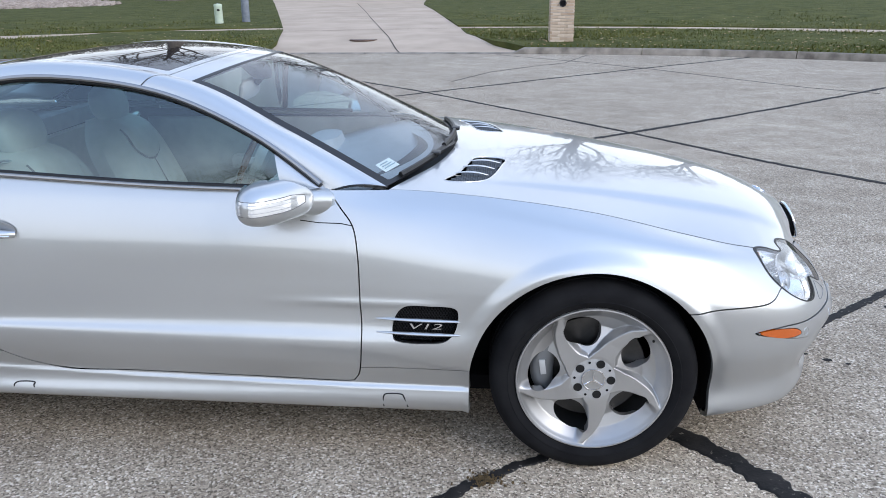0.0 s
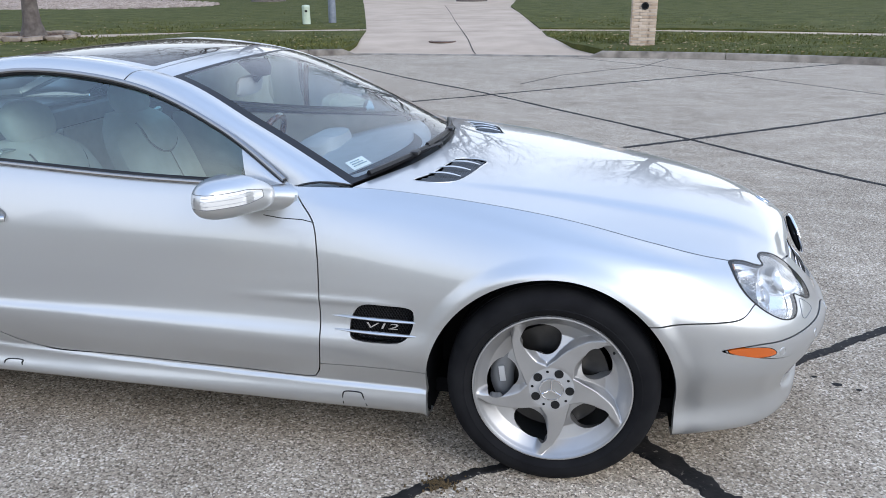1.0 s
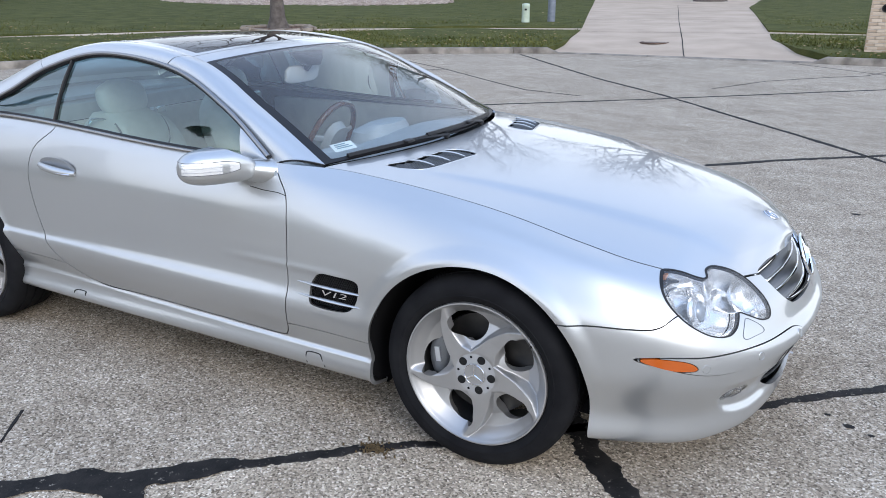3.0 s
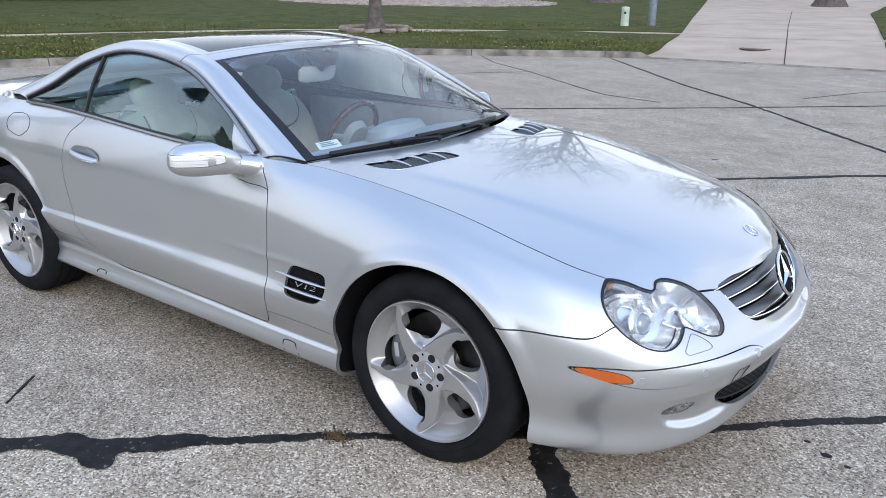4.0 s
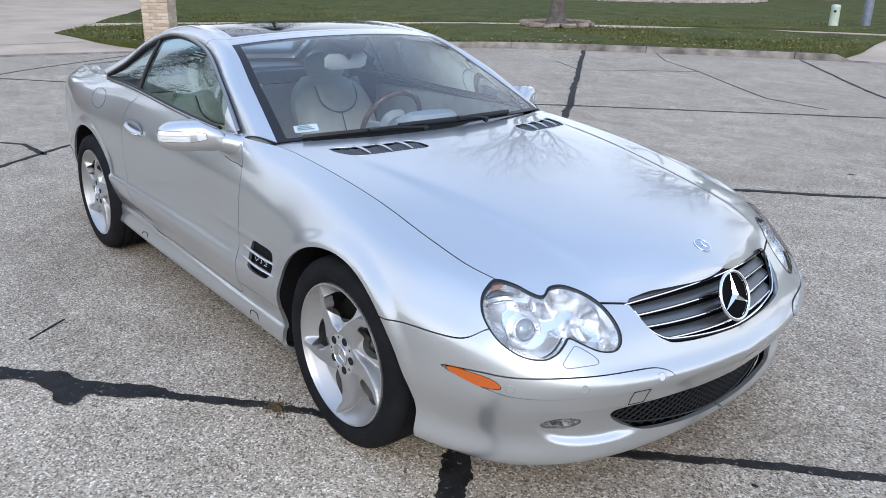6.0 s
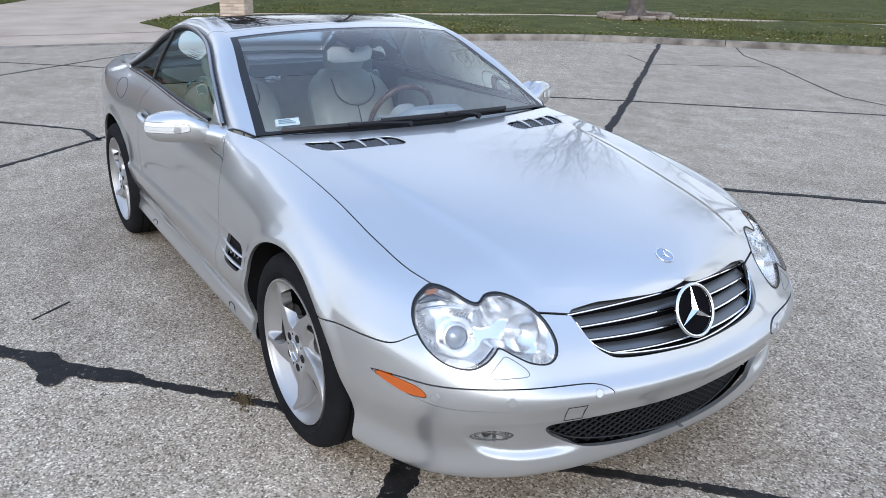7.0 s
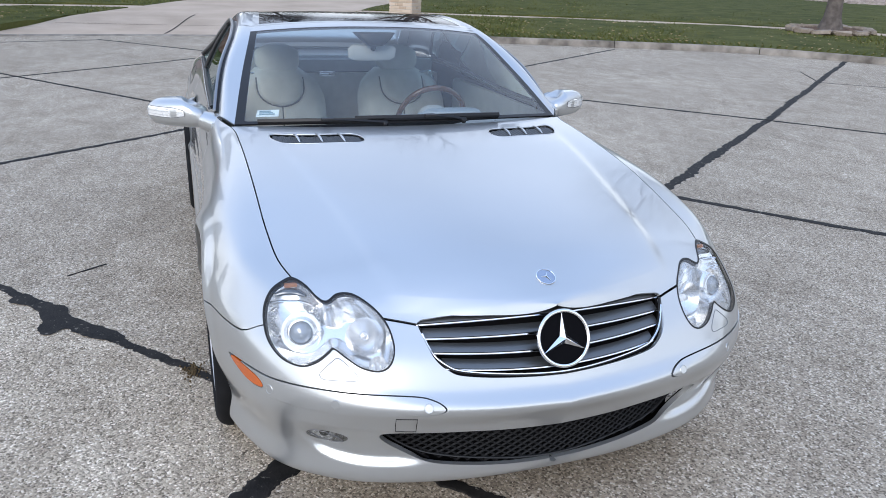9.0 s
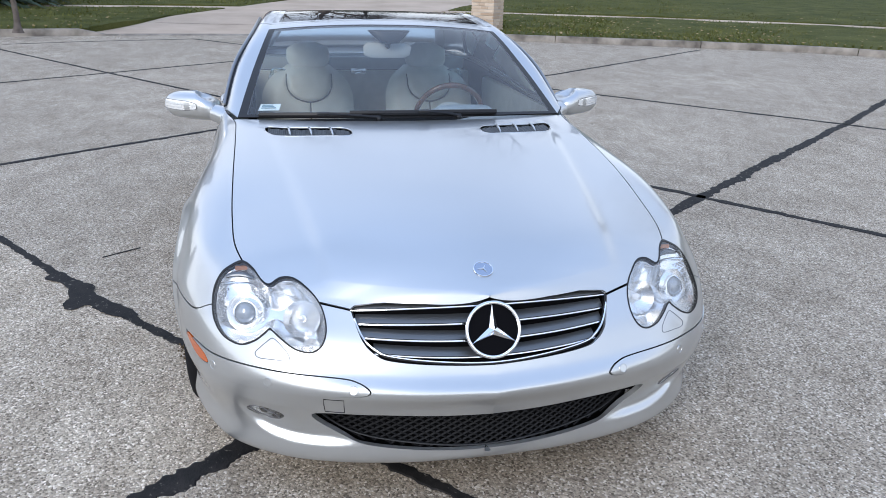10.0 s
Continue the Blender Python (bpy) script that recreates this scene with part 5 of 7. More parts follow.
    tube_bm(bm, pts, [0.024 + 0.012 * math.sin(q * math.pi) for q in np.linspace(0.05, 0.95, 14)], 10, flat=0.5, up=(0, 0, 1))
    cal = part("caliper", bm, mat("caliper_silver", (0.22, 0.225, 0.23), 0.45, 0.6), wheel, "silver brake caliper")
    bm = bmesh.new()
    box_bm(bm, (0.018, 0.05, 0.006), (-0.150, 0.016, -0.052), 0.002, (0, 0, 8))
    part("caliper_bridge", bm, mat("caliper_light", (0.6, 0.61, 0.62), 0.4, 0.6), cal)
    part("valve", tube([(0.178, 0.128, -0.035), (0.172, 0.124, -0.018)], 0.004, 8), TRIM, wheel)
    return wheel


wheel = make_wheel()
wheel.matrix_basis = pose(0.004, -0.868, 0.3265, 90, 0, 0) @ Matrix.Scale(1.033, 4)
copy_thing(wheel, pose(-2.556, -0.862, 0.3265, 90, -24, 0))
copy_thing(wheel, pose(0.004, 0.868, 0.3265, 90, 0, 180))
copy_thing(wheel, pose(-2.556, 0.862, 0.3265, 90, 30, 180))


# ---- cabin ----
def stack(sections, around=28, power=2.6):
    """A soft block through rounded level outlines: (x, y, z, half-depth, half-width)."""
    bm = bmesh.new()
    rings = []
    for x, y, z, rx, ry in sections:
        ring = []
        for k in range(around):
            a = math.tau * k / around
            c, s = math.cos(a), math.sin(a)
            ring.append(bm.verts.new((x + rx * math.copysign(abs(c) ** (2 / power), c), y + ry * math.copysign(abs(s) ** (2 / power), s), z)))
        rings.append(ring)
    for r, q in zip(rings[:-1], rings[1:]):
        for k in range(around):
            bm.faces.new((r[k], r[(k + 1) % around], q[(k + 1) % around], q[k]))
    bm.faces.new(rings[0][::-1])
    bm.faces.new(rings[-1])
    return bm


for y in (-0.39, 0.39):
    seat = new("seat")
    seat.parent = car
    zs = np.linspace(0.0, 1.0, 15)
    # backrest: padded front with a raised yoke under the headrest, bolsters, rolled edges
    us, up = np.linspace(-1, 1, 65), np.linspace(0, 1, 61)
    wid = spline([(0, 0.22), (0.3, 0.26), (0.6, 0.275), (0.78, 0.262), (0.9, 0.215), (1, 0.13)], up)
    U, V = np.meshgrid(us, up)
    Y, Z = wid[:, None] * U, 0.38 + 0.55 * V
    yoke = np.where(Z > 0.845, np.abs(Y) - 0.132, (np.hypot(Y / 0.132, (Z - 0.845) / 0.095) - 1) * 0.11)
    pad = np.clip(-yoke / 0.035, 0, 1)
    F = -1.632 - 0.235 * V - 0.085 * np.abs(U) ** 5 + 0.020 * np.exp(-((np.abs(U) - 0.76) / 0.15) ** 2) * (1 - V)
    F += 0.016 * pad * (2 - pad) - 0.009 * np.exp(-((yoke / 0.006) ** 2)) - 0.006 * np.exp(-((Y / 0.005) ** 2)) * (Z < 0.74)
    F -= 0.05 * np.clip((V - 0.9) / 0.1, 0, 1) ** 2
    bm = bmesh.new()
    front = [[bm.verts.new((F[a, b], y + Y[a, b], Z[a, b])) for b in range(65)] for a in range(61)]
    rear = [[bm.verts.new((-1.80 - 0.22 * up[a], y + Y[a, b] * 0.94, Z[a, b])) for b in (0, 16, 32, 48, 64)] for a in range(61)]
    for a in range(60):
        for b in range(64):
            bm.faces.new((front[a][b], front[a][b + 1], front[a + 1][b + 1], front[a + 1][b]))
        for b in range(4):
            bm.faces.new((rear[a][b + 1], rear[a][b], rear[a + 1][b], rear[a + 1][b + 1]))
        bm.faces.new((rear[a][0], front[a][0], front[a + 1][0], rear[a + 1][0]))
        bm.faces.new((front[a][64], rear[a][4], rear[a + 1][4], front[a + 1][64]))
    bm.faces.new([*front[60], *rear[60][::-1]])
    part("backrest", bm, LEATHER, seat, "stitched leather backrest with a raised yoke")
    SEAM = mat("seat_seam", (0.10, 0.095, 0.085), 0.8)

    def on_back(yy, zz):
        q = (zz - 0.38) / 0.55
        a, w = int(round(q * 60)), float(np.interp(q, up, wid))
        return (float(np.interp(yy / w, us, F[a])) + 0.002, y + yy, zz)

    line = [on_back(0.132 * c, 0.845 + 0.095 * d) for c, d in [(-1, 0.5), (-1, 0.25)] + [(-math.cos(a), -math.sin(a)) for a in np.linspace(0, math.pi, 25)] + [(1, 0.25), (1, 0.5)]]
    part("back_seam", tube(line, 0.0048, 6), SEAM, seat)
    part("back_seam", tube([on_back(0.0, z) for z in np.linspace(0.745, 0.50, 8)], 0.0038, 6), SEAM, seat)
    wid = spline([(0, 0.075), (0.25, 0.118), (0.6, 0.128), (0.85, 0.108), (1, 0.05)], zs)
    part("headrest", stack([(-1.945 - 0.035 * q, y, 0.905 + 0.155 * q, 0.055 * (0.6 + 0.4 * math.sin(q * math.pi)), w) for q, w in zip(zs, wid)]), LEATHER, seat)
    part("seat_cushion", stack([(-1.42, y, 0.32, 0.24, 0.22), (-1.42, y, 0.38, 0.27, 0.235), (-1.42, y, 0.45, 0.27, 0.235), (-1.42, y, 0.485, 0.22, 0.19)]), LEATHER, seat)
    out = math.copysign(1, y)
    part("belt_guide", tube(catmull([(-1.93, y + out * 0.13, 0.905), (-1.93, y + out * 0.20, 0.915), (-1.94, y + out * 0.215, 0.88)], 6), 0.012, 8, flat=0.6), mat("belt_guide_chrome", (0.6, 0.68, 0.68), 0.2, 0.8), seat, "bright belt guide")
    part("belt", tube([(-1.935, y + out * 0.21, 0.885), (-1.88, y + out * 0.235, 0.70), (-1.70, y + out * 0.24, 0.42)], 0.022, 8, flat=0.12, up=(1, 0, 0)), TRIM_GREY, seat)

bm = bmesh.new()
rows = []
for q in np.linspace(0, 1, 12):
    rows.append([bm.verts.new((-0.54 - 0.15 * t * t - 0.55 * q * (1 - 0.25 * t * t), 0.70 * t, 0.868 - 0.006 * t * t - 0.075 * min(1, q / 0.8) ** 1.3 - (0.30 * max(0, q - 0.86) / 0.14 if q > 0.86 else 0) + 0.028 * math.exp(-((0.70 * t - 0.40) / 0.17) ** 2) * math.sin(min(1, q / 0.86) * math.pi))) for t in np.linspace(-1, 1, 41)])
for a, b in zip(rows[:-1], rows[1:]):
    for k in range(40):
        bm.faces.new((a[k], a[k + 1], b[k + 1], b[k]))
part("dashboard", bm, DASH, car, "grey-blue soft dashboard")
part("dash_front", box((0.10, 1.40, 0.30), (-1.10, 0, 0.62), 0.03), DASH, car)
sw = new("steering_wheel")
sw.parent = car
swm = facing((-1.345, 0.39, 0.745), (-0.90, 0, 0.42))
part("wheel_rim", tube([(0.188 * math.cos(a), 0.188 * math.sin(a), 0) for a in np.linspace(0, math.tau, 64, endpoint=False)], 0.015, 10, closed=True), WOOD, sw, "walnut and leather steering wheel rim").matrix_world = swm
part("wheel_boss", stack([(0, 0, -0.05, 0.07, 0.08), (0, 0, -0.01, 0.085, 0.095), (0, 0, 0.012, 0.06, 0.07)]), DASH, sw).matrix_world = swm
for a in (0.15, math.pi - 0.15, math.pi * 1.5):
    part("wheel_spoke", tube([(0.06 * math.cos(a), 0.06 * math.sin(a), -0.01), (0.18 * math.cos(a), 0.18 * math.sin(a), 0)], 0.016, 8, flat=0.5), DASH, sw).matrix_world = swm
part("instrument_hood", stack([(-1.06, 0.39, 0.72, 0.12, 0.20), (-1.05, 0.39, 0.815, 0.10, 0.18), (-1.02, 0.39, 0.85, 0.06, 0.13)]), DASH, car)
part("bulkhead", box((0.05, 1.42, 0.55), (-2.12, 0, 0.61), 0.015), STONE_CLOTH, car, "pale cloth cabin bulkhead")
part("bulkhead_rail", box((0.07, 1.36, 0.075), (-2.15, 0, 0.925), 0.02), TRIM_GREY, car)
part("parcel_shelf", box((0.55, 1.30, 0.03), (-2.42, 0, 0.905), 0.01), TRIM_GREY, car)
part("shelf_latch", box((0.02, 0.12, 0.035), (-2.09, -0.05, 0.885), 0.008), CHROME, car)
part("cabin_floor", box((1.5, 1.4, 0.04), (-1.25, 0, 0.30), 0.01), DASH, car)
part("centre_console", box((0.95, 0.22, 0.30), (-1.42, 0, 0.46), 0.04), TRIM_GREY, car)
part("headliner", box((0.62, 0.92, 0.015), (-1.76, 0, 1.205), 0.005), mat("headliner_grey", (0.22, 0.24, 0.26), 0.9), car)
for y in (-1, 1):
    part("door_trim", box((1.20, 0.05, 0.50), (-1.36, y * 0.775, 0.62), 0.02), TRIM_GREY, car)
    part("door_armrest", box((0.5, 0.08, 0.07), (-1.3, y * 0.73, 0.66), 0.025), DASH, car)
im = new("interior_mirror")
im.parent = car
part("mirror_shell", stack([(0, 0, -0.036, 0.010, 0.105), (0, 0, -0.024, 0.018, 0.132), (0, 0, 0.018, 0.018, 0.138), (0, 0, 0.036, 0.010, 0.115)]), mat("mirror_shell_grey", (0.62, 0.63, 0.61), 0.5), im).matrix_world = pose(-1.24, 0.015, 1.092, 0, 12, 0)
part("mirror_stalk", tube([(-1.22, 0.015, 1.11), (-1.17, 0.02, 1.165)], 0.014, 8), TRIM, im)
bm = stack([(-1.19, 0.02, 1.130, 0.03, 0.05), (-1.20, 0.02, 1.155, 0.04, 0.085), (-1.22, 0.02, 1.185, 0.04, 0.12)])
part("sensor_pod", bm, TRIM, im, "black sensor pod behind the glass")
a, b, c, d = (screen_point(0.20, -0.895, -0.006), screen_point(0.20, -0.775, -0.006), screen_point(0.325, -0.77, -0.006), screen_point(0.325, -0.888, -0.006))
bm = bmesh.new()
bm.faces.new([bm.verts.new(p) for p in (a, b, c, d)])
stk = part("screen_sticker", bm, WHITE_STICKER, car, "white paper sticker inside the windscreen", False)
for j in range(3):
    q = 0.25 + 0.22 * j
    p0, p1 = Vector(d).lerp(Vector(a), q), Vector(c).lerp(Vector(b), q)
    part("sticker_line", tube([tuple(p0.lerp(p1, 0.12) + Vector((0.003, 0, 0.003))), tuple(p0.lerp(p1, 0.62 + 0.1 * j) + Vector((0.003, 0, 0.003)))], 0.0018, 4), mat("print_blue_grey", (0.25, 0.36, 0.42), 0.6), stk)


# ---- true size: the half plan above is worked small and a little askew; both sides are alike ----
def true_size(v):
    """Places of the half plan brought to the car's own size and middle line."""
    x, y, z = v[:, 0], np.abs(v[:, 1]), v[:, 2]
    out = np.sign(v[:, 1])
    off = np.tanh(y / 0.30)
    return np.stack([1.0343 * x - 0.0184 * y + 0.0029 * z + 0.0045, out * (1.0317 * y + (0.0231 * x - 0.0188) * off), 1.0315 * z - 0.010], 1)


bpy.context.view_layer.update()
wheels = [ob for ob in car.children if ob.name.startswith("wheel")]
spare = {p.name for w in wheels for p in w.children_recursive}
for ob in list(car.children_recursive):
    if ob.name in spare:
        continue
    m = np.array(ob.matrix_world)
    if ob.type == "FONT":
        x, y, z = true_size(m[None, :3, 3])[0]
        ob.matrix_world = Matrix.Translation(Vector((x, y, z)) - ob.matrix_world.translation) @ ob.matrix_world
    if ob.type != "MESH":
        continue
    if ob.data.users > 1:
        ob.data = ob.data.copy()
    v = np.zeros(len(ob.data.vertices) * 3)
    ob.data.vertices.foreach_get("co", v)
    v = true_size(v.reshape(-1, 3) @ m[:3, :3].T + m[:3, 3])
    v = (v - m[:3, 3]) @ np.linalg.inv(m[:3, :3]).T
    ob.data.vertices.foreach_set("co", v.reshape(-1))
    ob.data.update()


# ---- street: turning circle, kerb, lawn, drives ----
def concrete_material():
    """Worn road concrete with stones showing, stains at metre scale."""
    m = mat("exposed_concrete", (0.3, 0.29, 0.28), 0.9, spec=0.2)
    n, l = m.node_tree.nodes, m.node_tree.links
    b = n["Principled BSDF"]
    co = n.new("ShaderNodeTexCoord")
    st = n.new("ShaderNodeTexVoronoi")
    st.inputs["Scale"].default_value, st.inputs["Randomness"].default_value = 150, 1.0
    l.new(co.outputs["Object"], st.inputs["Vector"])
    ramp = n.new("ShaderNodeValToRGB")
    el = ramp.color_ramp.elements
    el[0].position, el[0].color = 0.0, (0.117, 0.095, 0.071, 1)
    el[1].position, el[1].color = 1.0, (0.74, 0.69, 0.61, 1)
    for p, c in ((0.25, (0.275, 0.236, 0.19, 1)), (0.55, (0.38, 0.324, 0.255, 1)), (0.85, (0.505, 0.442, 0.355, 1))):
        e = el.new(p)
        e.color = c
    sep = n.new("ShaderNodeSeparateColor")
    l.new(st.outputs["Color"], sep.inputs["Color"])
    l.new(sep.outputs["Red"], ramp.inputs["Fac"])
    big = n.new("ShaderNodeTexNoise")
    big.inputs["Scale"].default_value, big.inputs["Detail"].default_value, big.inputs["Roughness"].default_value = 0.55, 9, 0.62
    l.new(co.outputs["Object"], big.inputs["Vector"])
    tint = n.new("ShaderNodeValToRGB")
    tint.color_ramp.elements[0].position, tint.color_ramp.elements[0].color = 0.28, (0.85, 0.825, 0.80, 1)
    tint.color_ramp.elements[1].position, tint.color_ramp.elements[1].color = 0.68, (1.12, 1.10, 1.08, 1)
    l.new(big.outputs["Fac"], tint.inputs["Fac"])
    mul = n.new("ShaderNodeMix")
    mul.data_type, mul.blend_type = "RGBA", "MULTIPLY"
    mul.inputs["Factor"].default_value = 1.0
    l.new(ramp.outputs["Color"], mul.inputs["A"])
    l.new(tint.outputs["Color"], mul.inputs["B"])
    streak = n.new("ShaderNodeTexNoise")
    streak.inputs["Scale"].default_value, streak.inputs["Detail"].default_value, streak.inputs["Roughness"].default_value = 3.2, 10, 0.7
    squeeze = n.new("ShaderNodeMapping")
    squeeze.inputs["Rotation"].default_value = (0, 0, 0.7)
    squeeze.inputs["Scale"].default_value = (0.8, 1.3, 1.0)
    l.new(co.outputs["Object"], squeeze.inputs["Vector"])
    l.new(squeeze.outputs["Vector"], streak.inputs["Vector"])
    wear = n.new("ShaderNodeValToRGB")
    wear.color_ramp.elements[0].position, wear.color_ramp.elements[0].color = 0.34, (0.80, 0.78, 0.75, 1)
    wear.color_ramp.elements[1].position, wear.color_ramp.elements[1].color = 0.64, (1.12, 1.12, 1.11, 1)
    l.new(streak.outputs["Fac"], wear.inputs["Fac"])
    mul2 = n.new("ShaderNodeMix")
    mul2.data_type, mul2.blend_type = "RGBA", "MULTIPLY"
    mul2.inputs["Factor"].default_value = 1.0
    l.new(mul.outputs["Result"], mul2.inputs["A"])
    l.new(wear.outputs["Color"], mul2.inputs["B"])
    # one slab, between two joints, is tinted paler
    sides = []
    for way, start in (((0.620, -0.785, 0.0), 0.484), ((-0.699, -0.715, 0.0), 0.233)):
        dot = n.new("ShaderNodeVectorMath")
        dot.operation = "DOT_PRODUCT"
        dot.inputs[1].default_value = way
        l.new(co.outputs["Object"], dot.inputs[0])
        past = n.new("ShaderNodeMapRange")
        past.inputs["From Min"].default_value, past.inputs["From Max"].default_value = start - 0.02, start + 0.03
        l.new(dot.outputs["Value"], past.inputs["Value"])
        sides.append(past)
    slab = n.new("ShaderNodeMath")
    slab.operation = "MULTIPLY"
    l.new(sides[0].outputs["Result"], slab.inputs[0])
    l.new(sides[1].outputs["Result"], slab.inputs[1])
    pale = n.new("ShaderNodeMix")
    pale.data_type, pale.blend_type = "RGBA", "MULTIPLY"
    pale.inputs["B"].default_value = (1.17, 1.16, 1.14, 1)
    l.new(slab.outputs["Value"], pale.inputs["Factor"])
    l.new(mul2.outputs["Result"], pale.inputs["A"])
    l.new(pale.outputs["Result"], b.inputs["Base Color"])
    grit = n.new("ShaderNodeTexNoise")
    grit.inputs["Scale"].default_value, grit.inputs["Detail"].default_value = 260, 3
    l.new(co.outputs["Object"], grit.inputs["Vector"])
    add = n.new("ShaderNodeMath")
    add.operation = "ADD"
    l.new(st.outputs["Distance"], add.inputs[0])
    l.new(grit.outputs["Fac"], add.inputs[1])
    bp = n.new("ShaderNodeBump")
    bp.inputs["Strength"].default_value, bp.inputs["Distance"].default_value = 0.55, 0.004
    bp.invert = True
    l.new(add.outputs["Value"], bp.inputs["Height"])
    l.new(bp.outputs["Normal"], b.inputs["Normal"])
    return m


def scatter(name, shape, places, material):
    """One mesh of many small copies of a shape (vertices, faces), each at a pose."""
    v, f = [], []
    for m in places:
        base = len(v)
        v += [tuple(m @ Vector(p)) for p in shape[0]]
        f += [tuple(base + i for i in face) for face in shape[1]]
    me = bpy.data.meshes.new(name)
    me.from_pydata(v, [], f)
    me.materials.append(material)
    return new(name, me)


CHIP = ([(-0.5, -0.5, 0), (0.5, -0.5, 0), (0.5, 0.5, 0), (-0.5, 0.5, 0), (-0.35, -0.35, 1), (0.35, -0.35, 1), (0.35, 0.35, 1), (-0.35, 0.35, 1)], [(0, 1, 5, 4), (1, 2, 6, 5), (2, 3, 7, 6), (3, 0, 4, 7), (4, 5, 6, 7)])
PEBBLE = ([(math.cos(math.tau * k / 6), math.sin(math.tau * k / 6), 0) for k in range(6)] + [(0.6 * math.cos(math.tau * k / 6 + 0.5), 0.6 * math.sin(math.tau * k / 6 + 0.5), 0.7) for k in range(6)] + [(0, 0, 0.85)],
          [(k, (k + 1) % 6, 6 + (k + 1) % 6, 6 + k) for k in range(6)] + [(6 + k, 6 + (k + 1) % 6, 12) for k in range(6)])


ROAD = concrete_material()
DRIVE = varied(mat("drive_concrete", (0.5, 0.45, 0.41), 0.9), (0.385, 0.298, 0.218), (0.52, 0.41, 0.31), 0.9, 10, bump=0.2, bump_scale=60, bump_distance=0.004)
KERB = varied(mat("kerb_concrete", (0.36, 0.33, 0.3), 0.9), (0.09, 0.075, 0.06), (0.33, 0.29, 0.24), 3.0, 12, bump=0.5, bump_scale=30, bump_distance=0.01)
GRASS = varied(mat("lawn_grass", (0.06, 0.09, 0.025), 0.9, spec=0.15), (0.050, 0.062, 0.014), (0.112, 0.112, 0.034), 1.6, 12, bump=1.0, bump_scale=26, bump_distance=0.06)
TAR = varied(mat("tar_seal", (0.02, 0.019, 0.019), 0.8, spec=0.2), (0.008, 0.008, 0.008), (0.030, 0.027, 0.025), 14, 8, bump=0.6, bump_scale=90, bump_distance=0.004, rough=(0.65, 0.9))
tn, tl = TAR.node_tree.nodes, TAR.node_tree.links
tco = tn.new("ShaderNodeTexCoord")
tfl = tn.new("ShaderNodeTexNoise")
tfl.inputs["Scale"].default_value, tfl.inputs["Detail"].default_value, tfl.inputs["Roughness"].default_value = 46, 6, 0.7
tl.new(tco.outputs["Object"], tfl.inputs["Vector"])
tra = tn.new("ShaderNodeValToRGB")
tra.color_ramp.elements[0].position, tra.color_ramp.elements[1].position = 0.61, 0.66
tl.new(tfl.outputs["Fac"], tra.inputs["Fac"])
tmx = tn.new("ShaderNodeMix")
tmx.data_type = "RGBA"
tmx.inputs["B"].default_value = (0.22, 0.195, 0.165, 1)
tl.new(tra.outputs["Color"], tmx.inputs["Factor"])
tb = tn["Principled BSDF"]
tl.new(tb.inputs["Base Color"].links[0].from_socket, tmx.inputs["A"])
tl.new(tmx.outputs["Result"], tb.inputs["Base Color"])
BARK = varied(mat("bark", (0.13, 0.11, 0.095), 0.95), (0.065, 0.052, 0.044), (0.15, 0.125, 0.105), 7, 8, bump=0.8, bump_scale=24, bump_distance=0.02)
TWIG = mat("twig_bark", (0.07, 0.055, 0.048), 0.9)
STONE = varied(mat("ring_stone", (0.34, 0.29, 0.25), 0.9), (0.15, 0.115, 0.085), (0.34, 0.28, 0.22), 5, 8, bump=0.4, bump_scale=30, bump_distance=0.01)

KERB_LINE = catmull([(13.22, 7.86), (10.46, 10.94), (7.42, 12.92), (5.16, 14.03), (2.61, 14.79), (-0.26, 15.10), (-2.95, 15.17), (-5.56, 15.01), (-8.96, 13.17), (-11.65, 11.22), (-13.01, 8.51), (-13.97, 5.84), (-14.93, 2.82), (-15.23, -0.18), (-14.97, -4.00),
                     (-13.66, -8.21), (-10.80, -11.89), (-6.32, -14.60), (-0.30, -15.72), (5.76, -14.41), (10.86, -10.77), (14.19, -5.28), (15.12, 1.77)], 20, True)
NK = len(KERB_LINE)
tan_k = np.roll(KERB_LINE, -1, 0) - np.roll(KERB_LINE, 1, 0)
tan_k /= np.linalg.norm(tan_k, axis=1, keepdims=True)
out_k = np.stack([tan_k[:, 1], -tan_k[:, 0]], 1)
if ((out_k * KERB_LINE).sum(1) < 0).mean() > 0.5:
    out_k = -out_k
# smooth outward directions towards rays from the middle, for the far lawn
ray_k = KERB_LINE / np.linalg.norm(KERB_LINE, axis=1, keepdims=True)
DRIVE_N = np.array([(0.57, 13.98), (0.49, 15.25), (-0.23, 16.53), (-0.99, 18.89), (-1.25, 20.83), (-3.51, 34.98), (-4.71, 56.06), (-16.75, 56.17), (-10.64, 35.03), (-6.50, 20.48), (-6.11, 18.65), (-5.70, 16.65), (-5.51, 14.10)])
DRIVE_W = np.array([(-14.01, -4.42), (-15.46, -4.29), (-16.89, -3.54), (-18.38, -2.89), (-22.78, -0.69), (-39.95, 8.45), (-37.38, 14.84), (-21.09, 4.76), (-18.22, 2.86), (-16.45, 3.34), (-15.23, 3.81), (-13.85, 3.89)])


def lawn_height(d):
    return 0.125 + 0.030 * np.minimum(d, 14) + 0.018 * np.clip(d - 14, 0, 40)


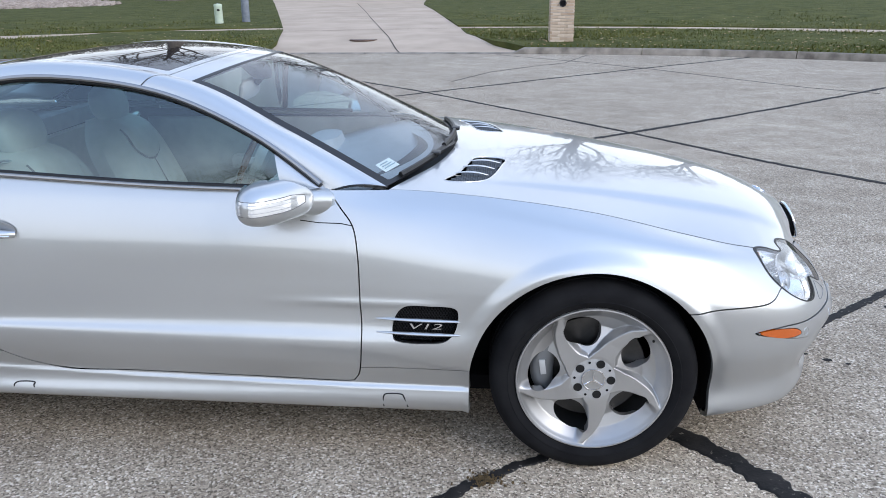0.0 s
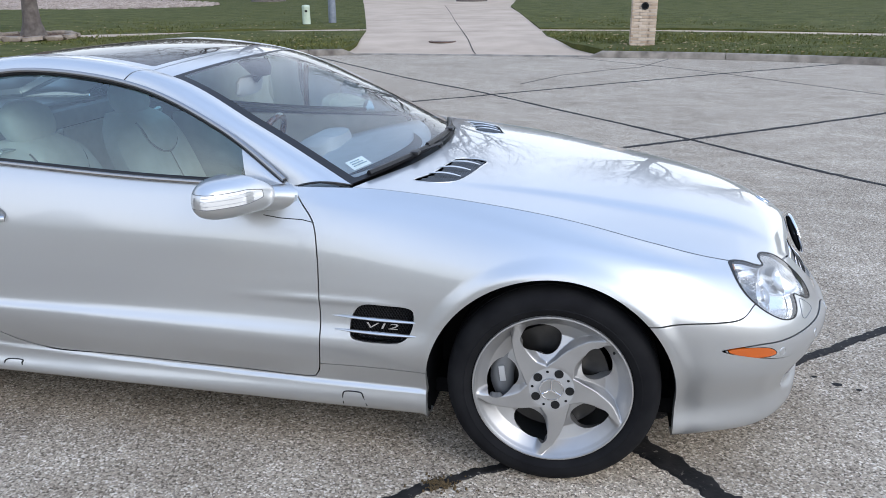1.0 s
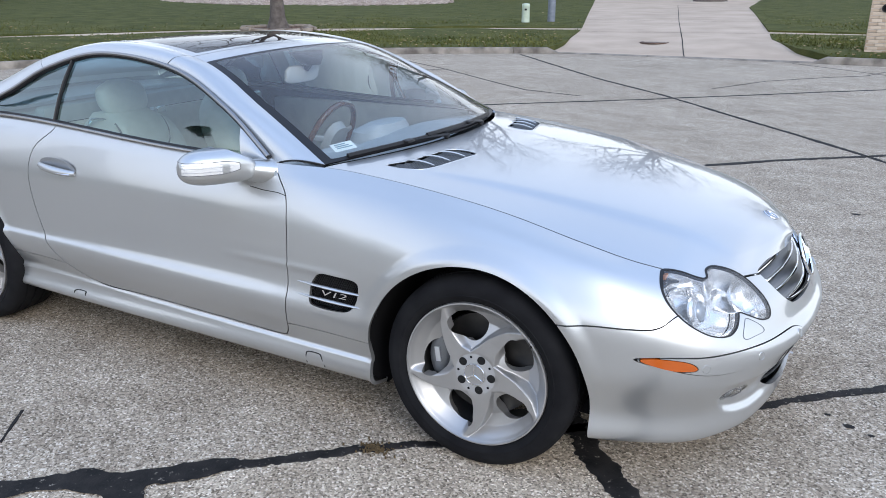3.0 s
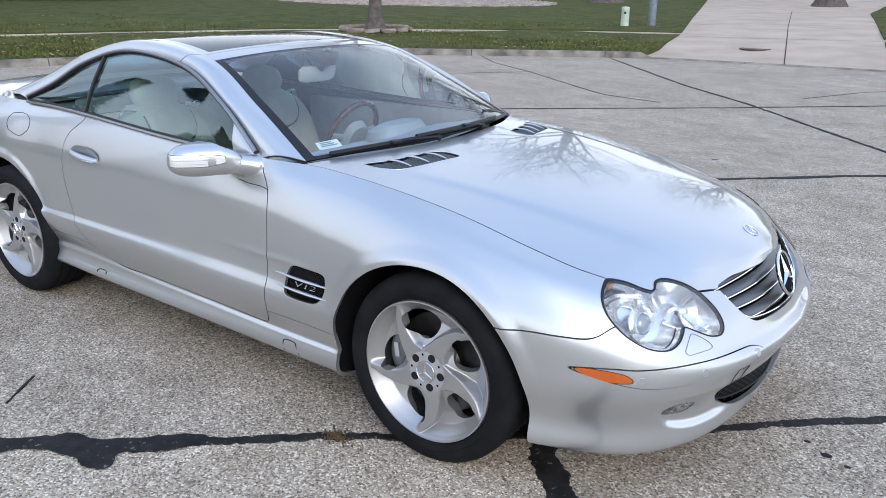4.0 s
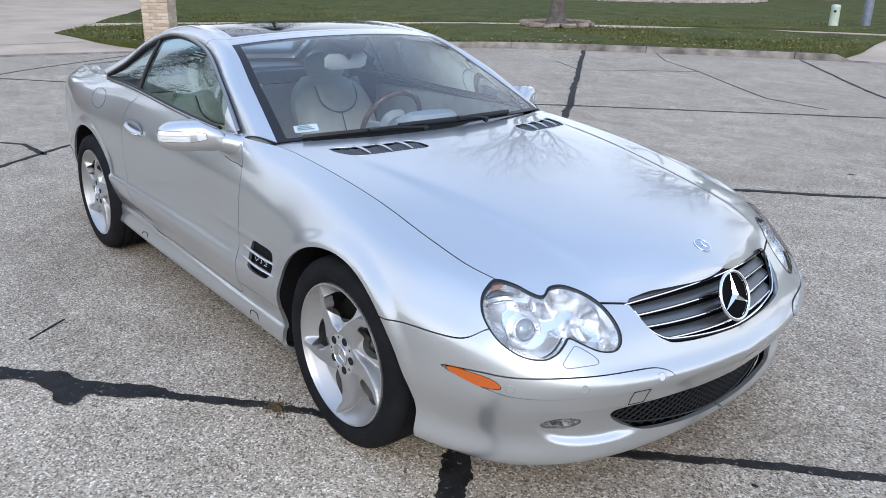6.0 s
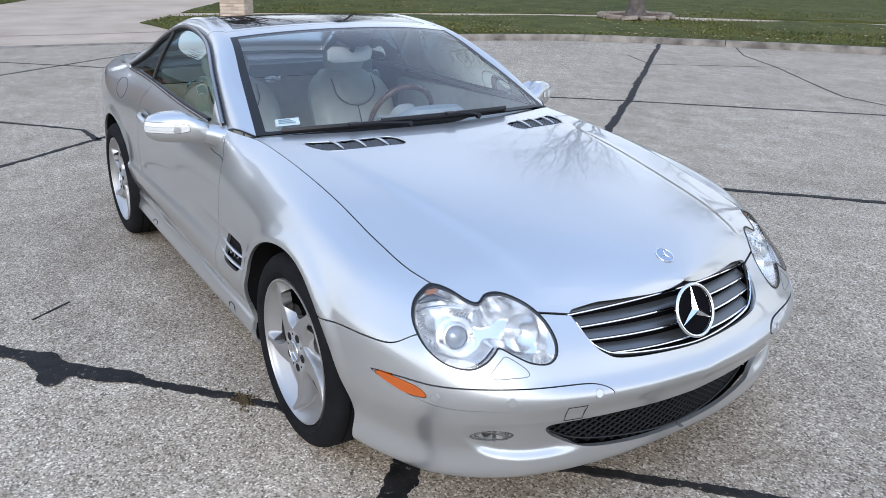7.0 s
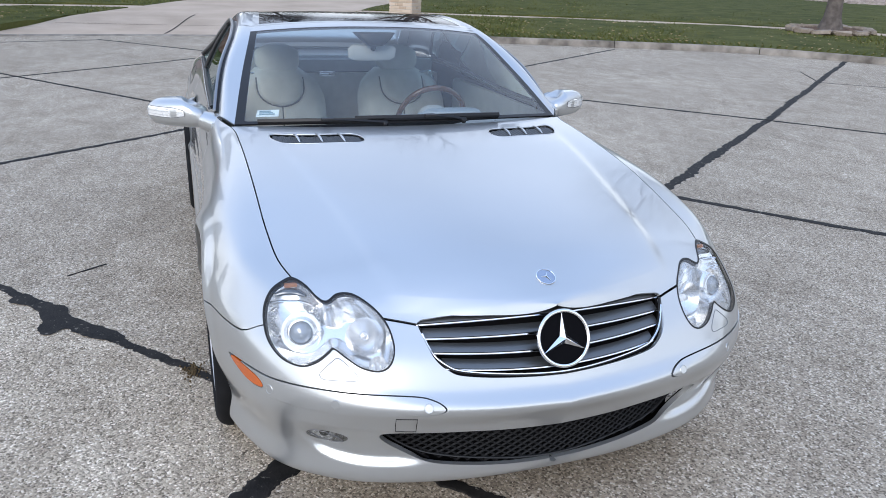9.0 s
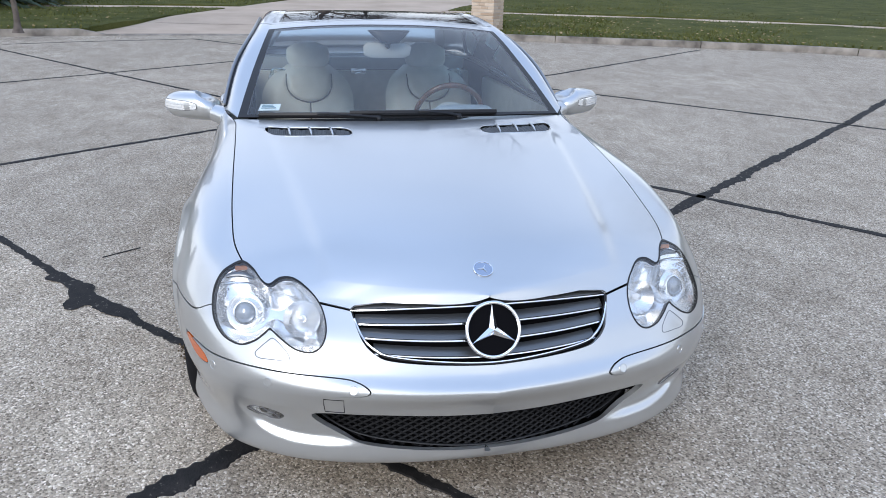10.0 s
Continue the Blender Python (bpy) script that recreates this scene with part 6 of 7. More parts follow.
far = np.concatenate([np.linspace(0.15, 9, 60), 9 + np.geomspace(0.3, 600, 50)])
bend = np.clip(far / 6, 0, 1)[:, None, None]
ways = out_k[None] * (1 - bend) + ray_k[None] * bend
ways /= np.linalg.norm(ways, axis=2, keepdims=True)
lawn = np.zeros((len(far), NK + 1, 3))
lawn[:, :NK, :2] = KERB_LINE[None] + ways * far[:, None, None]
lawn[:, NK] = lawn[:, 0]
lawn[:, :, 2] = lawn_height(far)[:, None]
Wl = np.zeros((len(far), NK + 1, 2))
Wl[:, :, 0], Wl[:, :, 1] = far[:, None], np.arange(NK + 1)[None]
lawn_skin = sheet(lawn, Wl, lambda P: np.broadcast_to(np.array([0.0, 0, 1]), P.shape))
walk_skin, turf = split(lawn_skin, np.abs(lawn_skin.w[:, 0] - 5.75) - 0.45)
drive_n1, turf = split(turf, distance(DRIVE_N, turf.v[:, :2]))
drive_n2, walk_skin = split(walk_skin, distance(DRIVE_N, walk_skin.v[:, :2]))
drive_w1, turf = split(turf, distance(DRIVE_W, turf.v[:, :2]))
drive_w2, walk_skin = split(walk_skin, distance(DRIVE_W, walk_skin.v[:, :2]))
# uneven turf
bump = np.array([noise.noise((x * 0.35, y * 0.35, 0)) * 0.05 + noise.noise((x * 1.7, y * 1.7, 3)) * 0.018 for x, y in turf.v[:, :2]]) * np.clip(turf.w[:, 0] / 1.0, 0.15, 1)
turf.v[:, 2] += np.where(turf.w[:, 0] < 60, bump, 0) + 0.02
tagged(panel("ground", turf, GRASS, None, rim=0.28), "mown green lawn rising gently from the kerb", "lawn", kind="structure")
walk_skin.v[:, 2] -= 0.012
tagged(panel("pavement", walk_skin, DRIVE, None, rim=0.05), "narrow pale concrete pavement in the lawn", "pavement", kind="structure")
for name, d1, d2, words in (("drive_1", drive_n1, drive_n2, "wide pale concrete driveway with a dark centre joint"), ("drive_2", drive_w1, drive_w2, "pale pinkish concrete driveway apron")):
    s = d1.joined(d2)
    q = np.clip(s.w[:, 0] / 3.2, 0, 1)
    s.v[:, 2] = s.v[:, 2] * (q * q * (3 - 2 * q)) + 0.025 * (1 - q)
    tagged(panel(name, s, DRIVE, None, rim=0.05), words, "driveway", kind="structure")
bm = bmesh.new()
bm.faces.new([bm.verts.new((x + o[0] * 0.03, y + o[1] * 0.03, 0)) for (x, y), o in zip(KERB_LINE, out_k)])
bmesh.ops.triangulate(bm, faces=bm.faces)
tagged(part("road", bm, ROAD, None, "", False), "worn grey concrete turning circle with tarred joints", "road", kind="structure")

# kerb: stones butted end to end, dropped at the drives
kerb = tagged(new("kerb"), "chipped weathered concrete kerb round the turning circle", "kerb", kind="structure")
seg = np.concatenate([[0], np.cumsum(np.linalg.norm(np.diff(np.vstack([KERB_LINE, KERB_LINE[:1]]), axis=0), axis=1))])
total = seg[-1]
count = int(total / 3.05)
rng = random.Random(4)


def kerb_at(s):
    s = s % total
    i = int(np.searchsorted(seg, s, side="right")) - 1
    q = (s - seg[i]) / (seg[i + 1] - seg[i])
    a, b = i % NK, (i + 1) % NK
    p = KERB_LINE[a] * (1 - q) + KERB_LINE[b] * q
    o = out_k[a] * (1 - q) + out_k[b] * q
    return p, o / np.linalg.norm(o)


for i in range(count):
    s0, s1 = total * i / count + 0.008, total * (i + 1) / count - 0.008
    bm = bmesh.new()
    rings = []
    for s in np.linspace(s0, s1, 13):
        p, o = kerb_at(s)
        low = min(distance(DRIVE_N, (p + o * 0.5)[None])[0], distance(DRIVE_W, (p + o * 0.5)[None])[0])
        h = 0.028 + 0.112 * min(1, max(0, (low + 0.02) / 0.06)) if low < 0.05 else 0.140
        j = rng.uniform(-0.006, 0.006)
        prof = [(-0.02, -0.02), (-0.015, 0.004), (0.012, h * 0.75 + j), (0.035, h + j), (0.10, h + 0.004), (0.165, h), (0.17, -0.02)]
        rings.append([bm.verts.new((p[0] + o[0] * a, p[1] + o[1] * a, b)) for a, b in prof])
    for r, q in zip(rings[:-1], rings[1:]):
        for k in range(len(prof)):
            bm.faces.new((r[k], r[(k + 1) % len(prof)], q[(k + 1) % len(prof)], q[k]))
    bm.faces.new(rings[0])
    bm.faces.new(rings[-1][::-1])
    part("kerb_stone", bm, KERB, kerb)


def tar_line(points, width, seed, rough=0.3, z=0.004, name="tar_joint", material=None, parent=None):
    """An uneven poured strip along a line on the road, crumbled along its edges."""
    r = random.Random(seed)
    p = catmull([(*q, 0) for q in points], 1)[:, :2]
    dense = []
    for a, b in zip(p[:-1], p[1:]):
        pitch = 0.012 if min(np.linalg.norm(a), np.linalg.norm(b)) < 2.5 else 0.04
        n = max(2, int(np.linalg.norm(b - a) / pitch))
        dense += [a + (b - a) * k / n for k in range(n)]
    dense.append(p[-1])
    dense = np.array(dense)
    run = np.concatenate([[0], np.cumsum(np.linalg.norm(np.diff(dense, axis=0), axis=1))])
    t = np.gradient(dense, axis=0)
    t /= np.maximum(np.linalg.norm(t, axis=1, keepdims=True), 1e-9)
    o = np.stack([-t[:, 1], t[:, 0]], 1)
    rows = []
    for d, c, n in zip(run, dense, o):
        sway = noise.noise((d * 0.7, seed, 0)) * width * 0.22 + noise.noise((d * 6, seed, 4)) * width * 0.12
        wl, wr = (max(width * 0.12, width * (0.5 + rough * noise.noise((d * 2.2, seed, e)) + rough * 0.9 * noise.noise((d * 11, seed, e + 6)) + rough * 0.7 * noise.noise((d * 38, seed, e + 11)) + 0.06 * r.uniform(-1, 1))) for e in (1, 2))
        rows.append([(*(c + n * (sway + wl)), 0.0006), (*(c + n * (sway + wl * 0.8)), z), (*(c + n * (sway - wr * 0.8)), z), (*(c + n * (sway - wr)), 0.0006)])
    v = [q for row in rows for q in row]
    f = [(4 * i + k, 4 * i + k + 1, 4 * i + k + 5, 4 * i + k + 4) for i in range(len(rows) - 1) for k in range(3)]
    me = bpy.data.meshes.new(name)
    me.from_pydata(v, [], f)
    me.materials.append(material or TAR)
    ob = new(name, me)
    if parent is not None:
        ob.parent = parent
    return ob


JOINTS = [
    ([(-6.061, 14.544), (-2.952, 10.379), (-1.475, 8.700), (0.546, 6.023), (1.169, 5.187), (2.082, 3.818), (2.767, 3.027), (5.219, -0.272)], 0.062),
    ([(-2.501, 2.181), (-1.204, 3.165), (-0.440, 3.807), (0.465, 4.659), (1.169, 5.187), (3.324, 6.962), (5.569, 8.965), (8.869, 11.978)], 0.070),
    ([(-10.816, 13.103), (-4.682, 5.601), (-3.172, 3.684), (-2.189, 2.426), (-1.890, 2.064), (0.296, -0.581), (0.497, -0.791), (0.648, -1.010), (1.556, -2.325), (5.878, -8.157)], 0.092),
    ([(-3.192, -3.198), (-1.874, -2.112), (-1.189, -1.623), (-0.723, -1.264), (-0.347, -0.945), (-0.118, -0.786), (0.318, -0.438), (0.557, -0.257), (0.962, 0.111), (1.293, 0.398), (1.700, 0.739), (4.371, 2.873)], 0.047),
    ([(-2.504, -4.069), (-3.682, -2.660), (-4.875, -1.178), (-5.391, -0.587), (-8.507, 3.306), (-12.649, 8.324)], 0.062),
    ([(-14.432, -2.190), (-11.447, 0.446), (-8.399, 2.605), (-7.292, 3.140), (-4.663, 5.560), (-1.720, 8.008), (0.769, 10.274), (2.404, 11.749), (5.388, 14.240)], 0.066),
    ([(-13.110, -5.774), (-12.094, -5.093), (-9.065, -2.835), (-5.996, -0.523), (-5.387, -0.486)], 0.055),
    ([(-7.152, -4.994), (-8.132, -3.951), (-9.065, -2.835), (-10.495, -1.178), (-12.606, 1.006), (-14.511, 3.516)], 0.055),
    ([(-14.381, -2.141), (-13.722, -3.937), (-13.044, -5.370)], 0.05),
    ([(-9.634, 14.176), (-7.613, 11.889), (-6.043, 10.649), (-4.179, 8.963), (-3.493, 8.373), (-2.494, 8.058)], 0.028),
    ([(-8.751, 9.838), (-7.439, 9.007), (-6.015, 10.687)], 0.022),
    ([(-0.191, 14.931), (1.515, 13.129), (2.613, 11.738), (4.427, 8.963), (5.165, 8.281)], 0.022),
    ([(-0.961, 9.779), (-0.323, 11.251), (0.499, 12.260), (1.153, 12.907), (1.833, 14.746)], 0.022),
    ([(-1.488, -1.501), (-1.549, -1.419), (-1.619, -1.325)], 0.010),
]
for k, (pts, wdt) in enumerate(JOINTS):
    tagged(tar_line(pts, wdt, 11 + k * 3), "black tar poured along a road joint" if wdt > 0.03 else "thin dark crack in the road", "tar joint", "joints in the road", "structure")
# spread tar patch beside the near joint
bm = bmesh.new()
patch = [(-1.30, -1.665), (-1.227, -1.604), (-1.138, -1.52), (-1.09, -1.459), (-0.991, -1.441), (-0.88, -1.348), (-0.748, -1.223), (-0.648, -1.192), (-0.675, -1.242), (-0.713, -1.317), (-0.788, -1.392), (-0.848, -1.444), (-0.81, -1.49), (-0.819, -1.539), (-0.88, -1.555), (-0.962, -1.55), (-1.11, -1.60), (-1.22, -1.72)]
ring = [bm.verts.new((x + 0.010 * noise.noise((x * 40, y * 40, 0)), y + 0.010 * noise.noise((x * 40, y * 40, 5)), 0.0045)) for x, y in catmull(patch, 6, True)]
bm.faces.new(ring)
bmesh.ops.triangulate(bm, faces=bm.faces)
tagged(part("tar_patch", bm, TAR, None, "", False), "spilled black tar patch on the road", "tar patch", kind="structure")
RUST = varied(mat("dry_moss", (0.14, 0.08, 0.03), 0.95), (0.06, 0.040, 0.018), (0.13, 0.085, 0.035), 60, bump=0.6, bump_scale=200, bump_distance=0.004)
rng = random.Random(8)
places = []
for k in range(170):
    a, q, h = rng.uniform(0, math.tau), abs(rng.gauss(0, 0.030)), rng.uniform(0.003, 0.007)
    places.append(pose(-0.321 + q * math.cos(a) * 1.3, -0.940 + q * math.sin(a) * 0.8, 0.003, 0, 0, rng.uniform(0, 90)) @ Matrix.Diagonal((h, h, h, 1)))
tagged(scatter("dry_weeds", CHIP, places, RUST), "rusty brown dried moss in the tar joint", "dried moss", kind="stuff")
rng = random.Random(21)
for x, y, r in ((1.626, 0.526, 0.035), (1.093, -0.046, 0.02), (1.022, 0.007, 0.012), (1.163, -0.079, 0.012), (1.089, 2.991, 0.03), (-0.683, 4.606, 0.03)):
    bm = bmesh.new()
    ring = [bm.verts.new((x + r * (1 + 0.4 * noise.noise((math.cos(a) * 2, math.sin(a) * 2, x))) * math.cos(a), y + r * 0.7 * (1 + 0.4 * noise.noise((math.cos(a) * 2, math.sin(a) * 2, y))) * math.sin(a), 0.002)) for a in np.linspace(0, math.tau, 18, endpoint=False)]
    bm.faces.new(ring)
    tagged(part("tar_spot", bm, TAR, None, "", False), "small dark tar spot on the road", "tar spot", "spots on the road", "structure")

# drive joints and manhole
def on_drive(x, y):
    d = np.min(np.linalg.norm(KERB_LINE - np.array([x, y]), axis=1))
    q = min(1, max(0, d / 3.2))
    return float(lawn_height(np.array([d]))[0] * (q * q * (3 - 2 * q)) + 0.025 * (1 - q))


def strip(points, width, name, words):
    bm = bmesh.new()
    p = np.array(points, float)
    dense = np.concatenate([np.linspace(a, b, 14, endpoint=False) for a, b in zip(p[:-1], p[1:])] + [p[-1:]])
    t = np.gradient(dense, axis=0)
    o = np.stack([-t[:, 1], t[:, 0]], 1) / np.linalg.norm(t, axis=1, keepdims=True)
    rows = [[bm.verts.new((*(c + n * width / 2 * s), on_drive(*c) + 0.008)) for s in (-1, 1)] for c, n in zip(dense, o)]
    for a, b in zip(rows[:-1], rows[1:]):
        bm.faces.new((a[0], a[1], b[1], b[0]))
    tagged(part(name, bm, TAR, None, "", False), words, "drive joint", "joints in the drives", "structure")


strip([(-2.45, 15.3), (-4.45, 24.6), (-6.9, 36.5)], 0.022, "drive_joint", "dark joint line in the driveway")
strip([(-6.21, 19.86), (-1.15, 20.68)], 0.04, "drive_joint", "dark joint line in the driveway")
strip([(-7.65, 24.73), (-1.95, 24.99)], 0.04, "drive_joint", "dark joint line in the driveway")
strip([(-15.52, -0.96), (-18.73, -0.20)], 0.03, "drive_joint", "dark joint line in the driveway")
strip([(-17.03, -3.23), (-16.71, 3.12)], 0.03, "drive_joint", "dark joint line in the driveway")
mh = part("manhole_cover", lathe([(0.36, -0.02), (0.36, 0.012), (0.33, 0.014), (0.32, 0.008), (0.0001, 0.010)], 40, "z"), varied(mat("rusty_iron", (0.12, 0.08, 0.06), 0.7, 0.5), (0.08, 0.055, 0.045), (0.17, 0.11, 0.08), 8, bump=0.6, bump_scale=40))
mh.location = (-3.64, 17.55, on_drive(-3.64, 17.55))
tagged(mh, "rusty iron manhole cover in the driveway", "manhole cover")


# ---- brick posts ----
BRICK = mat("tan_brick", (0.4, 0.3, 0.22), 0.9)
bn_, bl_ = BRICK.node_tree.nodes, BRICK.node_tree.links
oi = bn_.new("ShaderNodeObjectInfo")
br = bn_.new("ShaderNodeValToRGB")
br.color_ramp.elements[0].color, br.color_ramp.elements[1].color = (0.40, 0.29, 0.20, 1), (0.60, 0.49, 0.38, 1)
bl_.new(oi.outputs["Random"], br.inputs["Fac"])
bl_.new(br.outputs["Color"], bn_["Principled BSDF"].inputs["Base Color"])
MORTAR = varied(mat("mortar", (0.5, 0.45, 0.4), 0.95), (0.44, 0.40, 0.35), (0.56, 0.51, 0.45), 20)


def ground_at(x, y):
    d = np.min(np.linalg.norm(KERB_LINE - np.array([x, y]), axis=1))
    return float(lawn_height(np.array([d]))[0]) + 0.02


bm = bmesh.new()
box_bm(bm, (0.19, 0.10, 0.058), (0, 0, 0), 0.006)
brick_mesh = bpy.data.meshes.new("brick")
bm.to_mesh(brick_mesh)
bm.free()
brick_mesh.materials.append(BRICK)


def brick_post(x, y, turn, words, size=0.56, height=1.35, hole=True):
    post = tagged(new("brick_post"), words, "mailbox post", "brick mailbox posts")
    post.matrix_world = pose(x, y, ground_at(x, y) - 0.03, 0, 0, turn)
    core = part("mortar_core", box((size - 0.02, size - 0.02, height), (0, 0, height / 2), 0.0), MORTAR, post, "", False)
    rows = int(height / 0.07)
    for r in range(rows):
        for f in range(4):
            for k in range(3):
                b = new("brick", brick_mesh)
                b.parent = post
                off = (k - 1) * 0.19 + (0.05 if r % 2 else -0.04)
                b.matrix_basis = pose(0, 0, 0, 0, 0, 90 * f) @ pose(max(-size / 2 + 0.095, min(size / 2 - 0.095, off)), -size / 2 + 0.047, 0.04 + r * 0.07)
    part("cap", box((size + 0.10, size + 0.10, 0.08), (0, 0, height + 0.04), 0.015), STONE, post)
    if hole:
        ring = part("paper_slot", lathe([(0.06, 0.0), (0.085, 0.0), (0.085, 0.03), (0.06, 0.03), (0.06, 0.0)], 24, "y"), TRIM, post, "round dark newspaper opening")
        ring.location = (0.0, -size / 2 - 0.025, 0.92)
        back = part("slot_back", lathe([(0.07, 0.0), (0.0001, 0.0)], 24, "y"), GAP, post)
        back.location = (0, -size / 2 - 0.012, 0.92)
    return post


brick_post(1.37, 16.44, 0, "tan brick mailbox post with a round opening, on the lawn")
brick_post(-15.38, 4.35, 50, "pale tan brick mailbox post on the lawn edge", hole=False)

# ---- utility stubs ----
MINT = varied(mat("mint_plastic", (0.50, 0.58, 0.46), 0.6), (0.46, 0.54, 0.42), (0.55, 0.62, 0.50), 9)
GREYP = varied(mat("grey_post_metal", (0.17, 0.19, 0.22), 0.6, 0.3), (0.14, 0.16, 0.19), (0.21, 0.23, 0.26), 9)
st = tagged(new("utility_stub"), "pale mint plastic utility stub on the lawn", "utility stub")
st.location = (-9.19, 22.69, ground_at(-9.19, 22.69) - 0.02)
part("tube", lathe([(0.135, 0.0), (0.13, 0.50), (0.135, 0.51), (0.135, 0.57), (0.12, 0.605), (0.0001, 0.62)], 28, "z"), MINT, st)
part("tag", box((0.08, 0.01, 0.06), (0.05, -0.137, 0.42), 0.003), TRIM, st)
st = tagged(new("grey_post"), "short grey metal post on the lawn", "utility post")
st.location = (-8.43, 23.14, ground_at(-8.43, 23.14) - 0.02)
part("tube", lathe([(0.13, 0.0), (0.125, 1.25), (0.10, 1.31), (0.0001, 1.33)], 28, "z"), GREYP, st)


# ---- trees ----
def bare_tree(x, y, height, seed, words, girth=0.17, twigs=5):
    r = random.Random(seed)
    tree = tagged(new("tree"), words, "tree", "bare trees")
    tree.location = (x, y, ground_at(x, y) - 0.05)
    trunk_top = height * 0.30
    trunk = []
    for q in np.linspace(0, 1, 10):
        trunk.append((0.10 * noise.noise((q * 2, seed, 0)) * q, 0.10 * noise.noise((q * 2, seed, 5)) * q, trunk_top * q))
    part("trunk", tube(trunk, [girth * (1.0 + 0.9 * math.exp(-q * 14)) * (1 - 0.3 * q) for q in np.linspace(0, 1, 10)], 12, up=(0, 1, 0)), BARK, tree)
    bm = bmesh.new()

    def grow(p, d, length, rad, depth):
        pts, radii = [tuple(p)], [rad]
        c, way = Vector(p), Vector(d)
        steps = 4 if depth < 3 else 3
        for k in range(steps):
            way = (way + Vector((r.gauss(0, 0.14), r.gauss(0, 0.14), 0.10 + r.gauss(0, 0.08)))).normalized()
            c = c + way * (length / steps)
            pts.append(tuple(c))
            radii.append(rad * (1 - 0.62 * (k + 1) / steps))
            if depth < twigs and k > 0:
                for _ in range(2 if depth > 0 else 1):
                    side = way.orthogonal().normalized()
                    side.rotate(Matrix.Rotation(r.uniform(0, math.tau), 3, way))
                    grow(c, (way * 0.75 + side * r.uniform(0.5, 0.95)).normalized(), length * r.uniform(0.55, 0.75), radii[-1] * 0.75, depth + 1)
        tube_bm(bm, pts, radii, 5 if depth < 2 else 3, up=(0.3, 0.9, 0.1))

    for k in range(5):
        a = math.tau * k / 5 + r.uniform(-0.3, 0.3)
        grow(Vector(trunk[7 + k % 3]), Vector((math.cos(a) * 0.6, math.sin(a) * 0.6, 0.9)).normalized(), height * 0.34, girth * 0.42, 1)
    grow(Vector(trunk[-1]), Vector((0, 0, 1)), height * 0.42, girth * 0.6, 1)
    part("crown", bm, TWIG, tree, "leafless branching crown", False)
    return tree


bare_tree(-14.36, 15.94, 13.0, 3, "bare maple tree in a stone-edged bed", girth=0.20, twigs=4)
bare_tree(-18.0, 41.0, 21.0, 21, "tall bare leafless tree beyond the lawn", girth=0.55, twigs=4)
bare_tree(-6.5, 43.0, 18.0, 17, "tall bare leafless tree behind the driveway", girth=0.50, twigs=4)
bare_tree(7.0, 47.0, 19.0, 7, "tall bare leafless tree far back beyond the lawn", girth=0.50, twigs=4)
bare_tree(15.0, 46.0, 16.0, 61, "tall bare leafless tree behind the far lawn", girth=0.50, twigs=4)
bare_tree(-38.0, 12.0, 18.0, 41, "tall bare leafless tree behind the brick post", girth=0.50, twigs=4)
# unseen tree, added to give the roof glass something dark to mirror
bare_tree(-40.0, 2.0, 17.0, 52, "tall bare leafless tree out of view, added to darken roof reflections", girth=0.50, twigs=4)
bare_tree(-8.0, -19.5, 9.0, 12, "bare leafless tree across the street", twigs=4)
# stones round the tree
rng = random.Random(5)
for k in range(13):
    a = math.tau * k / 13
    bm = bmesh.new()
    box_bm(bm, (0.46, 0.24, 0.12), (0, 0, 0), 0.04)
    for v in bm.verts:
        v.co += Vector((rng.uniform(-0.025, 0.025), rng.uniform(-0.025, 0.025), rng.uniform(-0.02, 0.02)))
    sx, sy = -14.36 + 0.98 * math.cos(a), 15.94 + 0.98 * math.sin(a)
    s = tagged(part("edging_stone", bm, STONE, None), "tan edging stone round the tree bed", "stone", "stones round the tree")
    s.matrix_world = pose(sx, sy, ground_at(sx, sy) + 0.05, rng.uniform(-6, 6), rng.uniform(-6, 6), math.degrees(a) + 90)
places = []
for k in range(700):
    a, q = rng.uniform(0, math.tau), 0.9 * math.sqrt(rng.random())
    sx, sy = -14.36 + q * math.cos(a), 15.94 + q * math.sin(a)
    places.append(pose(sx, sy, ground_at(sx, sy) + 0.03 + 0.06 * (1 - q), rng.uniform(-30, 30), rng.uniform(-30, 30), rng.uniform(0, 360)) @ Matrix.Diagonal((rng.uniform(0.04, 0.10), 0.025, 0.015, 1)))
tagged(scatter("mulch", CHIP, places, varied(mat("bark_mulch", (0.11, 0.075, 0.055), 0.95), (0.07, 0.045, 0.035), (0.16, 0.11, 0.08), 14)), "brown bark mulch under the tree", "mulch", kind="stuff")
# pale gravel bed behind the tree
places = []
for k in range(9000):
    a, q = rng.uniform(0, math.tau), math.sqrt(rng.random())
    sx, sy = -27.5 + 9.0 * q * math.cos(a), 34.6 + 6.5 * q * math.sin(a)
    h = rng.uniform(0.05, 0.10)
    places.append(pose(sx, sy, ground_at(sx, sy), rng.uniform(-25, 25), rng.uniform(-25, 25), rng.uniform(0, 360)) @ Matrix.Diagonal((h, h * 0.8, h, 1)))
tagged(scatter("gravel_bed", PEBBLE, places, varied(mat("pale_gravel", (0.5, 0.45, 0.41), 0.9), (0.20, 0.155, 0.125), (0.50, 0.415, 0.355), 2.2)), "pale river stones in a planting bed", "gravel", kind="stuff")
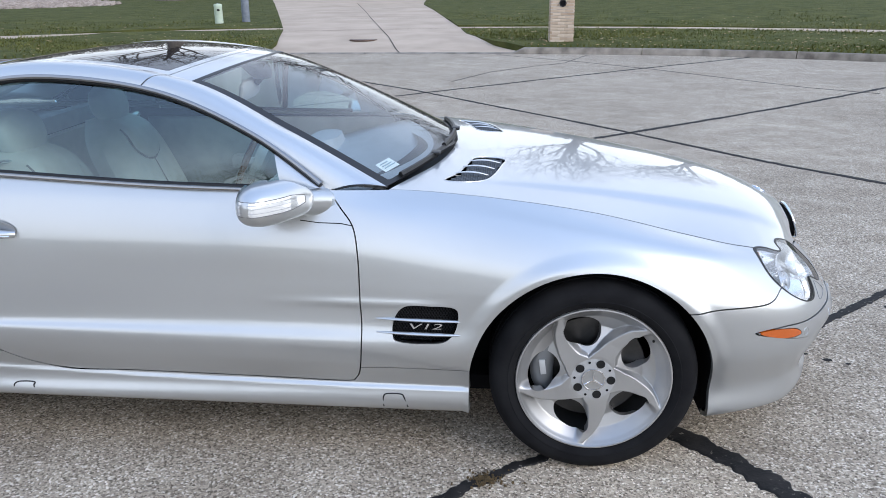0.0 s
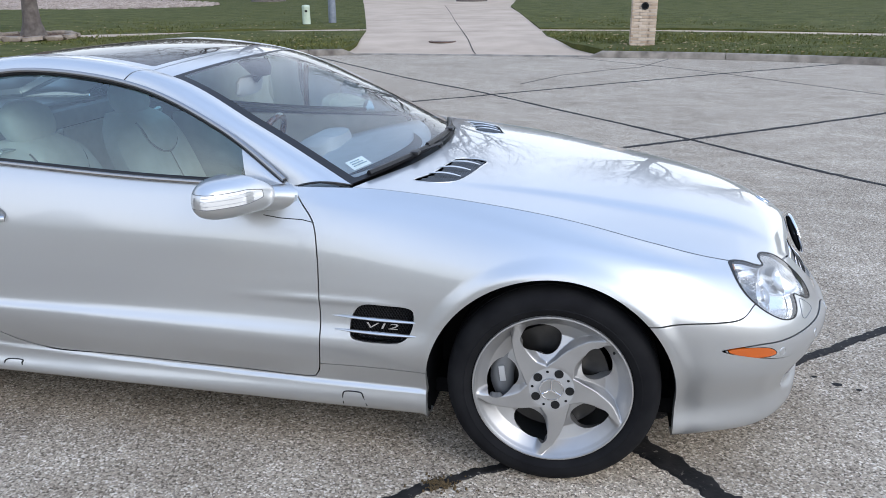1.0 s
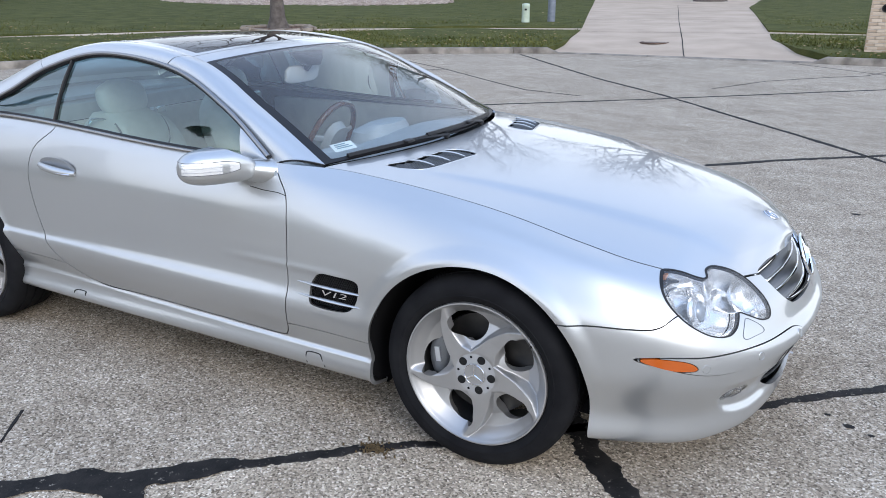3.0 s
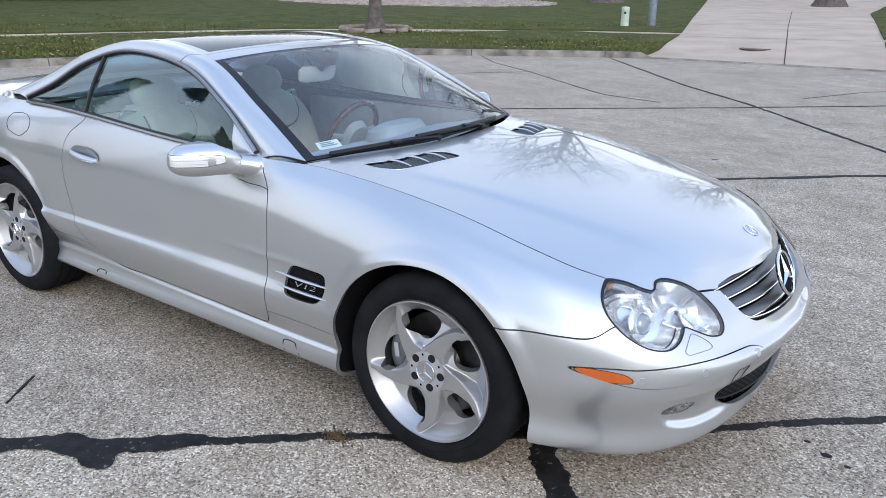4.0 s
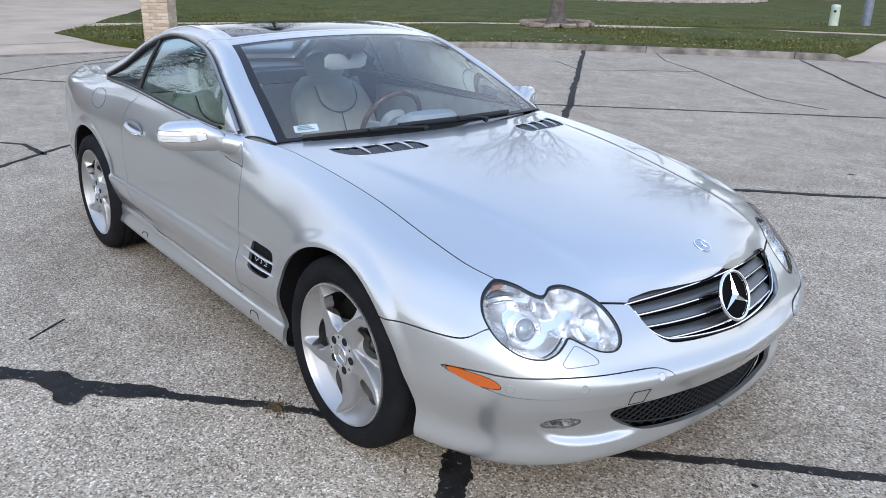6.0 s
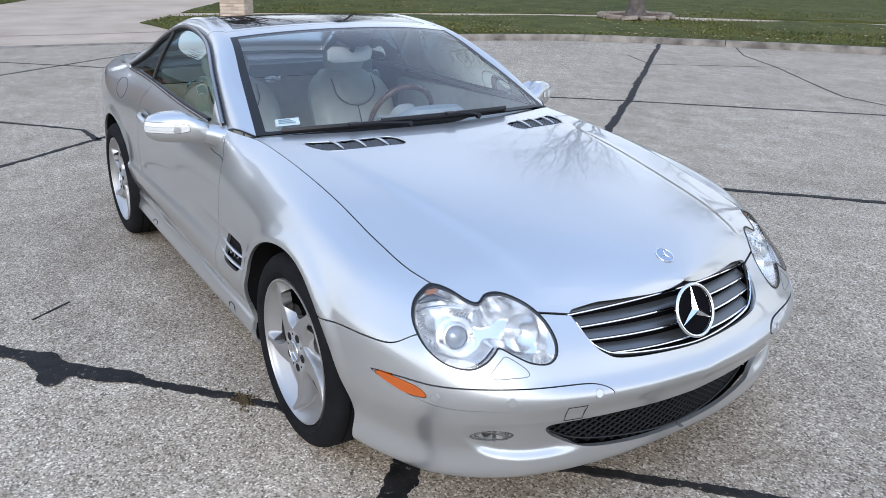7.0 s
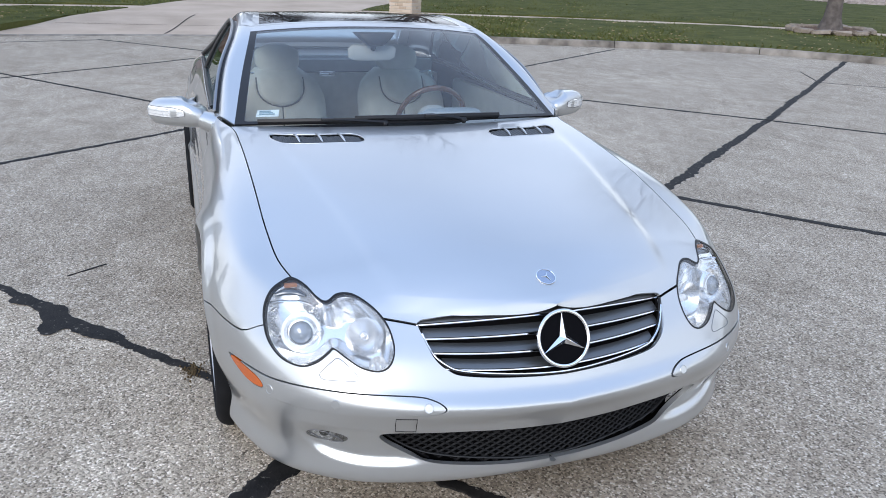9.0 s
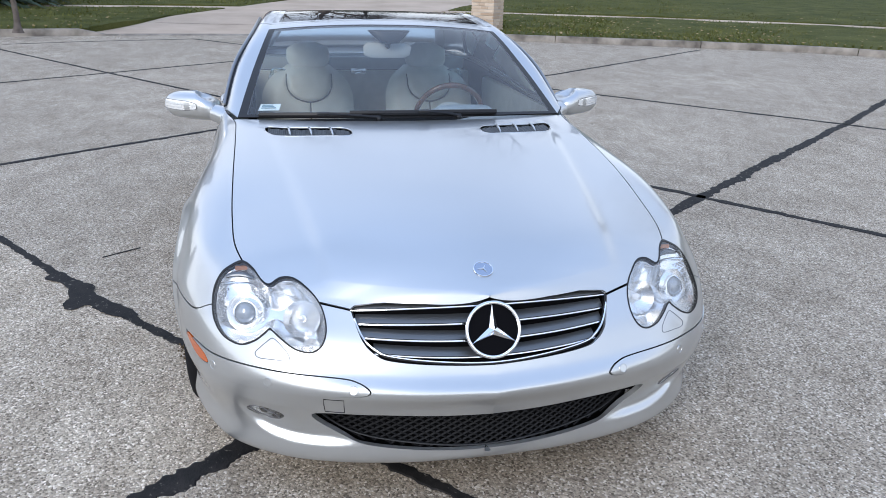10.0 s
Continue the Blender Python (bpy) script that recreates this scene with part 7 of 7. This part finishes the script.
# fallen leaves
def lawn_spots(count, spread, edge_share, seed):
    """Places on the seen lawn, thinning away from the kerb, off the drives and pavement."""
    g = np.random.default_rng(seed)
    i = g.integers(0, NK, count)
    d = 0.17 + np.abs(g.normal(0, spread, count))
    d = np.where(g.random(count) < edge_share, 0.16 + 0.25 * g.random(count), d)
    p = KERB_LINE[i] + out_k[i] * d[:, None] + g.uniform(-0.4, 0.4, (count, 2)) * (d > 0.6)[:, None]
    keep = (KERB_LINE[i, 1] > -8) & (KERB_LINE[i, 0] < 10) & (distance(DRIVE_N, p) > 0.04) & (distance(DRIVE_W, p) > 0.04) & (np.abs(d - 5.75) > 0.42)
    return p[keep], lawn_height(d[keep]) + 0.02


def flecks(name, outline, p, z, size, material, seed):
    """Flat or upright flecks of one outline, turned at random."""
    g = np.random.default_rng(seed)
    a, s = g.uniform(0, math.tau, len(p)), g.uniform(size[0], size[1], len(p))
    o = np.array(outline)
    c, n = np.cos(a)[:, None], np.sin(a)[:, None]
    x = p[:, :1] + s[:, None] * (o[None, :, 0] * c - o[None, :, 1] * n)
    y = p[:, 1:] + s[:, None] * (o[None, :, 0] * n + o[None, :, 1] * c)
    h = z[:, None] + s[:, None] * o[None, :, 2]
    v = np.stack([x, y, h], -1).reshape(-1, 3)
    f = np.arange(len(v)).reshape(len(p), len(o))
    me = bpy.data.meshes.new(name)
    me.from_pydata(v.tolist(), [], f.tolist())
    me.materials.append(material)
    return new(name, me)


p, z = lawn_spots(3600, 5.0, 0.1, 3)
tagged(flecks("fallen_leaves", [(1, 0, 0.2), (0, 0.55, 0), (-1, 0, 0.3), (0, -0.55, 0)], p, z + 0.04, (0.022, 0.05), varied(mat("dry_leaf", (0.36, 0.24, 0.12), 0.9), (0.22, 0.13, 0.06), (0.48, 0.36, 0.20), 0.8), 5), "tan fallen leaves scattered on the lawn", "leaves", kind="stuff")
p, z = lawn_spots(170000, 5.5, 0.10, 9)
tagged(flecks("grass_tufts", [(0, 0.35, 0), (0, -0.35, 0), (0.6, 0, 1.0)], p, z - 0.02, (0.03, 0.062), varied(mat("grass_blade", (0.07, 0.10, 0.03), 0.8, spec=0.2), (0.060, 0.074, 0.016), (0.155, 0.150, 0.044), 1.3), 7), "short green grass tufts of the lawn", "grass", kind="stuff")


# ---- what the paint and glass mirror: conifers and a brick house across the street ----
def conifer(x, y, height, seed):
    r = random.Random(seed)
    tree = tagged(new("conifer"), "dark green spruce tree beyond the street, out of view, for reflections", "tree", "spruces")
    tree.location = (x, y, ground_at(x, y) - 0.05)
    part("trunk", tube([(0, 0, 0), (0, 0, height * 0.97)], [0.18, 0.02], 8, up=(0, 1, 0)), BARK, tree)
    v, f = [], []
    for k in range(6500):
        q = r.random() ** 1.4
        reach = (1 - q) * height * 0.27 * r.uniform(0.35, 1.05) + 0.05
        a = r.uniform(0, math.tau)
        z = 0.4 + q * (height - 0.5) - reach * 0.22
        c, s = math.cos(a), math.sin(a)
        l, w = r.uniform(0.25, 0.5), r.uniform(0.06, 0.12)
        p = Vector((c * reach, s * reach, z))
        b = len(v)
        v += [tuple(p + Vector((-s * w, c * w, 0))), tuple(p + Vector((s * w, -c * w, 0))), tuple(p + Vector((c * l, s * l, -l * 0.35)))]
        f.append((b, b + 1, b + 2))
    me = bpy.data.meshes.new("needles")
    me.from_pydata(v, [], f)
    me.materials.append(varied(mat("spruce_needles", (0.03, 0.055, 0.03), 0.8), (0.018, 0.035, 0.02), (0.05, 0.08, 0.045), 2))
    ob = new("needles", me)
    ob.parent = tree


def far_woods():
    """Unseen leafless belt all round, added to darken low reflections in paint and glass."""
    g = np.random.default_rng(31)
    n = 130000
    a = g.uniform(0, math.tau, n)
    r = g.uniform(72, 92, n)
    turn = np.linspace(0, math.tau, 721)
    tall = [1.9 + 3.4 * min(1, max(0, (t - 1.3) / 0.4)) * min(1, max(0, (3.9 - t) / 0.5)) + 0.9 * noise.noise((math.cos(t) * 5, math.sin(t) * 5, 0)) + 0.8 * noise.noise((math.cos(t) * 19, math.sin(t) * 19, 3)) for t in turn]
    crown = 1.45 * np.interp(a, turn, tall)
    q = g.random(n) ** 1.3
    base = np.stack([r * np.cos(a), r * np.sin(a), 0.9 + q * crown], 1)
    lean = g.normal(0, 0.35, (n, 2))
    l = g.uniform(0.7, 1.9, n) * (1.1 - 0.6 * q)
    w = g.uniform(0.03, 0.13, n)
    t = np.stack([-np.sin(a), np.cos(a), np.zeros(n)], 1) * w[:, None]
    tip = base + np.stack([lean[:, 0] * l, lean[:, 1] * l, l], 1)
    v = np.stack([base - t, base + t, tip], 1).reshape(-1, 3)
    me = bpy.data.meshes.new("far_woods")
    me.from_pydata(v.tolist(), [], np.arange(3 * n).reshape(n, 3).tolist())
    me.materials.append(varied(mat("far_twigs", (0.09, 0.085, 0.075), 0.95), (0.055, 0.055, 0.045), (0.13, 0.12, 0.10), 0.05))
    tagged(new("far_woods", me), "grey-brown leafless wood out of view, added for dark reflections", "woods", kind="stuff")


far_woods()
conifer(-18.5, -13.0, 7.5, 2)
conifer(-21.0, -8.8, 10.5, 5)
bare_tree(-14.2, -5.4, 3.6, 31, "small bare leafless shrub across the street", girth=0.06, twigs=4)
conifer(-13.5, -16.5, 5.6, 9)
# unseen row behind the car, added so the roof glass mirrors dark
conifer(-42.0, 4.5, 16.0, 14)
conifer(-43.5, -3.5, 17.0, 18)
conifer(-41.5, 12.5, 15.0, 23)
conifer(-41.0, 20.5, 15.5, 27)
conifer(-45.0, -11.5, 17.0, 33)
house = tagged(new("house"), "brown brick house across the street", "house")
hx, hy = -34.0, -9.0
house.matrix_world = pose(hx, hy, ground_at(hx, hy) - 0.1, 0, 0, 80)
part("wall", box((14, 8, 3.2), (0, 0, 1.6), 0.02), varied(mat("house_brick", (0.2, 0.1, 0.07), 0.9), (0.15, 0.075, 0.05), (0.26, 0.14, 0.10), 3), house)
bm = bmesh.new()
pts = [(-7.5, -4.6, 3.1), (7.5, -4.6, 3.1), (7.5, 4.6, 3.1), (-7.5, 4.6, 3.1), (-7.5, 0, 6.0), (7.5, 0, 6.0)]
vv = [bm.verts.new(p) for p in pts]
for f in ((0, 1, 5, 4), (2, 3, 4, 5), (0, 4, 3), (1, 2, 5), (3, 2, 1, 0)):
    bm.faces.new([vv[i] for i in f])
part("roof", bm, varied(mat("roof_shingle", (0.10, 0.09, 0.085), 0.9), (0.07, 0.06, 0.055), (0.13, 0.115, 0.105), 4), house, "", False)
for k in (-4.5, -1.0, 3.5):
    for side in (-1, 1):
        w = part("window", box((1.5, 0.08, 1.3), (k, side * 4.02, 1.7), 0.02), mat("window_frame_white", (0.7, 0.7, 0.68), 0.5), house)
        part("pane", box((1.3, 0.02, 1.1), (k, side * 4.07, 1.7), 0.0), mat("window_pane_dark", (0.03, 0.035, 0.04), 0.05), w)
